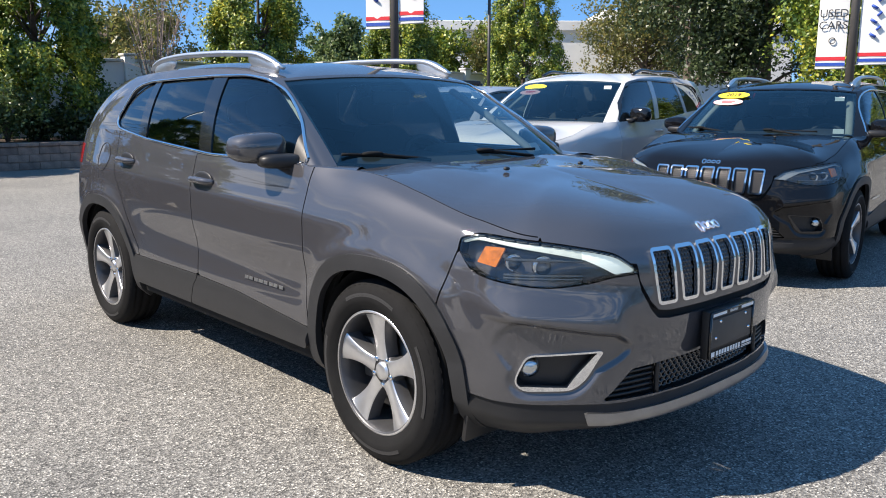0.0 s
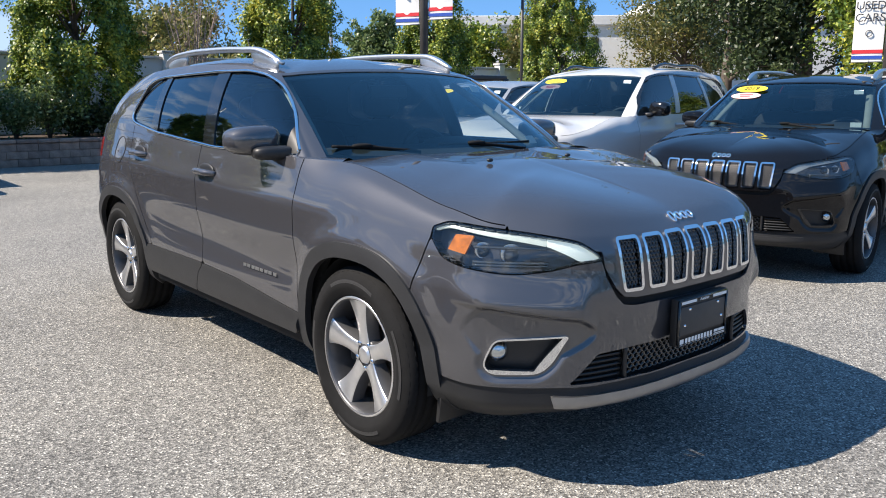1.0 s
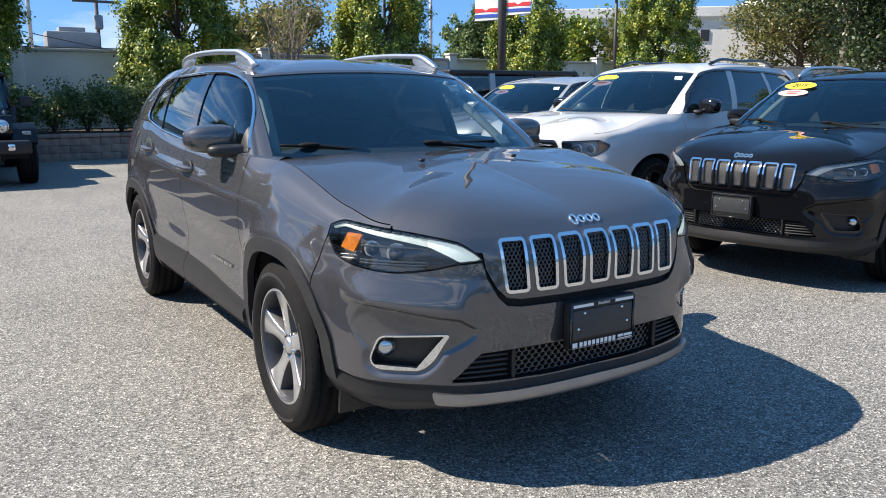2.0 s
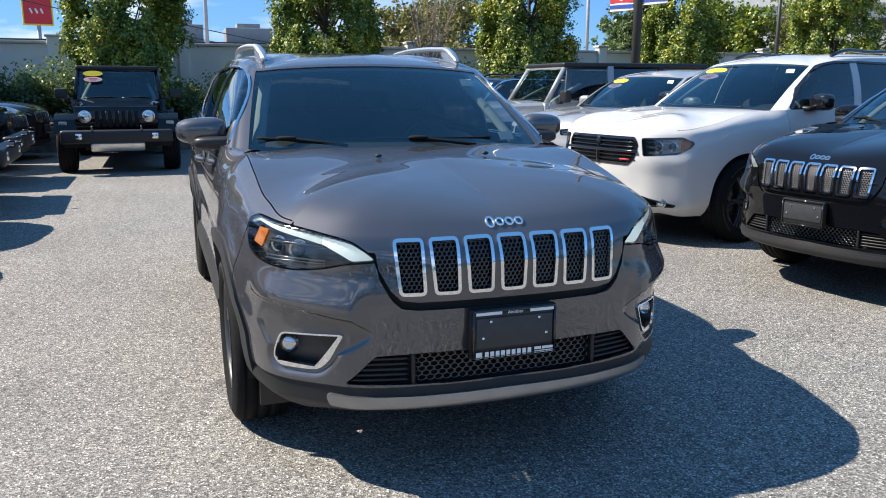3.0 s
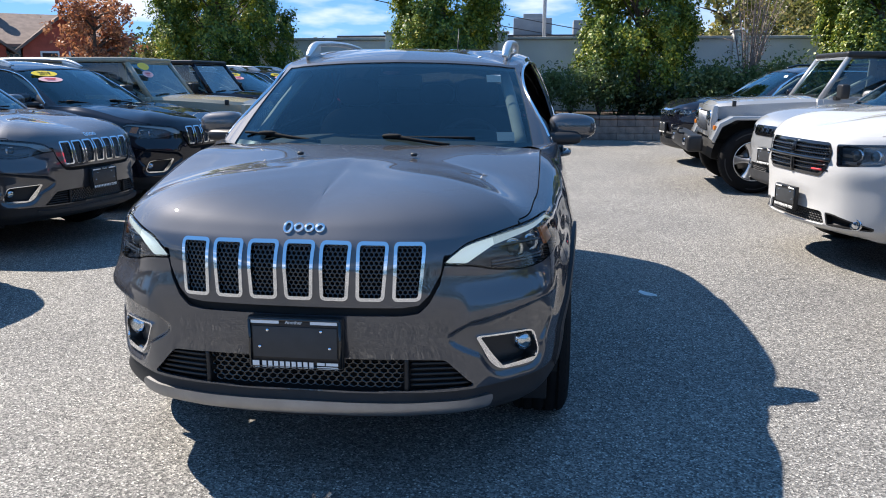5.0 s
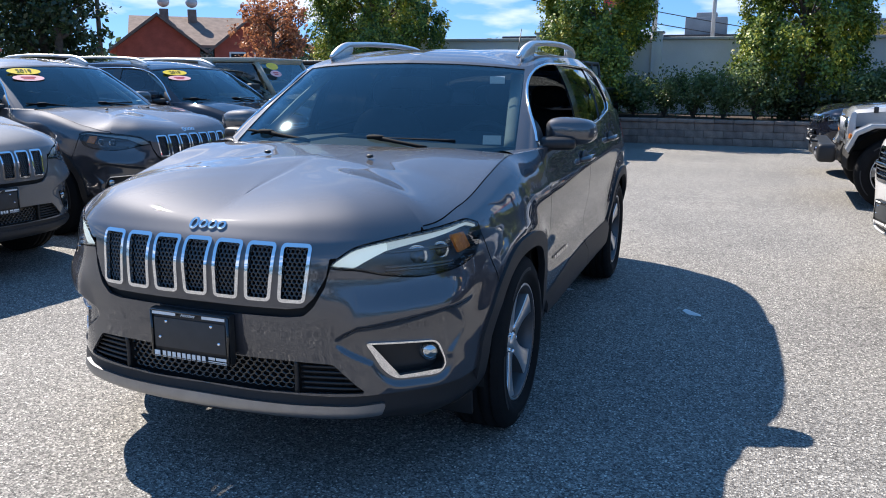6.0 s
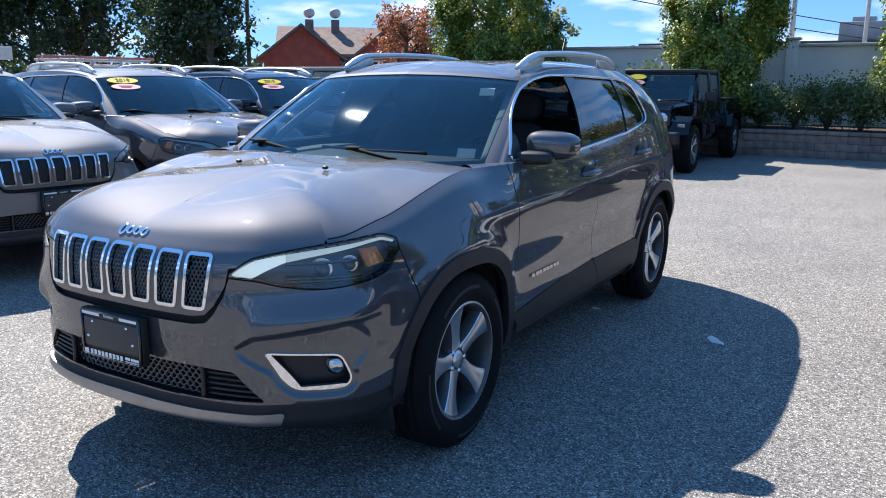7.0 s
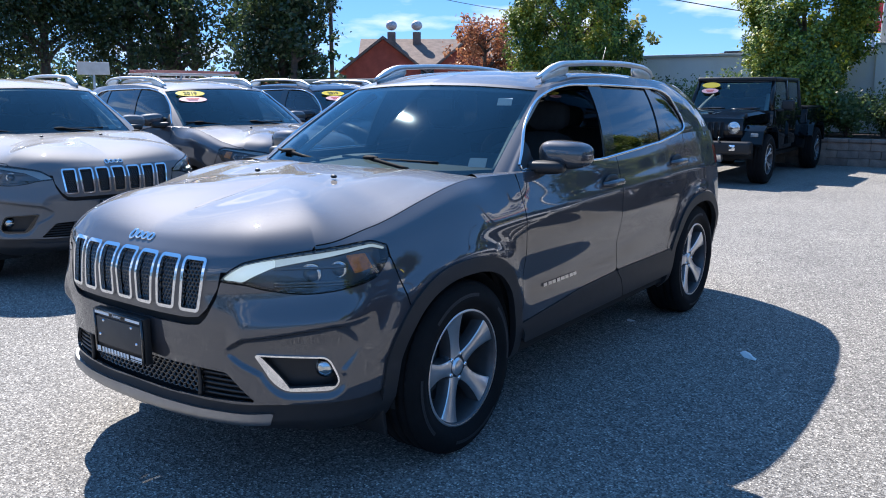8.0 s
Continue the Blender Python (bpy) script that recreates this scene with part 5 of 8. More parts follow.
            bars.append((vv, [(0, 3, 2, 1) if sgn > 0 else (0, 1, 2, 3)]))
        mesh_object("door_badge", *merged(*bars), SATIN, par, smooth=False)
    fc = [sh.place(a(-2.66 + 0.085 * math.cos(q_), 0.909), 1.048 + 0.082 * math.sin(q_)) + np.array((0, 0.001, 0)) for q_ in np.linspace(0, 2 * np.pi, 33)]
    mesh_object("fuel_flap_seam", *tube(np.array(fc) * np.array((1, -1, 1)), 0.0022, 5, cap=False, up=(0, 1, 0)), SHADOW_BLACK, car)
    # wipers, washer jets, aerial
    for pts_w in ([(-0.475, -0.69, 1.158), (-0.44, -0.58, 1.152), (-0.40, -0.45, 1.143), (-0.375, -0.30, 1.130)], [(-0.405, -0.14, 1.150), (-0.385, 0.05, 1.147), (-0.385, 0.25, 1.146), (-0.40, 0.46, 1.145)]):
        wv, wf = tube(spline(pts_w, 16), 0.007, 6)
        wp = mesh_object("wiper", wv, wf, RUBBER, car)
        mid = pts_w[1]
        av, af = tube(spline([(mid[0], mid[1], mid[2] + 0.006), (mid[0] + 0.04, mid[1] + 0.12, mid[2] - 0.008), (mid[0] + 0.07, mid[1] + 0.30, mid[2] - 0.03)], 10), [0.012] * 3 + [0.009] * 7, 6)
        cv_, cf = spoon((0.05, 0.10, 0.022), (mid[0] + 0.01, mid[1] + 0.02, mid[2] + 0.006), (0, 0, -10), 2.4, 14)
        mesh_object("wiper_arm", *merged((av, af), (cv_, cf)), RUBBER, wp)
    for sgn in (-1, 1):
        nv, nf = spoon((0.022, 0.030, 0.016), (0.062, sgn * 0.245, 1.108), (0, 0, 0), 2.4, 12)
        mesh_object("washer_jet", nv, nf, PLASTIC, car)
    av, af = tube([(-2.75, 0.12, 1.57), (-2.80, 0.12, 1.66), (-2.86, 0.12, 1.78)], [0.006, 0.004, 0.003], 6)
    mesh_object("aerial", av, af, PLASTIC, car)
    # labels inside the windscreen
    for (lx, ly, lz, w_, h_) in ((-0.885, 0.515, 1.418, 0.075, 0.045), (-0.52, 0.60, 1.145, 0.085, 0.05)):
        o = part("windscreen_label", box_bm((w_, 0.002, h_)), LABEL_WHITE, sc)
        o.matrix_basis = pose(lx, ly, lz, -38, 0, 90 + 14)
    seats_and_dash(car)
    part("rear_view_mirror", box_bm((0.03, 0.24, 0.07), (-1.0, 0, 1.40), 0.012), PLASTIC, car, smooth=40)
    if plates:
        plate(car, (0.948, -0.008, 0.572))
    if stickers:
        sticker_pair(car, (-0.815, -0.42, 1.42), (-57, 0, 90 - 12))
    for x0 in (0.0, AXLE_REAR):
        for sgn in (-1, 1):
            wheel(car, (x0, sgn * 0.79, AXLE_Z), sgn, spin=13 if sgn > 0 else 3)
    car.matrix_world = at
    return car


main_car = cherokee("granite", "dark grey metallic car with seven chrome grille slots", pose(0, -0.01, 0), open_window=True, lit=True)
# ---------------------------------------------------------------- ground
def asphalt_material():
    m = material("worn asphalt", (0.2, 0.195, 0.19), 0.85)
    v = place(m)
    chips = node(m, "ShaderNodeTexVoronoi", Scale=135.0)
    wire(m, v, chips.inputs["Vector"])
    fine, mid, broad = noise_of(m, v, 260.0, 3.0), noise_of(m, v, 18.0, 5.0), noise_of(m, v, 0.55, 6.0, 0.62)
    tone = ramp(m, chips.outputs["Color"], [(0.0, (0.035, 0.034, 0.033)), (0.3, (0.13, 0.126, 0.117)), (0.55, (0.25, 0.241, 0.221)), (0.78, (0.40, 0.385, 0.35)), (1.0, (0.74, 0.715, 0.655))])
    tone = mixed(m, tone, ramp(m, fine, [(0.3, (0.75, 0.75, 0.75)), (0.7, (1.1, 1.1, 1.1))]), 1.0, "MULTIPLY")
    tone = mixed(m, tone, ramp(m, mid, [(0.3, (0.86, 0.86, 0.86)), (0.7, (1.06, 1.06, 1.06))]), 1.0, "MULTIPLY")
    tone = mixed(m, tone, ramp(m, broad, [(0.30, (0.73, 0.73, 0.74)), (0.5, (0.90, 0.90, 0.90)), (0.72, (1.06, 1.05, 1.03))]), 1.0, "MULTIPLY")
    large = node(m, "ShaderNodeTexVoronoi", Scale=85.0)
    wire(m, v, large.inputs["Vector"])
    some = ramp(m, large.outputs["Color"], [(0.76, (0, 0, 0)), (0.80, (1, 1, 1))])
    core = ramp(m, large.outputs["Distance"], [(0.32, (1, 1, 1)), (0.42, (0, 0, 0))])
    tone = mixed(m, tone, (0.68, 0.65, 0.58), mixed(m, some, core, 1.0, "MULTIPLY"))
    stain = noise_of(m, place(m, (1, 1.6, 1)), 1.4, 7.0, 0.7)
    tone = mixed(m, tone, ramp(m, stain, [(0.28, (0.74, 0.74, 0.75)), (0.40, (0.96, 0.96, 0.96)), (0.6, (1, 1, 1))]), 1.0, "MULTIPLY")
    spots = noise_of(m, v, 7.0, 2.0)
    tone = mixed(m, tone, ramp(m, spots, [(0.24, (0.55, 0.55, 0.56)), (0.30, (1, 1, 1)), (0.8, (1, 1, 1))]), 1.0, "MULTIPLY")
    wire(m, tone, shader(m).inputs["Base Color"])
    bump(m, chips.outputs["Distance"], 0.65, 0.007)
    return m


ASPHALT = asphalt_material()
bm = bmesh.new()
bmesh.ops.create_grid(bm, x_segments=8, y_segments=8, size=300)
ground = part("ground", bm, ASPHALT, None)
tagged(ground, "light grey worn asphalt car park with fine chippings", "ground", kind="structure")
# ---------------------------------------------------------------- the other parked cars
def repainted(car, old, fresh, label):
    for o in car.children_recursive:
        if o.type == "MESH":
            for slot in o.material_slots:
                if slot.material == old:
                    slot.link = "OBJECT"
                    slot.material = fresh
    tagged(car, label)
    return car


def without(car, *names):
    for o in [c for c in car.children_recursive if c.name.split(".")[0] in names]:
        bpy.data.objects.remove(o)


def plain_fog(car):
    for o in car.children_recursive:
        if o.name.startswith("fog_lamp_surround"):
            o.material_slots[0].link = "OBJECT"
            o.material_slots[0].material = GLOSS_BLACK


ROW = "cars parked in rows"
LEFT_ROW = [(-1.09, -3.98), (-3.29, -3.97), (-5.40, -3.85)]
RIGHT_HEADING, LEFT_HEADING = -80.0, 82.0

navy = cherokee("navy", "blue-black car with chrome grille and yellow windscreen sticker", pose(*LEFT_ROW[2], 0, 0, 0, LEFT_HEADING), stickers=True, group=ROW)
grey_l = repainted(copy_thing(navy, pose(*LEFT_ROW[1], 0, 0, 0, LEFT_HEADING)), PAINT["navy"], PAINT["granite"], "dark grey car with yellow and pink windscreen stickers")
silver_l = repainted(copy_thing(navy, pose(*LEFT_ROW[0], 0, 0, 0, LEFT_HEADING)), PAINT["navy"], PAINT["billet"], "pale silver car with plain black fog lamp pockets")
without(silver_l, "year_sticker", "offer_sticker", "offer_print", "year")
plain_fog(silver_l)
black_r = repainted(copy_thing(navy, pose(-0.97, 3.83, 0, 0, 0, RIGHT_HEADING)), PAINT["navy"], PAINT["black"], "glossy black car with chrome grille slots and stickers")
plain_fog(black_r)
without(black_r, "frame_print", "frame_word")
for o in black_r.children_recursive:
    if o.name.startswith("slot_mesh"):
        o.material_slots[0].link = "OBJECT"
        o.material_slots[0].material = ALLOY_DARK
far_l = repainted(copy_thing(navy, pose(-14.0, -4.1, 0, 0, 0, LEFT_HEADING)), PAINT["navy"], PAINT["charcoal"], "charcoal car with stickers beside the planter")
mid_l = repainted(copy_thing(navy, pose(-11.9, -4.2, 0, 0, 0, LEFT_HEADING)), PAINT["navy"], PAINT["charcoal"], "charcoal car between other parked cars")


def suv(colour, label, at, xk, yk, zs, face, wheels="five", radius=0.37, stickers=True, rails=True, nose=1.0):
    """A larger or smaller estate car: the same kind of body in other proportions, with a face of its own."""
    car = thing("car", label, "car", ROW)
    col = PAINT[colour]
    front_k, mid_k, rear_k = xk
    zk = lambda z: np.interp(z, (0, 0.36, 0.93, 1.13, 1.6), zs)

    def xm(x):
        x = np.asarray(x, float)
        return np.where(x > 0, x * front_k, np.where(x > AXLE_REAR, x * mid_k, AXLE_REAR * mid_k + (x - AXLE_REAR) * rear_k))

    outline = [(float(xm(x)), y * yk) for x, y in CHEROKEE_OUTLINE]
    zones = []
    for (x, y), prof in CHEROKEE_ZONES:
        k = nose if x > 0.3 else 1.0
        zones.append(((float(xm(x)), y * yk), [(float(zk(z)), d * (k if z > 0.7 else 1.0)) for z, d in prof]))
    sh = Shell(outline, zones)
    a = sh.along
    s_cowl = a(float(xm(-0.27)), 0.905 * yk)
    cols = np.sort(np.append(np.concatenate([np.linspace(0, 1.5, 90)[:-1], np.linspace(1.5, sh.length, 130)]), [s_cowl]))
    body = sh.full(cols, 60)
    x, y, z, s = body.v[:, 0], body.v[:, 1], body.v[:, 2], body.a[:, 0]
    rear = float(xm(AXLE_REAR))
    ro, rc = radius + 0.045, radius + 0.085

    def ar(x0):
        return (np.abs(x - x0) ** 2.3 + np.abs(z - radius) ** 2.3) ** (1 / 2.3)
    arches = np.minimum(ar(0.0), ar(rear))
    g_half, g0, g1, style = face["grille"]
    grille = rounded([(-g_half, g1), (g_half, g1), (g_half * 0.93, g0), (-g_half * 0.93, g0)], 0.03)
    if style == "cross":
        grille = rounded([(sx_ * g_half, sz_) for sx_, sz_ in ((-0.92, g1), (0.92, g1), (1.0, g1 - 0.06), (0.94, g0 + 0.06), (0.80, g0), (-0.80, g0), (-0.94, g0 + 0.06), (-1.0, g1 - 0.06))], 0.02)
    l0, l1, h0, h1 = face["lamp"]
    lamp_poly = rounded([(l0, h1 - 0.015), (l1, h1 + 0.02), (l1 - 0.01, h0 + 0.05), (l1 - 0.12, h0 + 0.01), (l0 + 0.02, h0)], 0.025)
    if style == "cross":
        lamp_poly = rounded([(l0, h1 - 0.015), (l1 - 0.12, h1), (l1, h1 - 0.045), (l1 - 0.03, h0 + 0.085), (l1 - 0.15, h0 + 0.025), (l0 + 0.03, h0)], 0.022)
    v_half, v0, v1 = face["lower"]
    low_poly = rounded([(-v_half, v1), (v_half, v1), (v_half + 0.04, v0), (-v_half - 0.04, v0)], 0.03)
    gi, li, vi = inside(s, z, grille), inside(s, z, lamp_poly), inside(s, z, low_poly)
    pocket = rounded(face["pocket"], 0.02) if "pocket" in face else None
    if pocket is not None:
        vi = np.maximum(vi, inside(s, z, pocket))
        pp = sh.patch(0.30, 0.90, v0 - 0.05, v1 + 0.05, 0.01, 0.008)
        pk = inside(pp.a[:, 0], pp.a[:, 1], pocket)
        skins("fog_pocket", pp.clip(pk + 0.004).moved(-0.05), SHADOW_BLACK, car, 0)
        skins("pocket_rim", pp.clip(np.minimum(pk + 0.004, 0.012 - pk)), PLASTIC, car, 0.05, -0.002)
    dark = face.get("clad", 0.33)
    paint_zone = np.minimum.reduce([arches - ro, z - dark, -vi])
    d1, d2, d3 = float(xm(-0.465)), float(xm(-1.475)), float(xm(-2.42))
    gap = 0.003
    fwd = np.minimum.reduce([paint_zone, x - d1 - gap, -gi, -li])
    skin("front_body", body.clip(fwd), col, car, 0.015, True)
    door_f = skins("front_door", body.clip(np.minimum.reduce([paint_zone, d1 - gap - x, x - d2 - gap])), col, car)
    door_r = skins("rear_door", body.clip(np.minimum.reduce([paint_zone, d2 - gap - x, x - d3 - gap])), col, car)
    skin("rear_body", body.clip(np.minimum.reduce([paint_zone, d3 - gap - x])), col, car, 0.015, True)
    skin("lower_trim", body.clip(np.minimum.reduce([arches - ro, dark - z])), face.get("clad_mat", PLASTIC), car, 0.015, True, 0.003)
    inner = body.clip(np.minimum.reduce([arches - ro - 0.01, zk(0.9) - z]))
    skin("inner_shell", inner, SHADOW_BLACK, car, 0, True, -0.05)
    part("underbody", box_bm((rear * -1 + 1.1, 1.2 * yk, 0.45), (rear / 2, 0, 0.5), 0.05), SHADOW_BLACK, car)
    for x0 in (0.0, rear):
        for sgn in (-1, 1):
            th = np.linspace(radians(-8), radians(188), 20)
            v = [(x0 + ro * math.cos(q), sgn * yy, radius + ro * math.sin(q)) for yy in (0.55, 0.86 * yk) for q in th]
            mesh_object("arch_liner", v, [(i, i + 1, 21 + i, 20 + i) for i in range(19)], SHADOW_BLACK, car)
    # grille
    gp = sh.patch(-g_half - 0.02, g_half + 0.02, g0 - 0.02, g1 + 0.02, 0.008, 0.006)
    gd = inside(gp.a[:, 0], gp.a[:, 1], grille)
    gp.n *= np.sign(gp.n[:, :1] + 1e-9)
    back = skin("grille", gp.clip(gd + 0.004), SHADOW_BLACK, car, 0, False, -0.03)
    bar_mat = GLOSS_BLACK if style == "cross" else (GLOSS_BLACK if face.get("dark_slots") else CHROME)
    skin("grille_frame", gp.clip(np.minimum(gd + 0.006, 0.016 - gd)), GLOSS_BLACK if style == "cross" or face.get("dark_slots") else CHROME, back, 0.02, False, 0.006)
    hv, hf = honeycomb(sh, lambda q, h: inside(q, h, grille), -g_half, g_half, g0, g1, 0.03, 0.25, 0.012, 0.8)
    mesh_object("grille_mesh", hv, hf, GLOSS_BLACK, back)
    if style == "cross":
        for pts in ([(q, (g0 + g1) / 2) for q in np.linspace(-g_half, g_half, 20)], [(0.0, q) for q in np.linspace(g0, g1, 10)]):
            p = sh.place(np.array([q[0] for q in pts]), np.array([q[1] for q in pts]))
            p[:, 0] += 0.004
            mesh_object("grille_bar", *tube(p, 0.024, 8, 0.7), GLOSS_BLACK, back)
        for k in (-2, -1, 1, 2):
            p = sh.place(np.linspace(-g_half * 0.97, g_half * 0.97, 20), np.full(20, (g0 + g1) / 2 + k * (g1 - g0) / 6.2))
            mesh_object("grille_bar", *tube(p, 0.007, 6), GLOSS_BLACK, back)
        p = sh.place(np.array([g_half * 0.62, g_half * 0.86]), np.array([g0 + 0.045, g0 + 0.045]))
        mesh_object("grille_badge", *tube(p + np.array((0.008, 0, 0)), 0.008, 6), RED_INK, back)
    else:
        n = 7
        for k in range(n):
            c = (k - 3) * 2 * g_half / n
            w = g_half / n * 0.78
            poly = rounded([(c - w, g1 - 0.012), (c + w, g1 - 0.012), (c + w * 0.92, g0 + 0.012), (c - w * 0.92, g0 + 0.012)], 0.012)
            dd = inside(gp.a[:, 0], gp.a[:, 1], poly)
            skin("grille_slot", gp.clip(np.minimum(dd + 0.004, 0.010 - dd)), bar_mat, back, 0.012, False, 0.010)
    # lamps
    lp = sh.patch(l0 - 0.02, l1 + 0.02, h0 - 0.02, h1 + 0.04, 0.01, 0.006)
    lm = inside(lp.a[:, 0], lp.a[:, 1], lamp_poly)
    lamps = skins("headlamp", lp.clip(lm).moved(-0.05), LAMP_BOWL, car, 0, 0, "clear headlamp")
    for nm, mk, mat, off, hem in (("lamp_rim", np.minimum(lm, 0.01 - lm), GLOSS_BLACK, 0, 0.05), ("lamp_lens", lm, LENS, 0.002, 0),
                                  ("light_guide", np.minimum.reduce([lm - 0.014, 0.026 - lm]), GUIDE_OFF, -0.03, 0.0),
                                  ("amber_reflector", np.minimum(lm - 0.012, lp.a[:, 0] - l1 + (0.13 if pocket is not None else 0.09)), AMBER, -0.03, 0)):
        if nm == "light_guide" and pocket is not None:
            continue
        for o, par in zip(skins(nm, lp.clip(mk), mat, car, hem, off), lamps):
            o.parent = par
    if pocket is not None:
        dish = np.minimum.reduce([lm - 0.018, lp.a[:, 0] - l0 - 0.20, l0 + 0.36 - lp.a[:, 0]])
        blade = np.minimum.reduce([lm - 0.022, lp.a[:, 0] - l0 - 0.03, l0 + 0.17 - lp.a[:, 0], 0.012 - np.abs((lp.a[:, 1] - h0 - 0.085 + 0.02) % 0.05 - 0.02)])
        for nm, mk in (("lamp_dish", dish), ("lamp_blade", blade)):
            for o, par in zip(skins(nm, lp.clip(mk), LAMP_SMOKED, car, 0, -0.035), lamps):
                o.parent = par
    for sgn, par in zip((1, -1), lamps):
        for q in (0.3, 0.55):
            c = sh.place(l0 + (l1 - l0) * q, (h0 + h1) / 2)
            lv, lf = lathe([(0.0, 0.02), (0.025, 0.016), (0.04, 0.0), (0.05, 0.006), (0.052, -0.02)], 20, "x")
            o = mesh_object("projector", lv, lf, [PROJECTOR, REFLECTOR], par, which=[0 if j % 4 < 2 else 1 for j in range(len(lf))])
            o.matrix_basis = pose(c[0] - 0.04, (c[1] - 0.02) * sgn, c[2], 0, 0, 20 * sgn)
    # lower intake
    vp = sh.patch(-v_half - 0.06, v_half + 0.06, v0 - 0.02, v1 + 0.02, 0.012, 0.01)
    vp.n *= np.sign(vp.n[:, :1] + 1e-9)
    vb = skin("lower_intake", vp.clip(inside(vp.a[:, 0], vp.a[:, 1], low_poly) + 0.005), SHADOW_BLACK, car, 0, False, -0.035)
    hv, hf = honeycomb(sh, lambda q, h: inside(q, h, low_poly), -v_half, v_half, v0, v1, 0.034, 0.24, 0.02, 0.6)
    mesh_object("lower_mesh", hv, hf, PLASTIC, vb)
    for sgn in (-1, 1):
        c = sh.place(face["fog"][0], face["fog"][1]) * np.array((1, sgn, 1))
        lv, lf = lathe([(0.0, 0.012), (0.02, 0.01), (0.034, 0.0), (0.042, 0.008), (0.046, -0.01), (0.046, -0.05)], 20, "x")
        o = mesh_object("fog_lamp", lv, lf, [REFLECTOR], car)
        o.matrix_basis = pose(c[0] - 0.006, c[1], c[2], 0, 0, 25 * sgn)
    # bonnet
    hc = cols[cols <= s_cowl + 1e-9]
    lev = sh.levels(hc)[0][:, -1]
    edge, below = sh.place(hc, lev), sh.place(hc, lev - 0.012)
    t = hc / hc[-1]
    sx = xm(0.60 - 0.90 * t**1.15)
    sz = zk(pchip([-0.5, -0.30, 0.06, 0.30, 0.60, 0.85], [1.118, 1.116, 1.102, 1.067, 1.012, 0.94], 0.60 - 0.90 * t**1.15))
    spine = np.stack([sx, 0 * sx, sz], -1)
    hg = strips(edge, below, spine, 0.8, 30, np.gradient(sz, sx), cubic_step((t - 0.28) / 0.4))
    hg = ironed(hg, 250)
    hood = grid_sheet(hg, np.repeat(hc[:, None], 30, 1), np.repeat(np.linspace(0, 1, 30)[None, :], len(hc), 0))
    skin("bonnet", hood.clip(np.where(hood.a[:, 0] > 0.8, hood.a[:, 1] * 0.5 - 0.004, 1.0)), col, car, 0.012, True)
    # cabin
    bottom = [(-.28, 0, 1.085), (-.30, .3, 1.09), (-.36, .58, 1.10), (-.43, .712, 1.108), (-.462, .785, 1.10), (-.53, .832, 1.09), (-1.0, .851, 1.085), (-1.5, .856, 1.09), (-2.0, .853, 1.11), (-2.6, .835, 1.13), (-3.05, .78, 1.14), (-3.32, .68, 1.13), (-3.46, .38, 1.12), (-3.5, 0, 1.12)]
    topc = [(-.97, 0, 1.517), (-.985, .27, 1.511), (-1.01, .50, 1.497), (-1.045, .60, 1.487), (-1.09, .632, 1.493), (-1.15, .65, 1.505), (-1.35, .667, 1.53), (-1.65, .674, 1.545), (-2.05, .672, 1.55), (-2.5, .658, 1.545), (-2.9, .635, 1.53), (-3.16, .57, 1.515), (-3.26, .3, 1.52), (-3.29, 0, 1.525)]
    warp = lambda pts: [(float(xm(p[0])), p[1] * yk, float(zk(p[2]))) for p in pts]
    p, u, v_, pt = cabin_grid(warp(bottom), warp(topc), 14, 40, [0.02] * 4 + [0.025] * 10)
    cab = grid_sheet(p, u, v_)
    cx, cz, cu, cv = cab.v[:, 0], cab.v[:, 2], cab.a[:, 0], cab.a[:, 1]
    dlo = [(-.53, 1.122), (-1.35, 1.128), (-2.12, 1.145), (-2.95, 1.165), (-3.02, 1.19), (-2.86, 1.44), (-2.76, 1.478), (-2.28, 1.498), (-1.55, 1.508), (-1.25, 1.503), (-1.10, 1.482), (-.95, 1.432), (-.73, 1.295)]
    dlo = rounded([(float(xm(q[0])), float(zk(q[1]))) for q in dlo], 0.03, 3)
    dd = np.minimum(inside(cx, cz, dlo), np.where((cu > 3.6) & (cu < 11), 1.0, -1.0))
    screen = np.minimum.reduce([(2.93 - cu) * 0.1, (0.965 - cv) * 0.5])
    skin("cabin_frame", cab.clip(np.minimum.reduce([-screen, -dd])), col, car, 0.02, True)
    sc = skin("windscreen", cab.clip(screen + 0.004), GLASS, car, 0, True, -0.004)
    skins("window_trim", cab.clip(np.minimum(dd + 0.012, 0.006 - dd)), face.get("trim", GLOSS_BLACK), car, 0.01, 0.004)
    xb, xc = float(xm(-1.42)), float(xm(-2.28))
    b_pill, c_pill = 0.055 - np.abs(cx - xb + 0.2 * (cz - 1.2)), face.get("c_width", 0.05) - np.abs(cx - xc - 0.25 * (cz - 1.2))
    pill = np.maximum(b_pill, c_pill)
    skins("b_pillar", cab.clip(np.minimum(dd, b_pill)), GLOSS_BLACK if not face.get("c_paint") else col, car, 0.01, -0.002)
    skins("c_pillar", cab.clip(np.minimum(dd, c_pill)), GLOSS_BLACK if not face.get("c_paint") else col, car, 0.01, -0.002)
    f_win = np.minimum.reduce([dd, cx - xb + 0.2 * (cz - 1.2) - 0.055])
    r_win = np.minimum.reduce([dd, -(cx - xb + 0.2 * (cz - 1.2)) - 0.055, -pill])
    for o, par in zip(skins("door_glass", cab.clip(f_win), SIDE_GLASS, car, 0, -0.008), door_f):
        o.parent = par
    for o, par in zip(skins("door_glass", cab.clip(r_win), PRIVACY, car, 0, -0.008), door_r):
        o.parent = par
    t = np.linspace(0, 1, len(pt))
    rx0 = -1.25 - 1.75 * t
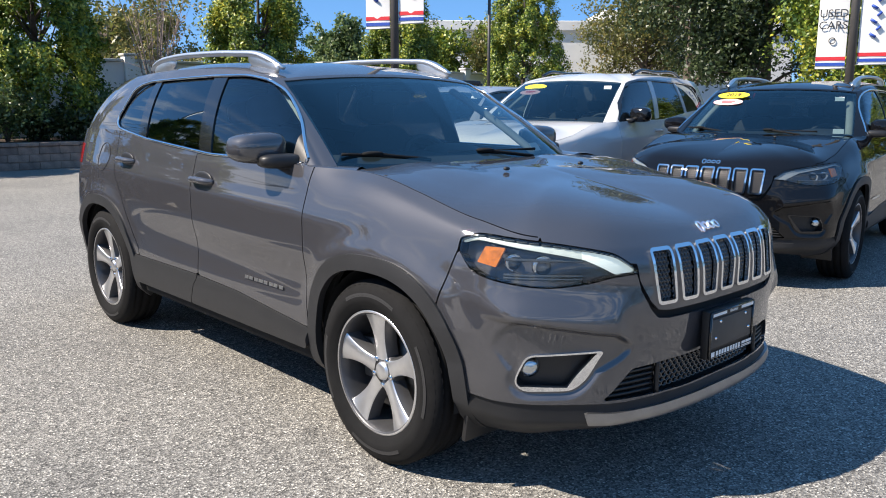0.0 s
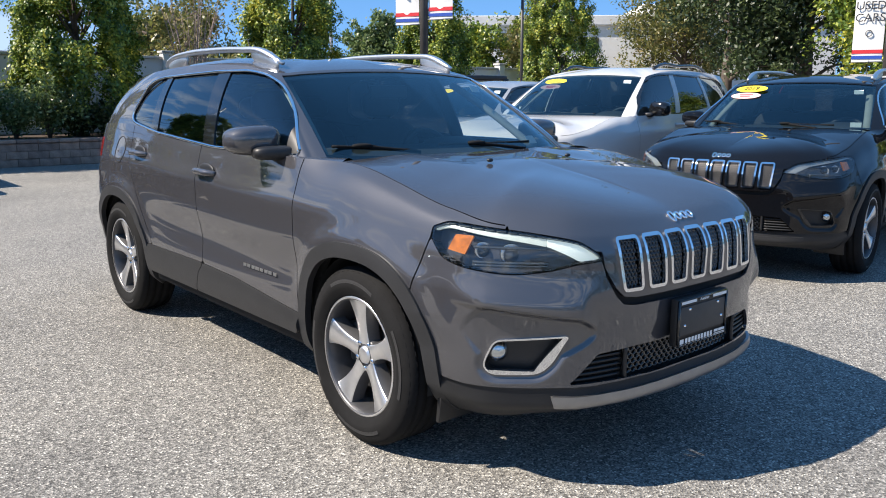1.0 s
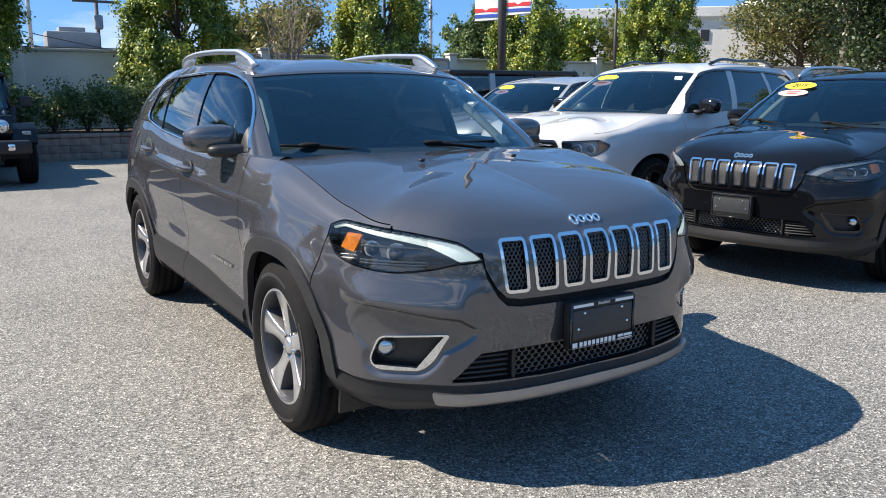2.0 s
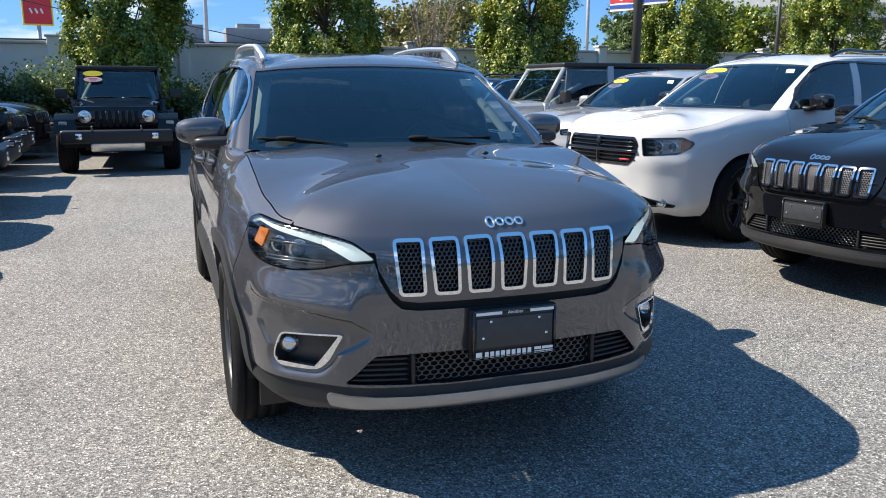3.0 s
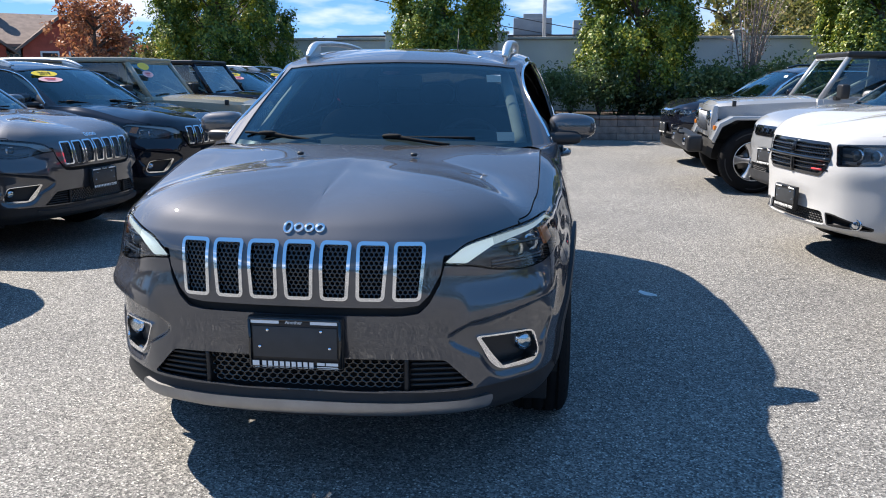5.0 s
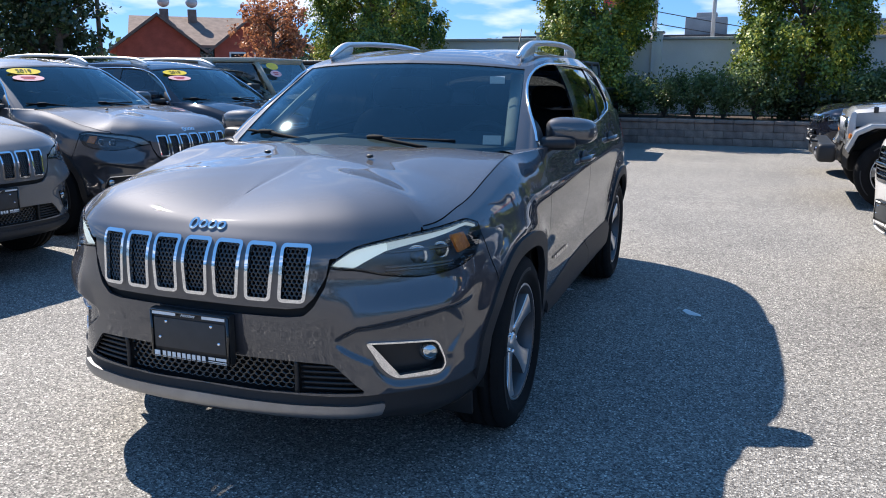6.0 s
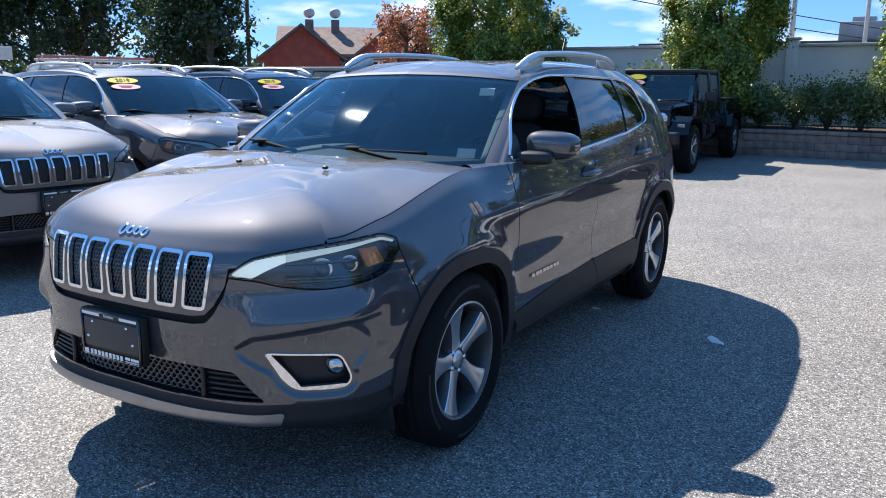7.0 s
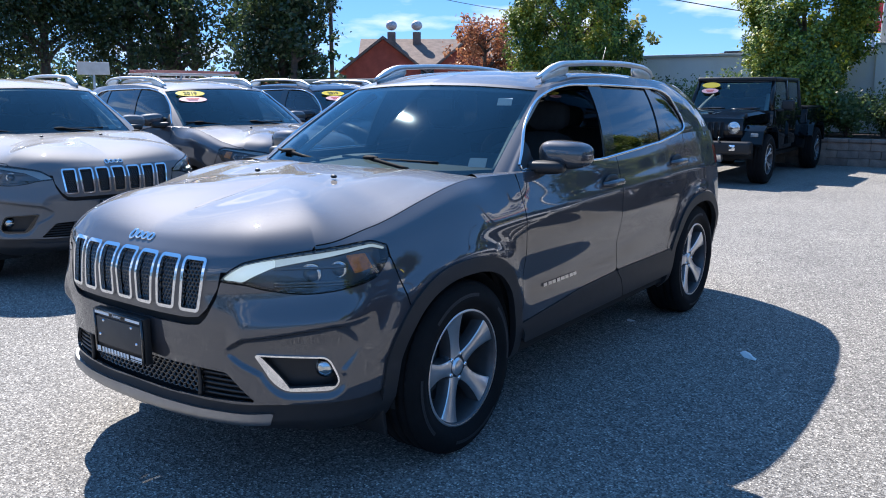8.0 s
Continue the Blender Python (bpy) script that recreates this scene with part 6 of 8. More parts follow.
    rz = zk(pchip([-3.4, -3.17, -2.6, -2.1, -1.6, -1.25, -0.97], [1.525, 1.54, 1.58, 1.597, 1.594, 1.57, 1.517], rx0))
    rx = xm(rx0)
    spine = np.stack([rx, 0 * rx, rz], -1)
    inward = spine - pt
    inward[:, 2] = 0
    inward /= np.linalg.norm(inward, axis=1)[:, None] + 1e-9
    inward[:, 2] = np.interp(np.linspace(0, 13, len(pt)), [0, 3, 5, 9, 11, 13], [0.22, 0.25, 0.32, 0.32, 0.2, 0.15])
    skin("roof", grid_sheet(strips(pt, pt - inward, spine, 0.8, 20, np.gradient(rz, rx)), np.repeat(t[:, None], 20, 1), np.repeat(np.linspace(0, 1, 20)[None, :], len(pt), 0)), col, car, 0, True)
    qs = np.linspace(s_cowl - 0.01, a(float(xm(-0.60)), 0.906 * yk), 20)
    up = sh.place(qs, sh.levels(qs)[0][:, -1])
    tt = np.linspace(0, 1, 20)
    inn = np.stack([xm(-0.36 - 0.26 * tt), (0.64 + 0.14 * tt) * yk, zk(1.085 - 0.02 * tt)], -1)
    mg = np.linspace(0, 1, 8)[None, :, None]
    skins("scuttle_corner", grid_sheet(up[:, None] * (1 - mg) + inn[:, None] * mg, np.repeat(qs[:, None], 8, 1), np.repeat(np.linspace(0, 1, 8)[None, :], 20, 0)), col, car, 0)
    part("scuttle", box_bm((0.24, 1.36 * yk, 0.03), (float(xm(-0.36)), 0, float(zk(1.075))), 0.01), PLASTIC, car)
    for sgn in (-1, 1):
        mx, mz = float(xm(-0.80)), float(zk(1.178))
        mv, mf = spoon((0.155, 0.22, 0.16), (mx, sgn * (0.905 * yk + 0.03), mz), (0, 0, -6 * sgn), 3.2, 28)
        m_ = mesh_object("door_mirror", mv, mf, GLOSS_BLACK if face.get("black_mirror") else col, car)
        mesh_object("mirror_arm", *spoon((0.10, 0.12, 0.05), (mx + 0.1, sgn * 0.855 * yk, mz - 0.06), (0, 0, 10 * sgn), 3, 18), PLASTIC, m_)
        for hx, hz, par in ((-1.36, 1.0, door_f), (-2.3, 1.03, door_r)):
            hx, hz = float(xm(hx)), float(zk(hz))
            yb = sh.place(a(hx, 0.908 * yk), hz)[1]
            hv, hf = tube(spline([(hx + 0.105, sgn * (yb - 0.004), hz), (hx + 0.06, sgn * (yb + 0.03), hz), (hx - 0.06, sgn * (yb + 0.03), hz), (hx - 0.105, sgn * (yb - 0.004), hz)], 12), 0.016, 8)
            mesh_object("door_handle", hv, hf, col, par[0 if sgn > 0 else 1])
        if rails:
            rp = spline([(float(xm(q[0])), sgn * q[1] * yk, float(zk(q[2])) + 0.005) for q in ((-1.35, .565, 1.56), (-1.5, .57, 1.60), (-1.9, .575, 1.615), (-2.5, .565, 1.60), (-2.75, .555, 1.55))], 24)
            mesh_object("roof_rail", *tube(rp, 0.018, 8), GLOSS_BLACK, car)
    for y0, y1 in ((-0.66, -0.2), (-0.1, 0.44)):
        wp = spline([(float(xm(-0.45 if y0 < -0.5 else -0.40)), y0 * yk, float(zk(1.148))), (float(xm(-0.385)), (y0 + y1) / 2 * yk, float(zk(1.135))), (float(xm(-0.38)), y1 * yk, float(zk(1.132)))], 12)
        mesh_object("wiper", *tube(wp, 0.009, 6), PLASTIC, car)
    seats_and_dash(car, float(xm(-0.52)), float(zk(1.12)), 0.74 * yk, float(xm(-1.35)), float(zk(0.52)))
    for o in [c for c in car.children if c.name.startswith("cabin_floor")]:
        o.location.z = 0.1
    plate(car, (face["plate"][0], 0, face["plate"][1]), frame_words=False)
    if stickers:
        sticker_pair(car, (float(xm(-0.825)), -0.37 * yk, float(zk(1.405)) + 0.01), (-57, 0, 80), False)
    o = part("windscreen_label", box_bm((0.08, 0.002, 0.05)), LABEL_WHITE, sc)
    o.matrix_basis = pose(float(xm(-0.885)) + 0.015, 0.515 * yk, float(zk(1.418)) + 0.012, -38, 0, 104)
    for x0 in (0.0, rear):
        for sgn in (-1, 1):
            wheel(car, (x0, sgn * 0.79 * yk, radius), sgn, radius, 0.245, radius * 0.70, wheels, spin=20)
    car.matrix_world = at
    return car


suv("white", "white large car with black wheels and black cross grille", pose(-3.40, 3.66, 0, 0, 0, -79), (1.03, 1.123, 1.10), 1.035, (0, 0.38, 1.01, 1.20, 1.74),
    {"grille": (0.46, 0.71, 0.95, "cross"), "lamp": (0.49, 0.98, 0.79, 0.965), "lower": (0.40, 0.345, 0.445), "fog": (0.70, 0.385), "pocket": [(0.43, 0.445), (0.52, 0.44), (0.84, 0.37), (0.82, 0.345), (0.46, 0.345)], "plate": (0.985, 0.505), "black_mirror": True, "clad": 0.27, "clad_mat": PAINT["white"], "c_paint": True, "c_width": 0.04},
    "black", 0.385, nose=0.8)
suv("silver", "silver grey car with dark slotted grille and sticker", pose(-5.72, 4.03, 0, 0, 0, -77), (0.99, 1.0, 0.98), 1.0, (0, 0.36, 0.955, 1.14, 1.62),
    {"grille": (0.40, 0.81, 0.905, "slots"), "lamp": (0.44, 0.84, 0.83, 0.915), "lower": (0.50, 0.39, 0.50), "fog": (0.70, 0.55), "plate": (0.94, 0.60), "dark_slots": True, "clad": 0.42, "clad_mat": CLAD}, "ten", 0.365, rails=False)
suv("navy", "blue-black compact car with chrome slotted grille by the planter", pose(-10.65, 3.65, 0, 0, 0, -82), (0.96, 0.975, 0.95), 1.0, (0, 0.36, 0.945, 1.12, 1.60),
    {"grille": (0.40, 0.80, 0.90, "slots"), "lamp": (0.44, 0.84, 0.82, 0.905), "lower": (0.48, 0.39, 0.50), "fog": (0.68, 0.56), "plate": (0.92, 0.60), "clad": 0.42, "trim": CHROME}, "ten", 0.36, stickers=False)


# ---------------------------------------------------------------- square-built off-road cars
def offroader(colour, label, at, wb=3.0, bed=False, top=None, stickers=True, tow_bumper=False, squat=0.84):
    car = thing("off_road_car" if not bed else "pickup_truck", label, "off-road car" if not bed else "pickup", ROW)
    col = PAINT[colour]
    topm = top or PLASTIC
    R = 0.40
    rear_x = -wb
    tub_end = -3.45 if not bed else -3.05
    # lower tub between the axles, with the rear arch cut by its own outline
    def slab(points, y0, y1, name, mat, parent=car, bevel=0.02):
        """A side outline (x, z) drawn out between two values of y."""
        bm = bmesh.new()
        vs = [bm.verts.new((x_, y0, z_)) for x_, z_ in points]
        f = bm.faces.new(vs)
        ext = bmesh.ops.extrude_face_region(bm, geom=[f])
        for v in ext["geom"]:
            if isinstance(v, bmesh.types.BMVert):
                v.co.y = y1
        bmesh.ops.recalc_face_normals(bm, faces=bm.faces[:])
        if bevel:
            bmesh.ops.bevel(bm, geom=bm.edges[:], offset=bevel, segments=2, profile=0.6, affect="EDGES", clamp_overlap=True)
        return part(name, bm, mat, parent, smooth=35)

    ra = R + 0.09
    archpts = [(rear_x + ra * math.cos(q), R + ra * math.sin(q)) for q in np.linspace(radians(170), radians(10), 12)]
    side = [(-0.72, 0.48), (-0.72, 1.16), (tub_end, 1.16), (tub_end, 0.62)]
    if tub_end < rear_x:
        side += [p for p in archpts if p[1] > 0.5 and p[0] > tub_end + 0.03]
        side += [(rear_x + ra, 0.48)]
    else:
        side += [(tub_end, 0.48)]
    slab(side, -0.76, 0.76, "tub", col)
    # doors stand a little proud, with hinges
    door_edges = [(-0.80, -1.72), (-1.76, -2.55)]
    for sgn in (-1, 1):
        for x0, x1 in door_edges:
            d = slab([(x0, 0.56), (x0 + 0.02, 1.15), (x1, 1.15), (x1 + (0.18 if x1 < -2 and not bed else 0), 0.56)], sgn * 0.755, sgn * 0.778, "door", col, bevel=0.008)
            part("door_handle", box_bm((0.16, 0.03, 0.035), (x1 + 0.16, sgn * 0.792, 1.03), 0.01), PLASTIC, d, smooth=40)
            for hz in (0.68, 1.05):
                part("hinge", box_bm((0.09, 0.022, 0.05), (x0 + 0.03, sgn * 0.785, hz), 0.008), col, d, smooth=40)
    # bonnet, wider at the back
    bm = bmesh.new()
    rings = []
    for x_, w_, z_, crown in ((0.46, 0.50, 1.045, 0.02), (0.40, 0.52, 1.085, 0.03), (0.0, 0.58, 1.12, 0.035), (-0.40, 0.65, 1.145, 0.035), (-0.74, 0.71, 1.16, 0.03)):
        ring = [bm.verts.new((x_, w_ * k, z_ - 0.19 if abs(k) == 1.0001 else z_ + crown * (1 - k * k) - (0.035 if abs(k) == 1 else 0))) for k in (-1.0001, -1, -0.93, -0.6, -0.3, 0, 0.3, 0.6, 0.93, 1, 1.0001)]
        rings.append(ring)
    for r0, r1 in zip(rings, rings[1:]):
        for i in range(len(r0) - 1):
            bm.faces.new((r0[i], r0[i + 1], r1[i + 1], r1[i]))
    bm.faces.new(list(reversed(rings[0])))
    bmesh.ops.recalc_face_normals(bm, faces=bm.faces[:])
    bon = part("bonnet", bm, col, car, smooth=30)
    for sgn in (-1, 1):
        part("bonnet_catch", box_bm((0.05, 0.04, 0.07), (0.22, sgn * 0.575, 1.09), 0.01), PLASTIC, bon, smooth=40)
    slab([(0.44, 0.62), (0.44, 0.98), (-0.74, 1.06), (-0.74, 0.62)], -0.48, 0.48, "engine_bay", SHADOW_BLACK)
    # flat upright grille with seven tall slots and round lamps
    g = slab([(0.475, 0.66), (0.50, 0.86), (0.475, 1.06), (0.42, 1.07), (0.40, 0.66)], -0.62, 0.62, "grille", col, bevel=0.018)
    for k in range(-3, 4):
        part("grille_slot", box_bm((0.05, 0.062, 0.26), (0.478, k * 0.098, 0.865), 0.018, turn=(0, 0, 0)), SHADOW_BLACK, g, smooth=40)
        hv = merged(tube([(0.506, k * 0.098 - 0.033, 0.75), (0.506, k * 0.098 - 0.033, 0.98)], 0.006, 6), tube([(0.506, k * 0.098 + 0.033, 0.75), (0.506, k * 0.098 + 0.033, 0.98)], 0.006, 6))
        mesh_object("slot_frame", *hv, col if colour != "black" else GLOSS_BLACK, g)
    for sgn in (-1, 1):
        lv, lf = lathe([(0.0, 0.03), (0.05, 0.026), (0.085, 0.008), (0.095, 0.012), (0.102, 0.0), (0.102, -0.05)], 32, "x")
        o = mesh_object("headlamp", lv, lf, REFLECTOR, g)
        o.matrix_basis = pose(0.488, sgn * 0.475, 0.905)
        lv, lf = lathe([(0.0, 0.045), (0.05, 0.04), (0.088, 0.015)], 24, "x")
        mesh_object("lamp_lens", lv, lf, LENS, o)
        part("indicator", box_bm((0.03, 0.12, 0.055), (0.475, sgn * 0.80, 0.80), 0.012), GUIDE_OFF if colour == "black" else AMBER, car, smooth=40)
    # flat wing flares over each wheel
    for x0 in (0.0, rear_x):
        for sgn in (-1, 1):
            pts = [(x0 + 0.52, 0.66), (x0 + 0.44, 0.86), (x0 + 0.28, 0.945), (x0 - 0.30, 0.95), (x0 - 0.44, 0.86), (x0 - 0.56, 0.58)]
            inner_ = [(q[0] * 1.0 + (0.035 if q[0] < x0 else -0.035), q[1] - 0.045) for q in pts]
            slab(pts + inner_[::-1], sgn * 0.60, sgn * 0.935, "wheel_flare", col if colour in ("black", "silver") else PLASTIC, bevel=0.012)
            th = np.linspace(0, math.pi, 14)
            v = [(x0 + 0.5 * math.cos(q), sgn * yy, 0.42 + 0.48 * math.sin(q)) for yy in (0.35, 0.80) for q in th]
            mesh_object("arch_liner", v, [(i, i + 1, 15 + i, 14 + i) for i in range(13)], SHADOW_BLACK, car)
    # bumpers
    bmp = part("front_bumper", box_bm((0.20, 1.66, 0.21), (0.70, 0, 0.60), 0.05, 3), PLASTIC, car, smooth=40)
    for sgn in (-1, 1):
        part("fog_lamp", joined(box_bm((0.04, 0.10, 0.10), (0.80, sgn * 0.56, 0.61), 0.02)), REFLECTOR, bmp, smooth=40)
        mesh_object("tow_hook", *tube(spline([(0.78, sgn * 0.36, 0.70), (0.86, sgn * 0.36, 0.715), (0.86, sgn * 0.36, 0.76), (0.80, sgn * 0.36, 0.765)], 10), 0.014, 6), PLASTIC if not tow_bumper else STEEL, bmp)
    if tow_bumper:
        part("skid_plate", box_bm((0.10, 0.80, 0.14), (0.74, 0, 0.45), 0.03, turn=(0, 25, 0)), SATIN, bmp, smooth=40)
    part("chassis", box_bm((wb + 0.9, 1.0, 0.25), (-wb / 2, 0, 0.50), 0.04), SHADOW_BLACK, car)
    # screen, pillars, roof
    lean = 0.30
    for sgn in (-1, 1):
        mesh_object("screen_pillar", *tube([(-0.76, sgn * 0.70, 1.15), (-0.76 - lean, sgn * 0.64, 1.74)], 0.038, 8), col, car)
    mesh_object("screen_header", *tube([(-0.77 - lean, -0.66, 1.745), (-0.77 - lean, 0.66, 1.745)], 0.036, 8), col, car)
    gl = mesh_object("windscreen", [(-0.75, -0.68, 1.16), (-0.75, 0.68, 1.16), (-0.75 - lean, 0.62, 1.73), (-0.75 - lean, -0.62, 1.73)], [(0, 1, 2, 3)], GLASS, car, smooth=False)
    roof_end = -3.42 if not bed else -2.68
    rbm = box_bm((abs(roof_end) - 1.02, 1.36, 0.09), ((roof_end - 1.04) / 2, 0, 1.79), 0.035, 3)
    part("roof", rbm, topm, car, smooth=40)
    posts = [-1.78, -2.62] + ([] if bed else [-3.40])
    for sgn in (-1, 1):
        for px_ in posts:
            part("roof_post", box_bm((0.10, 0.05, 0.66), (px_, sgn * 0.70, 1.45), 0.015, turn=(7 * sgn, 0, 0)), topm if px_ < -2 else col, car, smooth=40)
        spans = [(-0.86, -1.73, -1.12), (-1.83, -2.57, -1.83)] + ([] if bed else [(-2.67, -3.36, -2.67)])
        for i, (x0, x1, xt) in enumerate(spans):
            mesh_object("side_window", [(x0, sgn * 0.735, 1.18), (x1, sgn * 0.735, 1.18), (x1, sgn * 0.672, 1.73), (xt, sgn * 0.672, 1.73)], [(0, 1, 2, 3)], PRIVACY if i else SIDE_GLASS, car, smooth=False)
        part("window_rail", box_bm((abs(spans[-1][1]) - 0.84, 0.04, 0.05), ((spans[-1][1] - 0.84) / 2, sgn * 0.745, 1.17), 0.012), col, car, smooth=40)
        m_ = part("door_mirror", box_bm((0.10, 0.20, 0.20), (-0.95, sgn * 0.93, 1.27), 0.03, 3), PLASTIC, car, smooth=40)
        part("mirror_arm", box_bm((0.06, 0.14, 0.05), (-0.92, sgn * 0.80, 1.17), 0.012), PLASTIC, m_, smooth=40)
        mesh_object("wiper", *tube(spline([(-0.74, sgn * 0.3 - 0.25, 1.185), (-0.76, sgn * 0.3, 1.20), (-0.765, sgn * 0.3 + 0.22, 1.205)], 8), 0.009, 6), PLASTIC, car)
    if bed:
        for sgn in (-1, 1):
            slab([(-3.08, 0.62), (-3.08, 1.16), (-4.55, 1.16), (-4.55, 0.70), (rear_x - ra, 0.60)] + [p for p in archpts if p[1] > 0.62] + [(rear_x + ra, 0.60)], sgn * 0.70, sgn * 0.78, "bed_side", col, bevel=0.012)
        part("bed_floor", box_bm((1.5, 1.4, 0.06), (-3.82, 0, 0.84)), PLASTIC, car)
        part("tailgate", box_bm((0.06, 1.45, 0.48), (-4.56, 0, 0.92), 0.02), col, car, smooth=40)
        part("bed_rail_cover", box_bm((1.45, 1.52, 0.05), (-3.82, 0, 1.19), 0.02), PLASTIC, car, smooth=40)
        mesh_object("back_window", [(-2.70, -0.6, 1.22), (-2.70, 0.6, 1.22), (-2.66, 0.6, 1.72), (-2.66, -0.6, 1.72)], [(0, 1, 2, 3)], PRIVACY, car, smooth=False)
    else:
        v, f = lathe([(0.20, -0.11), (0.38, -0.12), (0.40, -0.06), (0.40, 0.06), (0.38, 0.12), (0.2, 0.11)], 36, "x")
        o = mesh_object("spare_tyre", v, f, RUBBER, car)
        o.matrix_basis = pose(tub_end - 0.16, 0, 1.0)
    seats_and_dash(car, -0.80, 1.16, 0.66, -1.55, 0.70)
    if stickers:
        sticker_pair(car, (-0.925, -0.40, 1.61), (-30, 0, 90), False)
    for x0 in (0.0, rear_x):
        for sgn in (-1, 1):
            wheel(car, (x0, sgn * 0.80, R), sgn, R, 0.255, 0.25, "five" if colour != "black" else "ten", spin=15)
    # lower the cabin above the belt line
    for o in car.children_recursive:
        if o.type == "MESH":
            if o.matrix_basis.translation.z > 1.16:
                o.matrix_basis.translation.z = 1.16 + (o.matrix_basis.translation.z - 1.16) * squat
            else:
                for v in o.data.vertices:
                    if v.co.z > 1.16:
                        v.co.z = 1.16 + (v.co.z - 1.16) * squat
    car.matrix_world = at
    return car


offroader("silver", "silver four-door off-road car with black hard top", pose(-7.85, 3.38, 0, 0, 0, -92), stickers=False)
offroader("sand", "khaki four-door off-road car with stickers", pose(-7.35, -3.58, 0, 0, 0, 92), top=PAINT["sand"], squat=0.75)
offroader("navy", "blue-black four-door off-road car", pose(-9.75, -3.75, 0, 0, 0, 90), stickers=False, squat=0.76)
offroader("black", "black pickup truck with square nose and stickers", pose(-11.1, -1.75, 0, 0, 0, 0), wb=3.45, bed=True, tow_bumper=True)
# ---------------------------------------------------------------- planter, walls, buildings
BLOCK = speckled("tan split-face block", (0.27, 0.21, 0.175), 0.9, 0.3, 6, 60, 0.004)
MORTAR = speckled("planter core", (0.14, 0.12, 0.105), 0.95, 0.2, 10, 90, 0.002)
SOIL = speckled("mulch", (0.055, 0.038, 0.028), 0.95, 0.4, 14, 80, 0.02)
RENDER_WHITE = speckled("off-white wall paint", (0.76, 0.75, 0.72), 0.8, 0.08, 0.8, 40, 0.001)
CAP = speckled("pale coping", (0.5, 0.49, 0.46), 0.8, 0.12, 3, 60, 0.001)
ROOF_GREY = speckled("grey sheet roof", (0.3, 0.31, 0.32), 0.6, 0.12, 2, 40)
BRICK_RED = speckled("red painted wall", (0.44, 0.10, 0.062), 0.85, 0.2, 2, 30, 0.003)
SHINGLE = speckled("brown shingles", (0.20, 0.15, 0.125), 0.9, 0.25, 3, 30, 0.006)
POLE_DARK = speckled("dark bronze pole", (0.045, 0.042, 0.04), 0.5, 0.12, 6, 90)
POLE_PALE = speckled("galvanised pole", (0.5, 0.5, 0.5), 0.5, 0.1, 6, 90, 0, 0.4)
WOOD_POLE = speckled("weathered pole wood", (0.13, 0.10, 0.08), 0.9, 0.25, 5, 60, 0.003)
BANNER = speckled("white banner cloth", (0.78, 0.78, 0.76), 0.75, 0.05, 4, 60, 0.001)
WINDOW_DARK = material("dark window pane", (0.02, 0.025, 0.03), 0.08)
for m_ in (BLOCK,):
    inf = m_.node_tree.nodes.new("ShaderNodeObjectInfo")
    src = shader(m_).inputs["Base Color"].links[0].from_socket
    wire(m_, mixed(m_, src, ramp(m_, inf.outputs["Random"], [(0.0, (0.72, 0.70, 0.70)), (0.5, (1.0, 0.98, 0.96)), (1.0, (1.2, 1.15, 1.08))]), 1.0, "MULTIPLY"), shader(m_).inputs["Base Color"])

planter = part("wall_planter", box_bm((1.0, 34.0, 0.50), (-15.98, 5.0, 0.25)), MORTAR, None)
tagged(planter, "low tan block retaining wall along the planter", "wall", kind="structure")
soil = part("planting_bed", box_bm((2.5, 34.0, 0.54), (-17.15, 5.0, 0.27)), SOIL, None)
tagged(soil, "dark mulch bed behind the low wall", "ground", kind="structure")

# white boundary wall in panels between posts
boundary = part("wall_boundary", box_bm((0.14, 60.0, 2.36), (-18.6, 20.5, 1.18)), RENDER_WHITE, None)
tagged(boundary, "off-white painted boundary wall with posts", "wall", kind="structure")
for k in range(21):
    part("wall_post", box_bm((0.28, 0.26, 2.52), (-18.55, -9.4 + 3.0 * k, 1.26), 0.02), RENDER_WHITE, boundary, smooth=40)
    part("wall_coping", box_bm((0.24, 2.72, 0.07), (-18.58, -7.9 + 3.0 * k, 2.40), 0.015), CAP, boundary, smooth=40)
    part("post_cap", box_bm((0.36, 0.34, 0.06), (-18.55, -9.4 + 3.0 * k, 2.55), 0.02), CAP, boundary, smooth=40)

# low building with roof plant behind the wall
shed = thing("building", "long low grey building behind the boundary wall", "building")
part("wall", box_bm((9, 26, 3.0), (-38, 4.5, 1.5), 0.03), RENDER_WHITE, shed)
part("roof", box_bm((9.4, 26.4, 0.22), (-38, 4.5, 3.1), 0.03), POLE_DARK, shed)
for yy, w_, h_ in ((0.1, 1.7, 0.75), (2.9, 2.0, 0.65), (6.4, 1.4, 0.6)):
    part("roof_unit", joined(box_bm((1.4, w_, h_), (-34.5, yy, 3.2 + h_ / 2), 0.04), box_bm((0.9, w_ * 0.5, 0.2), (-34.5, yy, 3.3 + h_), 0.03)), ROOF_GREY, shed, smooth=40)

office = thing("building", "white office building with a flat roof and dark lettering", "building")
office.matrix_world = pose(-27.0, 35.5, 0, 0, 0, -42)
part("wall", box_bm((9, 20, 5.2), (0, 0, 2.6), 0.04), RENDER_WHITE, office)
part("parapet", box_bm((9.3, 20.3, 0.5), (0, 0, 5.3), 0.04), RENDER_WHITE, office)
part("stair_tower", box_bm((5, 7, 6.4), (-0.5, 4, 3.2), 0.04), RENDER_WHITE, office)
for k in range(12):
    part("sign_bar", box_bm((0.05, 0.42, 0.55), (4.52, -9.19 + 0.62 * k, 4.175), 0.01), INK, office)
for k in range(5):
    part("window", box_bm((0.1, 1.6, 1.3), (4.5, -8 + 3.6 * k, 1.7), 0.02), WINDOW_DARK, office)

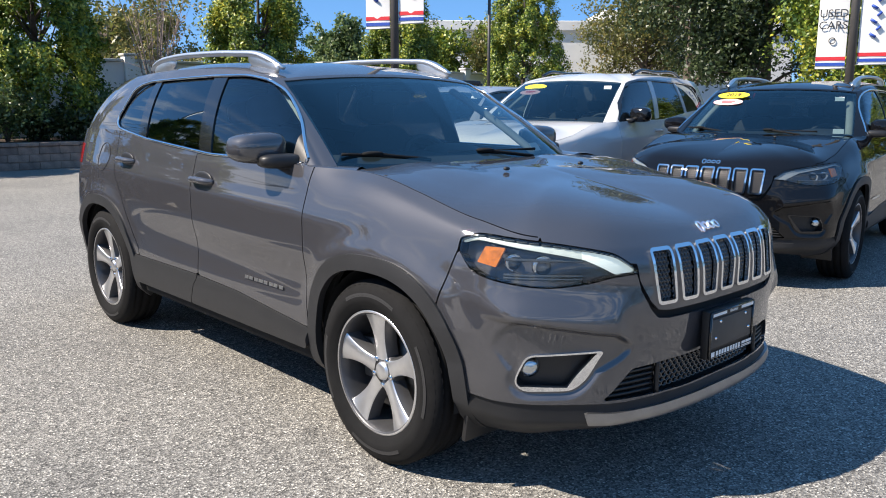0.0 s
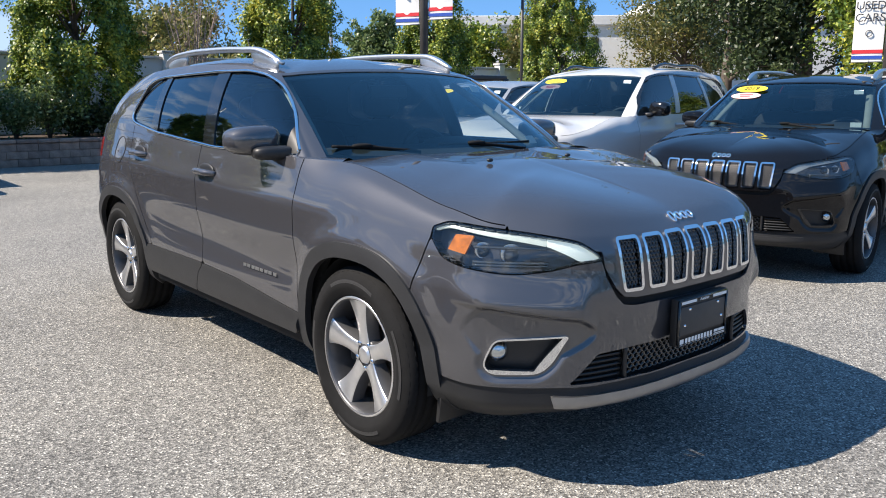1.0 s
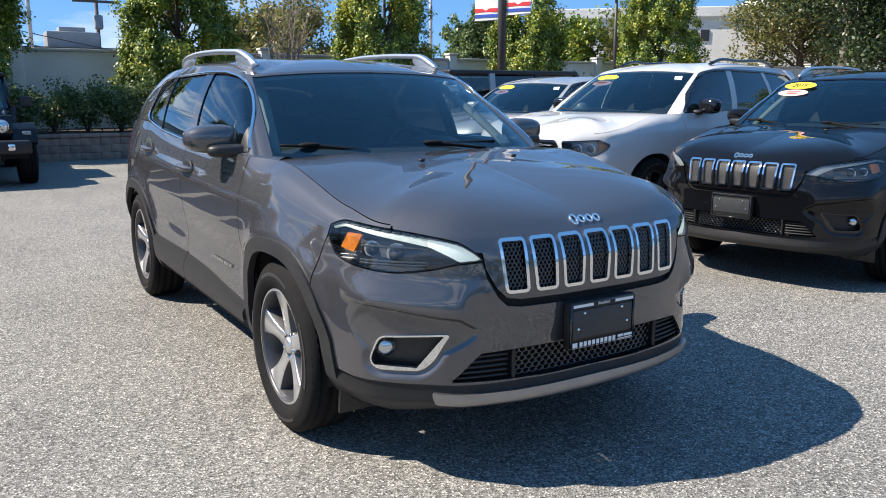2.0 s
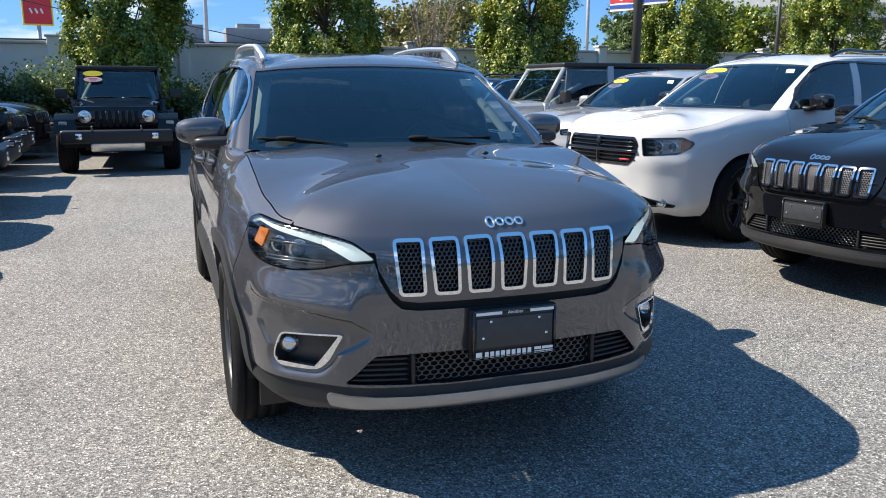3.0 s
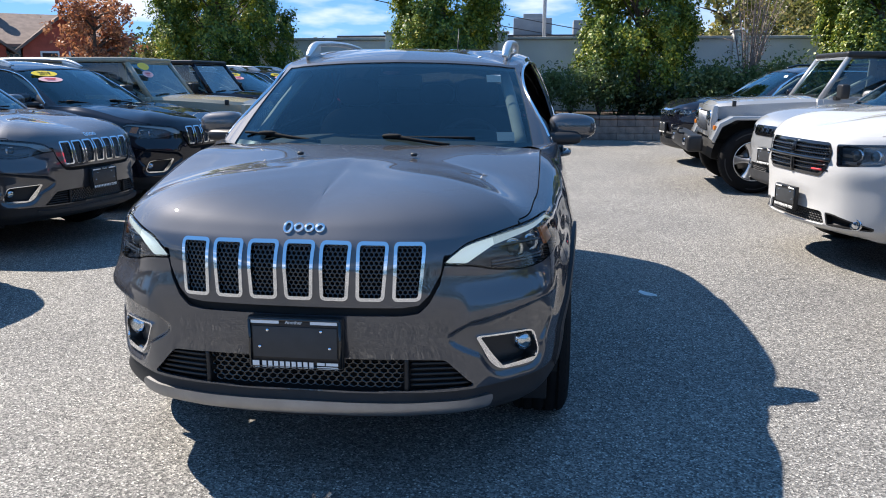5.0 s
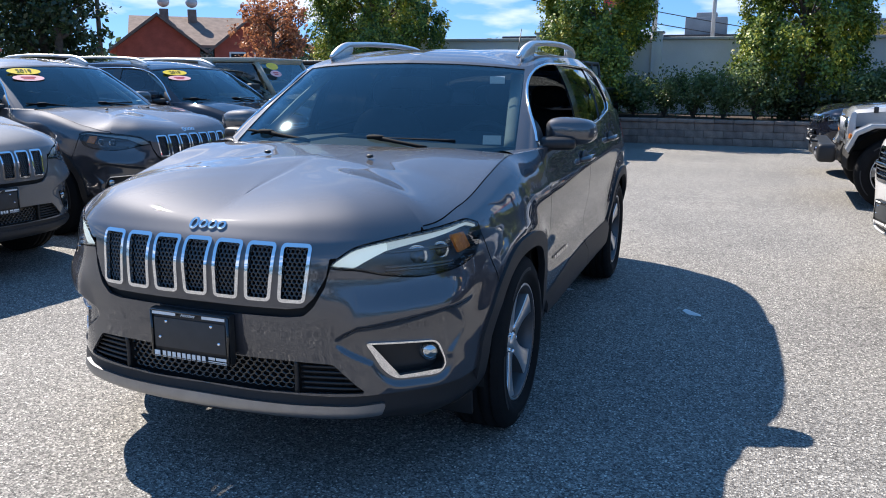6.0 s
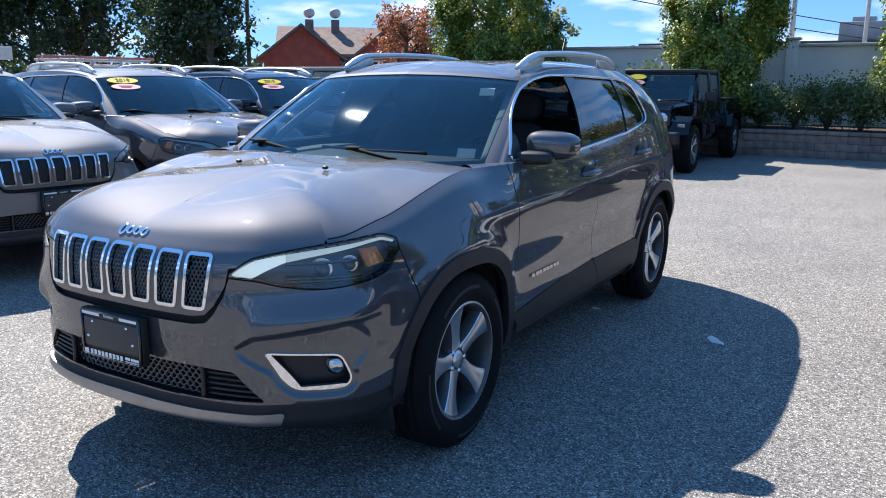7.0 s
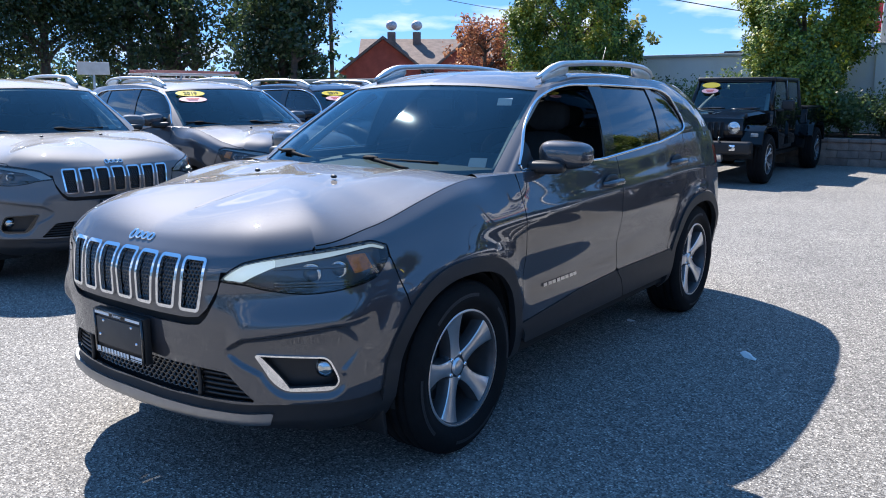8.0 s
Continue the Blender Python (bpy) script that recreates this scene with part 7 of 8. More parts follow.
house = thing("house", "red painted house with brown gabled roof", "house")
house.matrix_world = pose(-31.8, -22.2, 0, 0, 0, 38) @ Matrix.Diagonal((0.88, 0.95, 0.84, 1))


def gable(x0, x1, y0, y1, eave, ridge, along="y", over=0.35):
    """Walls with gable ends, and a roof in two slabs, drawn as (walls, roof) meshes."""
    if along == "y":
        xm_ = (x0 + x1) / 2
        w = [(x0, y0, 0), (x1, y0, 0), (x1, y1, 0), (x0, y1, 0), (x0, y0, eave), (x1, y0, eave), (x1, y1, eave), (x0, y1, eave), (xm_, y0, ridge), (xm_, y1, ridge)]
        wf = [(0, 1, 5, 8, 4), (1, 2, 6, 5), (2, 3, 7, 9, 6), (3, 0, 4, 7)]
        drop = (ridge - eave) / ((x1 - x0) / 2) * over
        top = [(x0 - over, y0 - over, eave - drop), (xm_, y0 - over, ridge), (x1 + over, y0 - over, eave - drop), (x0 - over, y1 + over, eave - drop), (xm_, y1 + over, ridge), (x1 + over, y1 + over, eave - drop)]
    else:
        ym_ = (y0 + y1) / 2
        w = [(x0, y0, 0), (x1, y0, 0), (x1, y1, 0), (x0, y1, 0), (x0, y0, eave), (x1, y0, eave), (x1, y1, eave), (x0, y1, eave), (x0, ym_, ridge), (x1, ym_, ridge)]
        wf = [(0, 1, 5, 4), (1, 2, 6, 9, 5), (2, 3, 7, 6), (3, 0, 4, 8, 7)]
        drop = (ridge - eave) / ((y1 - y0) / 2) * over
        top = [(x0 - over, y0 - over, eave - drop), (x0 - over, ym_, ridge), (x0 - over, y1 + over, eave - drop), (x1 + over, y0 - over, eave - drop), (x1 + over, ym_, ridge), (x1 + over, y1 + over, eave - drop)]
    rv = [(p[0], p[1], p[2] + 0.02) for p in top] + [(p[0], p[1], p[2] + 0.18) for p in top]
    rf = [(0, 1, 4, 3), (1, 2, 5, 4), (6, 9, 10, 7), (7, 10, 11, 8), (0, 6, 7, 1), (1, 7, 8, 2), (3, 4, 10, 9), (4, 5, 11, 10), (0, 3, 9, 6), (2, 8, 11, 5)]
    return (w, wf), (rv, rf)


(wv, wf), (rv, rf) = gable(-5.5, 1.2, -4.6, 3.0, 3.3, 4.9, "y")
mesh_object("wall", wv, wf, BRICK_RED, house, smooth=False)
mesh_object("roof", rv, rf, SHINGLE, house, smooth=False)
(wv, wf), (rv, rf) = gable(-3.0, 2.6, -5.4, -1.6, 3.1, 4.75, "x")
mesh_object("front_wing", wv, wf, BRICK_RED, house, smooth=False)
mesh_object("wing_roof", rv, rf, SHINGLE, house, smooth=False)
(wv, wf), (rv, rf) = gable(-3.0, 2.1, -0.9, 2.5, 3.1, 4.65, "x")
mesh_object("side_wing", wv, wf, BRICK_RED, house, smooth=False)
mesh_object("wing_roof", rv, rf, SHINGLE, house, smooth=False)
part("side_wall", box_bm((3, 8, 2.3), (1.0, -9.5, 1.15), 0.03), BRICK_RED, house)
part("shop_sign", box_bm((0.12, 1.5, 0.85), (1.3, -1.35, 2.75), 0.02), GLOSS_BLACK, house)
mesh_object("sign_shape", *merged(*[tube(np.stack([np.full(13, 1.37), -1.6 + 0.24 * k + 0.1 * np.cos(np.linspace(0, 2 * np.pi, 13)), 2.7 + 0.13 * np.sin(np.linspace(0, 2 * np.pi, 13))], -1), 0.035, 5, cap=False, up=(1, 0, 0)) for k in range(3)]), LABEL_WHITE, house)
for yy in (0.2, 1.4):
    w_ = part("window", box_bm((0.12, 0.8, 1.5), (2.12, yy, 2.2), 0.02), LABEL_WHITE, house)
    part("pane", box_bm((0.06, 0.64, 1.3), (2.18, yy, 2.2), 0.02), WINDOW_DARK, w_)
for yy in (-3.2, -1.8):
    st = part("chimney", box_bm((0.45, 0.45, 0.9), (-1.5, yy, 5.0), 0.03), SHINGLE, house)
    mesh_object("cowl", *spoon((0.62, 0.62, 0.62), (-1.5, yy, 5.85), (0, 0, 0), 2.0, 16), POLE_PALE, st)

# poles, banners, signs, wires
def light_pole(at, height, r=0.07, mat=None, label="dark metal lamp post", lamp=True, aim=0):
    e = thing("lamp_post", label, "lamp post", "", pose(*at, 0, 0, aim))
    m = mat or POLE_DARK
    mesh_object("pole", *tube([(0, 0, 0), (0, 0, height)], [r, r * 0.85], 12), m, e)
    part("base", box_bm((0.32, 0.32, 0.06), (0, 0, 0.03), 0.01), m, e, smooth=40)
    if lamp:
        mesh_object("arm", *tube([(0, 0, height - 0.1), (0.6, 0, height + 0.05)], 0.04, 8), m, e)
        part("lamp_head", box_bm((0.6, 0.32, 0.13), (0.75, 0, height + 0.06), 0.04), m, e, smooth=40)
    return e


def banner(post, y0, z0, w, h, used):
    """A cloth banner on two rods beside a pole, with stripes at its foot."""
    yc = y0 + (w / 2 + 0.1) * (1 if y0 >= 0 else -1)
    n = 14
    zz = np.linspace(0, h, n)
    vs, fs = [], []
    for i in range(n):
        bulge = 0.03 * math.sin(i / (n - 1) * math.pi)
        for j in range(5):
            yq = yc + (j / 4 - 0.5) * w
            vs.append((bulge * math.sin(j / 4 * math.pi), yq, z0 + zz[i]))
    for i in range(n - 1):
        for j in range(4):
            fs.append((i * 5 + j, i * 5 + j + 1, i * 5 + j + 6, i * 5 + j + 5))
    vs += [(v[0] - 0.006, v[1], v[2]) for v in vs]
    k = n * 5
    fs += [tuple(q + k for q in reversed(f)) for f in fs[:]]
    b = mesh_object("banner", vs, fs, BANNER, post, "white cloth banner with red and blue stripes")
    for zz_ in (z0 + h, z0):
        mesh_object("banner_rod", *tube([(0, 0, zz_), (0, yc + (w / 2) * (1 if yc > 0 else -1), zz_)], 0.014, 6), POLE_PALE, post)
    stripes = ((0.05, 0.11, BLUE_INK), (0.15, 0.22, RED_INK))
    for a_, c_, mt in stripes:
        part("banner_stripe", box_bm((0.012, w, c_ - a_), (0.005, yc, z0 + (a_ + c_) / 2)), mt, b)
    if used:
        for word, zc in (("USED", 1.02), ("CARS", 0.80)):
            text_mesh("banner_word", word, 0.21, INK, b, pose(0.05, yc, z0 + zc, 0, 0, 90), 0.002)
        mesh_object("banner_emblem", *tube(np.stack([np.full(17, 0.04), yc + 0.055 * np.cos(np.linspace(0, 2 * np.pi, 17)), z0 + 0.52 + 0.055 * np.sin(np.linspace(0, 2 * np.pi, 17))], -1), 0.008, 5, cap=False, up=(1, 0, 0)), INK, b)
    else:
        mesh_object("banner_script", *merged(*[tube([(0.045, yc + 0.02, z0 + 0.5 + 0.13 * q), (0.045, yc + 0.09 * (1 if q % 2 else -1), z0 + 0.57 + 0.13 * q)], 0.026, 6) for q in range(6)]), BLUE_INK, b)


post1 = light_pole((-10.02, 7.40, 0), 6.5, 0.085, aim=-63, lamp=False)
banner(post1, -0.001, 2.78, 0.50, 1.5, False)
banner(post1, 0.0, 2.86, 0.50, 1.5, False)
post2 = light_pole((-4.0, 13.76, 0), 6.5, 0.085, aim=-63, lamp=False)
banner(post2, -0.001, 2.05, 0.52, 2.0, True)
banner(post2, 0.0, 2.12, 0.52, 2.0, False)
light_pole((-14.3, 14.4, 0), 4.9, 0.05, aim=-120)
for x_, y_, h_ in ((-26.4, 0.65, 8.0), (-25.5, 15.0, 8.0), (-21.5, -8.8, 8.5), (-19.6, -0.6, 6.5)):
    light_pole((x_, y_, 0), h_, 0.07, POLE_PALE, "tall pale galvanised lamp post", lamp=False)


def utility_pole(at, height, aim):
    e = thing("utility_pole", "weathered wooden utility pole with cross arm", "utility pole", "", pose(*at, 0, 0, aim))
    mesh_object("pole", *tube([(0, 0, 0), (0, 0, height)], [0.11, 0.08], 10), WOOD_POLE, e)
    for z_ in (height - 0.5, height - 1.2):
        part("cross_arm", box_bm((0.1, 2.2, 0.12), (0.12, 0, z_), 0.01), WOOD_POLE, e)
        for k in (-0.95, -0.45, 0.45, 0.95):
            part("insulator", box_bm((0.07, 0.07, 0.14), (0.12, k, z_ + 0.12), 0.02), POLE_PALE, e)
    part("transformer", box_bm((0.4, 0.4, 0.7), (0.3, 0, height - 2.2), 0.12, 3), ROOF_GREY, e, smooth=40)
    return e


utility_pole((-41.0, 5.0, 0), 7.0, 0)
utility_pole((-25.5, -24.5, 0), 7.6, 40)
utility_pole((-44.0, -20.0, 0), 6.6, 10)
utility_pole((-14.0, -38.0, 0), 8.5, 60)
for a_, b_, sag in (((-14.0, -38.0, 8.0), (-25.5, -24.5, 7.1), 0.5), ((-25.5, -24.5, 7.1), (-44.0, -20.0, 6.1), 0.6), ((-14.0, -38.5, 7.3), (-25.5, -25, 6.4), 0.5),
                    ((-25.5, -24.5, 6.4), (-41.0, 5.0, 6.5), 0.8), ((-21.5, -8.8, 5.2), (-30.0, 6.0, 2.6), 0.25), ((-21.5, -8.8, 4.7), (-30.0, 6.0, 2.3), 0.25), ((-25.5, -24.2, 7.1), (-41.0, 5.4, 6.5), 0.8)):
    a_, b_ = np.array(a_), np.array(b_)
    t = np.linspace(0, 1, 24)[:, None]
    p_ = a_ * (1 - t) + b_ * t
    p_[:, 2] -= sag * (4 * t * (1 - t))[:, 0]
    w_ = mesh_object("overhead_wire", *tube(p_, 0.016, 5), INK)
    tagged(w_, "thin black overhead wire between poles", "wire", "overhead wires")

roadsign = thing("shop_sign", "red square sign with yellow border on a tall pole", "sign", "", pose(-92.0, -12.2, 0, 0, 0, 5))
part("panel", box_bm((0.5, 2.6, 2.9), (0, 0, 9.0), 0.05), RED_INK, roadsign)
part("border", box_bm((0.4, 2.9, 3.2), (0, 0, 9.0), 0.05), LABEL_YELLOW, roadsign)
mesh_object("sign_shape", *merged(*[tube([(0.27, -0.7 + 0.5 * k, 9.1), (0.27, -0.5 + 0.5 * k, 8.6)], 0.11, 6) for k in range(3)]), LABEL_WHITE, roadsign)
mesh_object("pole", *tube([(0, 0, 0), (0, 0, 7.6)], 0.2, 8), POLE_PALE, roadsign)
board = thing("street_sign", "plain pale street sign board on a post", "sign", "", pose(-12.6, -23.0, 0, 0, 0, 62))
part("panel", box_bm((0.08, 1.0, 0.42), (0, 0, 2.25), 0.02), CAP, board)
mesh_object("post", *tube([(0, 0, 0), (0, 0, 2.3)], 0.04, 8), POLE_PALE, board)

# scraps on the asphalt
def scrap(at, size, mat, turn, label):
    n = 9
    a_ = np.linspace(0, 2 * np.pi, n, endpoint=False)
    rr = 1 + 0.25 * np.sin(3 * a_ + turn)
    v = [(size[0] * math.cos(q) * r_, size[1] * math.sin(q) * r_, 0.004 + 0.006 * math.sin(2 * q + turn)) for q, r_ in zip(a_, rr)] + [(0, 0, 0.012)]
    v += [(q[0], q[1], q[2] - 0.003) for q in v]
    f = [(i, (i + 1) % n, n) for i in range(n)] + [((i + 1) % n + n + 1, i + n + 1, 2 * n + 1) for i in range(n)] + [(i, i + n + 1, (i + 1) % n + n + 1, (i + 1) % n) for i in range(n)]
    o = mesh_object("paper_scrap", v, f, mat, None, smooth=False)
    o.matrix_world = pose(*at, 0, 0, turn * 40)
    tagged(o, label, "litter")


scrap((-1.945, 1.485, 0.002), (0.085, 0.03), LABEL_WHITE, 0.9, "small white scrap of paper on the asphalt")
scrap((-2.22, 0.66, 0.002), (0.03, 0.012), LABEL_WHITE, 1.9, "tiny white scrap on the asphalt")


# white van with a ladder rack behind the row
LADDER_RED = speckled("faded ladder fibreglass", (0.42, 0.16, 0.13), 0.6, 0.15, 5, 60)


def work_van(at):
    e = thing("van", "white work van with a red ladder on its roof rack", "van", "", at)
    col = PAINT["white"]
    rings = []
    bm = bmesh.new()
    for x_, zt, w_ in ((2.5, 0.95, 0.78), (2.35, 1.02, 0.88), (1.55, 1.16, 0.92), (0.95, 1.72, 0.86), (0.6, 1.86, 0.84), (-2.3, 1.86, 0.84), (-2.45, 1.8, 0.84)):
        prof = [(-w_ * 0.96, 0.35), (-w_, 0.75), (-w_ * 0.99, min(1.1, zt)), (-w_ * 0.9, zt - 0.03), (-w_ * 0.5, zt + 0.03), (0, zt + 0.04), (w_ * 0.5, zt + 0.03), (w_ * 0.9, zt - 0.03), (w_ * 0.99, min(1.1, zt)), (w_, 0.75), (w_ * 0.96, 0.35)]
        rings.append([bm.verts.new((x_, y_, z_)) for y_, z_ in prof])
    for r0, r1 in zip(rings, rings[1:]):
        for i in range(len(r0)):
            bm.faces.new((r0[i], r0[(i + 1) % len(r0)], r1[(i + 1) % len(r0)], r1[i]))
    bm.faces.new(rings[0])
    bm.faces.new(list(reversed(rings[-1])))
    bmesh.ops.recalc_face_normals(bm, faces=bm.faces[:])
    part("body", bm, col, e, smooth=35)
    mesh_object("windscreen", [(1.50, -0.78, 1.21), (1.50, 0.78, 1.21), (1.01, 0.72, 1.70), (1.01, -0.72, 1.70)], [(0, 1, 2, 3)], WINDOW_DARK, e, smooth=False)
    for sgn in (-1, 1):
        mesh_object("side_window", [(1.2, sgn * 0.93, 1.12), (0.2, sgn * 0.93, 1.12), (0.2, sgn * 0.885, 1.66), (0.85, sgn * 0.885, 1.66)], [(0, 1, 2, 3)], WINDOW_DARK, e, smooth=False)
        part("headlamp", box_bm((0.08, 0.26, 0.18), (2.42, sgn * 0.68, 0.80), 0.03), LENS, e, smooth=40)
        for x0 in (1.6, -1.5):
            wheel(e, (x0, sgn * 0.80, 0.34), sgn, 0.34, 0.22, 0.22, "five", spin=10)
        part("rack_rail", box_bm((2.8, 0.05, 0.05), (-0.85, sgn * 0.72, 2.0), 0.01), POLE_PALE, e, smooth=40)
    for k in range(4):
        part("rack_bar", joined(box_bm((0.06, 1.5, 0.05), (0.45 - 0.87 * k, 0, 2.0), 0.01), box_bm((0.05, 0.05, 0.16), (0.45 - 0.87 * k, 0.72, 1.92)), box_bm((0.05, 0.05, 0.16), (0.45 - 0.87 * k, -0.72, 1.92))), POLE_PALE, e, smooth=40)
    lad = part("ladder", joined(box_bm((3.4, 0.04, 0.08), (-0.85, -0.45, 2.07), 0.008), box_bm((3.4, 0.04, 0.08), (-0.85, -0.05, 2.07), 0.008)), LADDER_RED, e, smooth=40)
    for k in range(11):
        part("rung", box_bm((0.035, 0.37, 0.035), (0.7 - 0.31 * k, -0.25, 2.07), 0.006), POLE_PALE, lad, smooth=40)
    return e


work_van(pose(-13.9, -18.7, 0, 0, 0, 172))
# ---------------------------------------------------------------- plants
def leaf_material(name, stops, glow=0.5):
    m = bpy.data.materials.new(name)
    m.use_nodes = True
    m.node_tree.nodes.clear()
    out = m.node_tree.nodes.new("ShaderNodeOutputMaterial")
    geo = m.node_tree.nodes.new("ShaderNodeNewGeometry")
    v = place(m)
    broad = noise_of(m, v, 1.1, 3.0)
    mathn = m.node_tree.nodes.new("ShaderNodeMath")
    mathn.operation = "MULTIPLY_ADD"
    wire(m, geo.outputs["Random Per Island"], mathn.inputs[0])
    mathn.inputs[1].default_value = 0.55
    wire(m, broad, mathn.inputs[2])
    sub = m.node_tree.nodes.new("ShaderNodeMath")
    sub.operation = "SUBTRACT"
    wire(m, mathn.outputs[0], sub.inputs[0])
    sub.inputs[1].default_value = 0.27
    c = ramp(m, sub.outputs[0], stops)
    d = m.node_tree.nodes.new("ShaderNodeBsdfDiffuse")
    t = m.node_tree.nodes.new("ShaderNodeBsdfTranslucent")
    g = node(m, "ShaderNodeBsdfGlossy", Roughness=0.45, Color=(1, 1, 1, 1))
    x1 = node(m, "ShaderNodeMixShader", Fac=glow)
    x2 = node(m, "ShaderNodeMixShader", Fac=0.04)
    wire(m, c, d.inputs["Color"])
    wire(m, c, t.inputs["Color"])
    wire(m, d.outputs[0], x1.inputs[1])
    wire(m, t.outputs[0], x1.inputs[2])
    wire(m, x1.outputs[0], x2.inputs[1])
    wire(m, g.outputs[0], x2.inputs[2])
    wire(m, x2.outputs[0], out.inputs["Surface"])
    return m


GREEN = leaf_material("hornbeam leaves", [(0.2, (0.04, 0.082, 0.013)), (0.45, (0.125, 0.195, 0.024)), (0.65, (0.27, 0.32, 0.032)), (0.85, (0.48, 0.44, 0.05))], 0.22)
DARK_GREEN = leaf_material("dark leaves", [(0.2, (0.02, 0.038, 0.014)), (0.5, (0.045, 0.075, 0.025)), (0.8, (0.10, 0.13, 0.04))], 0.35)
OLIVE = leaf_material("turning leaves", [(0.2, (0.08, 0.10, 0.025)), (0.5, (0.17, 0.18, 0.045)), (0.75, (0.29, 0.25, 0.08)), (0.9, (0.36, 0.26, 0.10))])
RUSSET = leaf_material("russet leaves", [(0.2, (0.16, 0.06, 0.03)), (0.5, (0.32, 0.13, 0.06)), (0.8, (0.48, 0.25, 0.12))])
SHRUB = leaf_material("shrub leaves", [(0.2, (0.055, 0.09, 0.026)), (0.5, (0.12, 0.185, 0.06)), (0.8, (0.26, 0.32, 0.12))])
BARK = speckled("bark", (0.10, 0.08, 0.065), 0.95, 0.3, 6, 50, 0.006)


def leaves(centres, spread, per, size, rng, flat=1.0, out=0.0):
    """Kite-shaped leaves strewn round clump centres: vertices and faces."""
    c = np.repeat(np.asarray(centres), per, 0)
    n = len(c)
    off = rng.normal(size=(n, 3)) * spread * np.array((1, 1, flat))
    p = c + off
    nrm = rng.normal(size=(n, 3)) + np.array((0, 0, 0.6))
    if out:
        away = p * np.array((1, 1, 0.25)) - np.array((0, 0, 0.2))
        nrm = nrm * 0.55 + out * away / (np.linalg.norm(away, axis=1)[:, None] + 1e-9)
    nrm /= np.linalg.norm(nrm, axis=1)[:, None]
    u = np.cross(nrm, rng.normal(size=(n, 3)))
    u /= np.linalg.norm(u, axis=1)[:, None]
    w = np.cross(nrm, u)
    s = size * rng.uniform(0.65, 1.3, n)[:, None]
    v = np.stack([p - u * s * 0.5, p + w * s * 0.3 + nrm * s * 0.08, p + u * s * 0.55, p - w * s * 0.3 + nrm * s * 0.08], 1).reshape(-1, 3)
    f = np.arange(4 * n).reshape(-1, 4)
    return v, [tuple(q) for q in f.tolist()]


def column_tree(label, at, height, width, seed, mat=None, clumps=1000, per=62, size=0.078):
    """An upright clipped tree: short trunk, limbs, and a dense egg-shaped column of leaves with gaps."""
    rng = np.random.default_rng(seed)
    e = thing("tree", label, "tree", "trees in the planter", pose(*at, 0, 0, seed * 37))
    mesh_object("trunk", *tube(spline([(0, 0, -0.1), (0.02, 0.01, 0.6), (0, 0.03, height * 0.5), (0.02, 0, height * 0.93)], 14), np.linspace(0.11, 0.015, 14), 8), BARK, e)
    limbs = []
    for k in range(16):
        a_, z0 = rng.uniform(0, 6.28), rng.uniform(0.3, height * 0.7)
        r_ = width * 0.42 * rng.uniform(0.6, 1)
        limbs.append(tube(spline([(0, 0, z0), (0.5 * r_ * math.cos(a_), 0.5 * r_ * math.sin(a_), z0 + 0.6), (r_ * math.cos(a_), r_ * math.sin(a_), z0 + 1.3)], 7), np.linspace(0.035, 0.008, 7), 5))
    mesh_object("limb", *merged(*limbs), BARK, e)
    # upright plumes side by side, each tapering to its tip
    plumes = clumps // 22
    z0 = rng.beta(1.0, 1.3, plumes) * 0.74
    ang = np.arange(plumes) * 2.39996 + rng.uniform(-0.3, 0.3, plumes)
    way = rng.uniform(0.62, 1.0, plumes)
    long_ = rng.uniform(0.20, 0.36, plumes)
    k = np.repeat(np.arange(plumes), 22)
    u = rng.uniform(0, 1, len(k)) ** 0.8
    t = np.clip(z0[k] + u * long_[k], 0, 1)
    prof = np.interp(t, [0, 0.06, 0.25, 0.55, 0.8, 0.93, 1.0], [0.66, 0.86, 1.0, 0.95, 0.72, 0.40, 0.06])
    thick = (0.5 + 0.9 * np.sin(np.pi * np.clip(0.15 + 0.85 * u, 0, 1))) * 0.085 * width
    r_ = width / 2 * prof * (way[k] * (0.86 + 0.14 * u))
    c = np.stack([r_ * np.cos(ang[k]), r_ * np.sin(ang[k]), 0.25 + t * (height - 0.35)], -1)
    c[:, :2] += rng.normal(size=(len(k), 2)) * thick[:, None] * 0.55
    mesh_object("crown", *leaves(c, 0.065, per, size, rng, 1.4, 0.75), mat or GREEN, e)
    return e


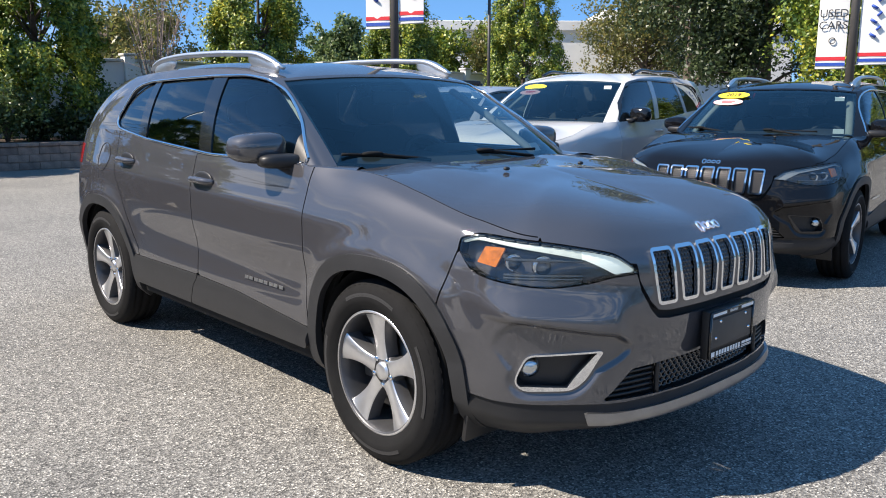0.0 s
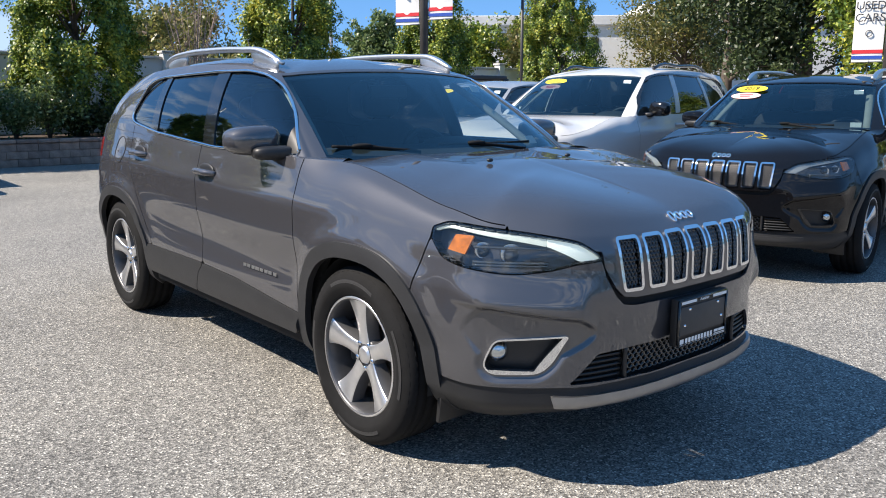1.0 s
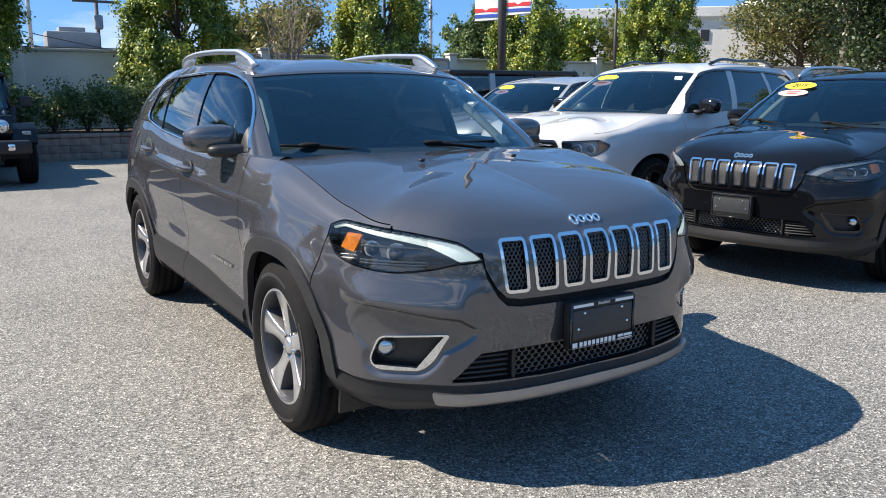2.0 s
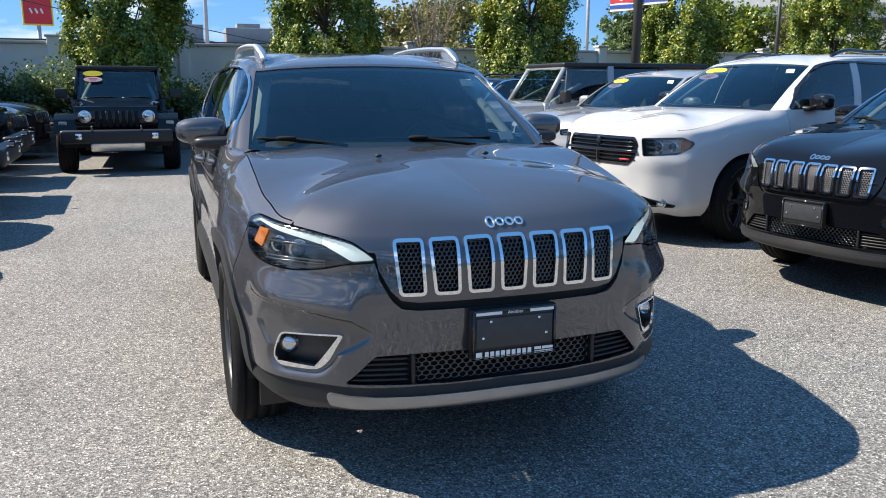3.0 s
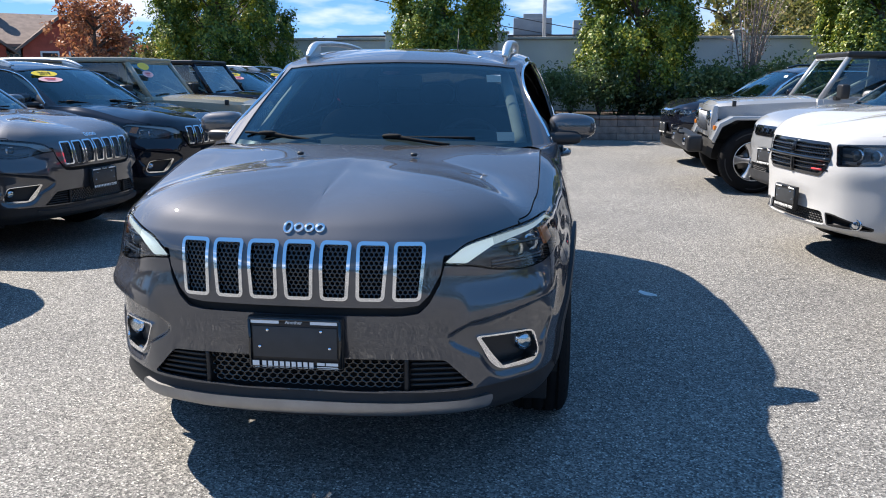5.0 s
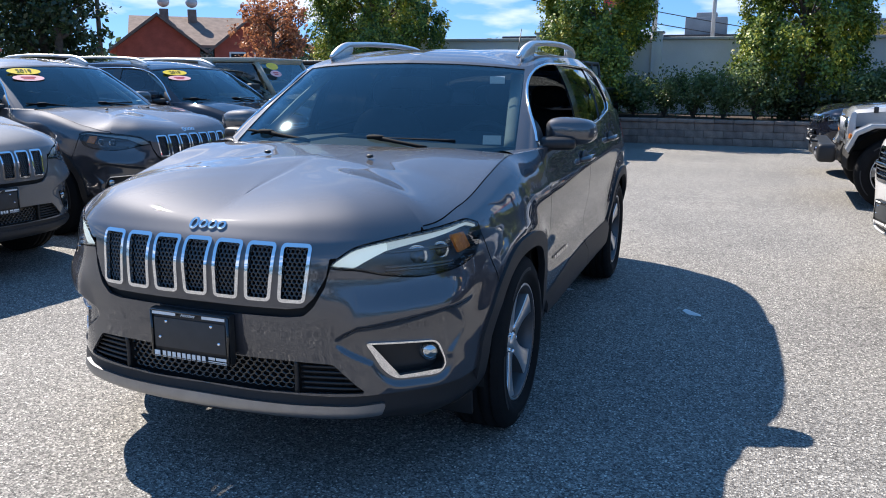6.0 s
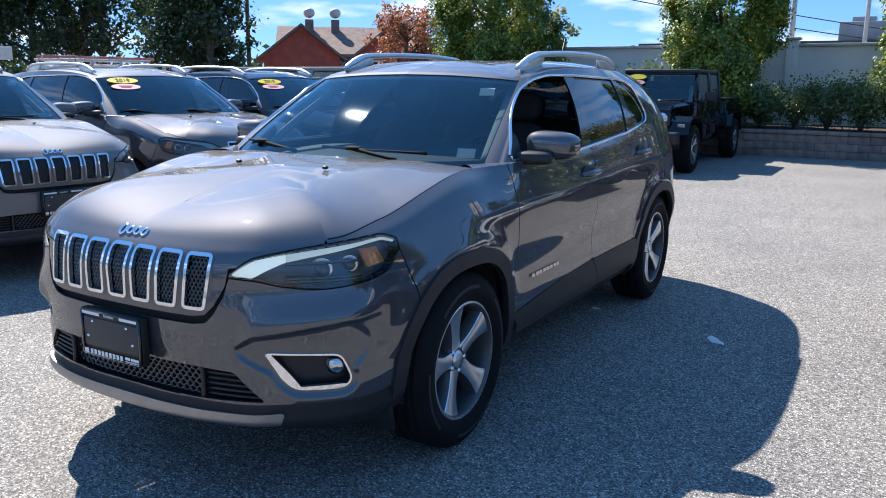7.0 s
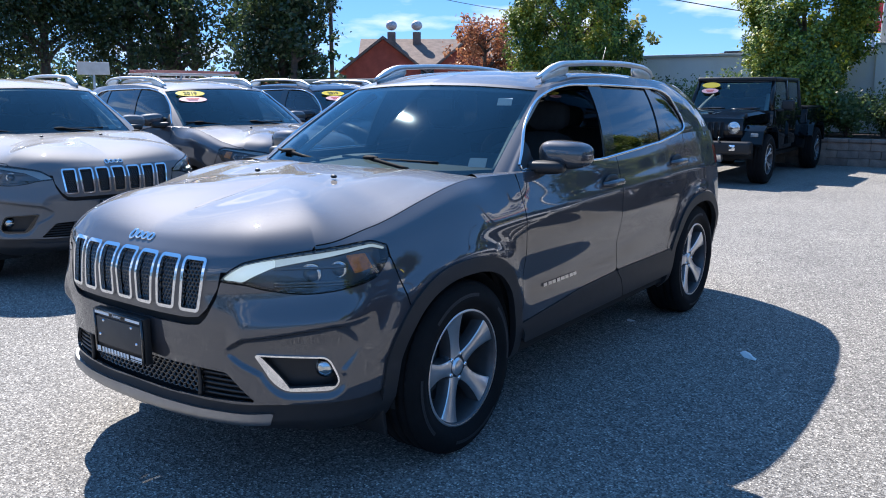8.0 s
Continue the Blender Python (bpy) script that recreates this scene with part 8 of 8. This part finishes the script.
def spreading_tree(label, at, height, width, seed, mat, clumps=420, per=22, size=0.22, low=0.25, trunks=1, group="trees beyond the car park"):
    """A free-grown tree: trunk, forking limbs, and an uneven crown of leaf clumps at their ends."""
    rng = np.random.default_rng(seed)
    e = thing("tree", label, "tree", group, pose(*at))
    wood, tips = [], []
    for k in range(trunks):
        lean = rng.normal(size=2) * (0.10 if trunks == 1 else 0.28) * height * 0.3
        foot = rng.normal(size=2) * (0.0 if trunks == 1 else 0.25)
        top = np.array((foot[0] + lean[0], foot[1] + lean[1], height * 0.8))
        path = spline([(foot[0], foot[1], -0.1), (foot[0] * 1.2 + lean[0] * 0.25, foot[1] * 1.2 + lean[1] * 0.25, height * 0.3), tuple(top)], 12)
        wood.append(tube(path, np.linspace(0.035 * height * (0.9 if trunks == 1 else 0.55), 0.03, 12), 8))
        for b in range(22 // trunks + 4):
            i = rng.integers(3, 11)
            p0 = path[i]
            a_ = rng.uniform(0, 6.28)
            reach = width / 2 * rng.uniform(0.45, 1.0) * np.interp(i / 11, [0.2, 0.5, 1.0], [0.9, 1.0, 0.45])
            p2 = p0 + np.array((reach * math.cos(a_), reach * math.sin(a_), reach * rng.uniform(0.15, 0.75)))
            p1 = (p0 + p2) / 2 + np.array((0, 0, 0.12 * reach))
            br = spline([p0, p1, p2], 7)
            wood.append(tube(br, np.linspace(0.012 * height, 0.012, 7), 5))
            tips += [br[3], br[4], br[5], br[6], br[6]]
    tips = np.array(tips)
    pick = tips[rng.integers(0, len(tips), clumps)]
    c = pick + rng.normal(size=(clumps, 3)) * np.array((0.07 * width, 0.07 * width, 0.06 * height))
    c = c[c[:, 2] > low * height]
    mesh_object("trunk", *merged(*wood), BARK, e)
    mesh_object("crown", *leaves(c, 0.035 * width, per, size, rng), mat, e)
    return e


PLANT_Y = [(-7.35, 5.2, 3.3), (-1.75, 4.9, 2.75), (2.9, 5.3, 2.7), (8.35, 4.6, 2.6), (13.1, 4.4, 2.2), (18.6, 5.3, 3.0)]
for k, (yy, hh, ww) in enumerate(PLANT_Y):
    column_tree("dense upright green tree turning yellow, in the planter", (-16.7, yy, 0.52), hh, ww, 11 + k, clumps=1150 if k < 4 else 900)

for at, hh, ww, mat, seed, cl, lab in (
        ((-20.0, 31.0, 0), 8.2, 6.5, OLIVE, 31, 420, "tall thin-leaved tree turning tan"), ((-15.4, 27.0, 0), 9.5, 6.5, DARK_GREEN, 32, 560, "large dark green shade tree"),
        ((-12.6, 28.0, 0), 9.0, 6.0, DARK_GREEN, 33, 520, "large dark green shade tree"), ((-8.2, 26.0, 0), 6.4, 5.0, GREEN, 34, 480, "bushy mid-green leafy tree"),
        ((-3.5, 26.0, 0), 7.5, 6.0, DARK_GREEN, 35, 480, "large dark green shade tree"), ((1.0, 27.0, 0), 7.0, 6.0, GREEN, 36, 420, "bushy mid-green leafy tree"),
        ((-25.2, 17.0, 0), 5.4, 3.0, SHRUB, 37, 460, "grey-green leafy tree behind the wall"), ((-23.4, 19.8, 0), 5.4, 4.0, GREEN, 38, 420, "bushy mid-green leafy tree"),
        ((-21.2, 22.2, 0), 5.0, 4.0, OLIVE, 39, 340, "thin tree with turning leaves"), ((-28.5, 10.3, 0), 5.6, 5.5, OLIVE, 40, 300, "thin-leaved olive tree behind the wall"),
        ((-20.5, 5.9, 0), 4.3, 3.0, OLIVE, 41, 60, "nearly bare small tree by the wall"),
        ((-25.6, -16.0, 0), 4.7, 3.6, RUSSET, 43, 130, "small tree with rust-red leaves"), ((-30.0, -14.5, 0), 3.8, 4.2, OLIVE, 44, 260, "small tree turning brown"),
        ((-12.8, -34.5, 0), 9.0, 7.5, DARK_GREEN, 45, 560, "large dark spreading shade tree"), ((-16.2, -33.0, 0), 9.5, 7.0, DARK_GREEN, 46, 600, "large dark spreading shade tree"),
        ((-19.4, -31.4, 0), 9.0, 6.0, DARK_GREEN, 47, 480, "large dark spreading shade tree"), ((-7.0, -36.0, 0), 8.5, 7.0, DARK_GREEN, 48, 420, "large dark spreading shade tree"),
        ((-0.5, -38.0, 0), 8.0, 7.0, DARK_GREEN, 50, 380, "large dark spreading shade tree")):
    spreading_tree(lab, at, hh, ww, seed, mat, int(cl * 1.35), 34, size=0.155 if at[0] < -18 or abs(at[1]) > 18 else 0.12)
spreading_tree("many-stemmed tree with small leaves", (-21.2, -29.8, 0), 8.5, 5.5, 49, DARK_GREEN, 330, trunks=4, low=0.32)
spreading_tree("ragged pine-like green tree", (-21.4, -22.7, 0), 7.5, 3.2, 51, DARK_GREEN, 330, low=0.2)
spreading_tree("large dark spreading shade tree", (-22.2, -24.2, 0), 8.6, 5.6, 53, DARK_GREEN, 620, 26, 0.19, low=0.2)
spreading_tree("mid-green leafy tree behind the wall", (-24.0, -10.5, 0), 4.4, 4.0, 52, OLIVE, 300)


def bare_tree(at, height, seed):
    """A vase of thin pale stems with fine twigs and a few last leaves."""
    rng = np.random.default_rng(seed)
    e = thing("tree", "nearly bare small tree with thin pale twigs", "tree", "", pose(*at))
    wood, tips = [], []
    for k in range(15):
        a_, r_ = rng.uniform(0, 6.28), rng.uniform(0.15, 1.05)
        q = np.array((math.cos(a_), math.sin(a_), 0)) * r_
        br = spline([(0, 0, -0.05), tuple(q * 0.35 + np.array((0, 0, height * 0.4))), tuple(q + np.array((0, 0, height * rng.uniform(0.75, 1.0))))], 12)
        wood.append(tube(br, np.linspace(0.022, 0.005, 12), 5))
        for b in range(12):
            i = int(rng.integers(3, 11))
            w_ = rng.normal(size=3) * 0.16 + np.array((0, 0, 0.26))
            tw = spline([br[i], br[i] + w_ * 0.6 + rng.normal(size=3) * 0.03, br[i] + w_ * 1.25], 5)
            wood.append(tube(tw, np.linspace(0.007, 0.0025, 5), 4))
            tips.append(tw[-1])
    mesh_object("trunk", *merged(*wood), PALE_BARK, e)
    c = np.array(tips)[rng.integers(0, len(tips), 60)]
    mesh_object("crown", *leaves(c, 0.07, 6, 0.055, rng), OLIVE, e)


PALE_BARK = speckled("pale twig bark", (0.30, 0.23, 0.20), 0.9, 0.2, 6, 50)
bare_tree((-16.7, 5.5, 0.5), 3.8, 42)


def shrub(at, w, h, seed, mat, spiky=False):
    rng = np.random.default_rng(seed)
    e = thing("shrub", "leafy green shrub in the planter" if not spiky else "arching feathery green shrub in the planter", "shrub", "shrubs in the planter", pose(*at))
    stems, tips = [], []
    for k in range(16):
        a_, r_ = rng.uniform(0, 6.28), rng.uniform(0.25, 0.55) * w
        br = spline([(0, 0, -0.05), (0.45 * r_ * math.cos(a_), 0.45 * r_ * math.sin(a_), h * 0.7), (r_ * math.cos(a_), r_ * math.sin(a_), h * rng.uniform(0.55, 1.0))], 7)
        stems.append(tube(br, np.linspace(0.014, 0.004, 7), 4))
        tips += list(br[2:])
    mesh_object("stem", *merged(*stems), BARK, e)
    tips = np.array(tips)
    c = tips[rng.integers(0, len(tips), 150)] + rng.normal(size=(150, 3)) * 0.09
    c[:, 2] = np.maximum(c[:, 2], 0.05)
    mesh_object("foliage", *leaves(c, 0.09, 24, 0.085 if not spiky else 0.07, rng), mat, e)
    return e


shrubs = [shrub((-16.2, -12.0 + 0.0, 0.52), 1.3, 0.85, 60, SHRUB), shrub((-16.15, -11.0, 0.52), 1.2, 0.65, 61, DARK_GREEN), shrub((-16.25, -10.0, 0.52), 1.4, 1.0, 62, SHRUB, True)]
rng_s = np.random.default_rng(5)
for k in range(38):
    yy = -9.2 + 0.66 * k
    src_ = shrubs[int(rng_s.integers(0, 3)) if not 0.2 < (yy % 5) / 5 < 0.4 else 2]
    copy_thing(src_, pose(-16.2 + rng_s.uniform(-0.25, 0.2), yy, 0.52, 0, 0, rng_s.uniform(0, 360)) @ Matrix.Diagonal((*([rng_s.uniform(0.85, 1.25)] * 3), 1)))

# a further belt of woods that closes the view on all other sides
rng_w = np.random.default_rng(8)
cw = []
for a_ in np.linspace(radians(-75), radians(95), 150):
    d_ = rng_w.uniform(52, 60)
    cw += [(d_ * math.cos(a_), d_ * math.sin(a_), rng_w.uniform(0.5, 6.5)) for _ in range(12)]
for a_ in np.linspace(radians(178), radians(282), 130):
    d_ = rng_w.uniform(62, 70)
    top_ = 2.4 + 0.8 * math.sin(9 * a_) + rng_w.uniform(-0.6, 0.8)
    cw += [(d_ * math.cos(a_), d_ * math.sin(a_), rng_w.uniform(0.3, top_)) for _ in range(22)]
wood_ = mesh_object("far_woods", *leaves(np.array(cw), 0.75, 14, 0.5, rng_w), DARK_GREEN)
tagged(wood_, "far belt of dark green trees", "trees", kind="stuff")

# ---------------------------------------------------------------- planter blocks, one by one
rng_b = np.random.default_rng(3)
block_meshes = []
for k in range(6):
    bm = box_bm((0.22, 0.397, 0.154), (0, 0, 0), 0.007, 1)
    for v in bm.verts:
        if v.co.x > 0.05:
            v.co.x += rng_b.uniform(-0.008, 0.012)
    me = bpy.data.meshes.new("block")
    bm.to_mesh(me)
    bm.free()
    me.materials.append(BLOCK)
    block_meshes.append(me)
cap_bm = box_bm((0.30, 0.395, 0.075), (0, 0, 0), 0.012, 1)
cap_me = bpy.data.meshes.new("cap_block")
cap_bm.to_mesh(cap_me)
cap_bm.free()
cap_me.materials.append(BLOCK)
for row in range(3):
    for k in range(66):
        b = new("block", block_meshes[int(rng_b.integers(0, 6))])
        b.parent = planter
        b.matrix_basis = pose(-15.475 + rng_b.uniform(-0.004, 0.004), -9.8 + 0.4 * k + (0.2 if row % 2 else 0), 0.078 + 0.156 * row)
for k in range(66):
    b = new("cap_block", cap_me)
    b.parent = planter
    b.matrix_basis = pose(-15.475 + rng_b.uniform(-0.006, 0.006), -9.8 + 0.4 * k, 0.51)
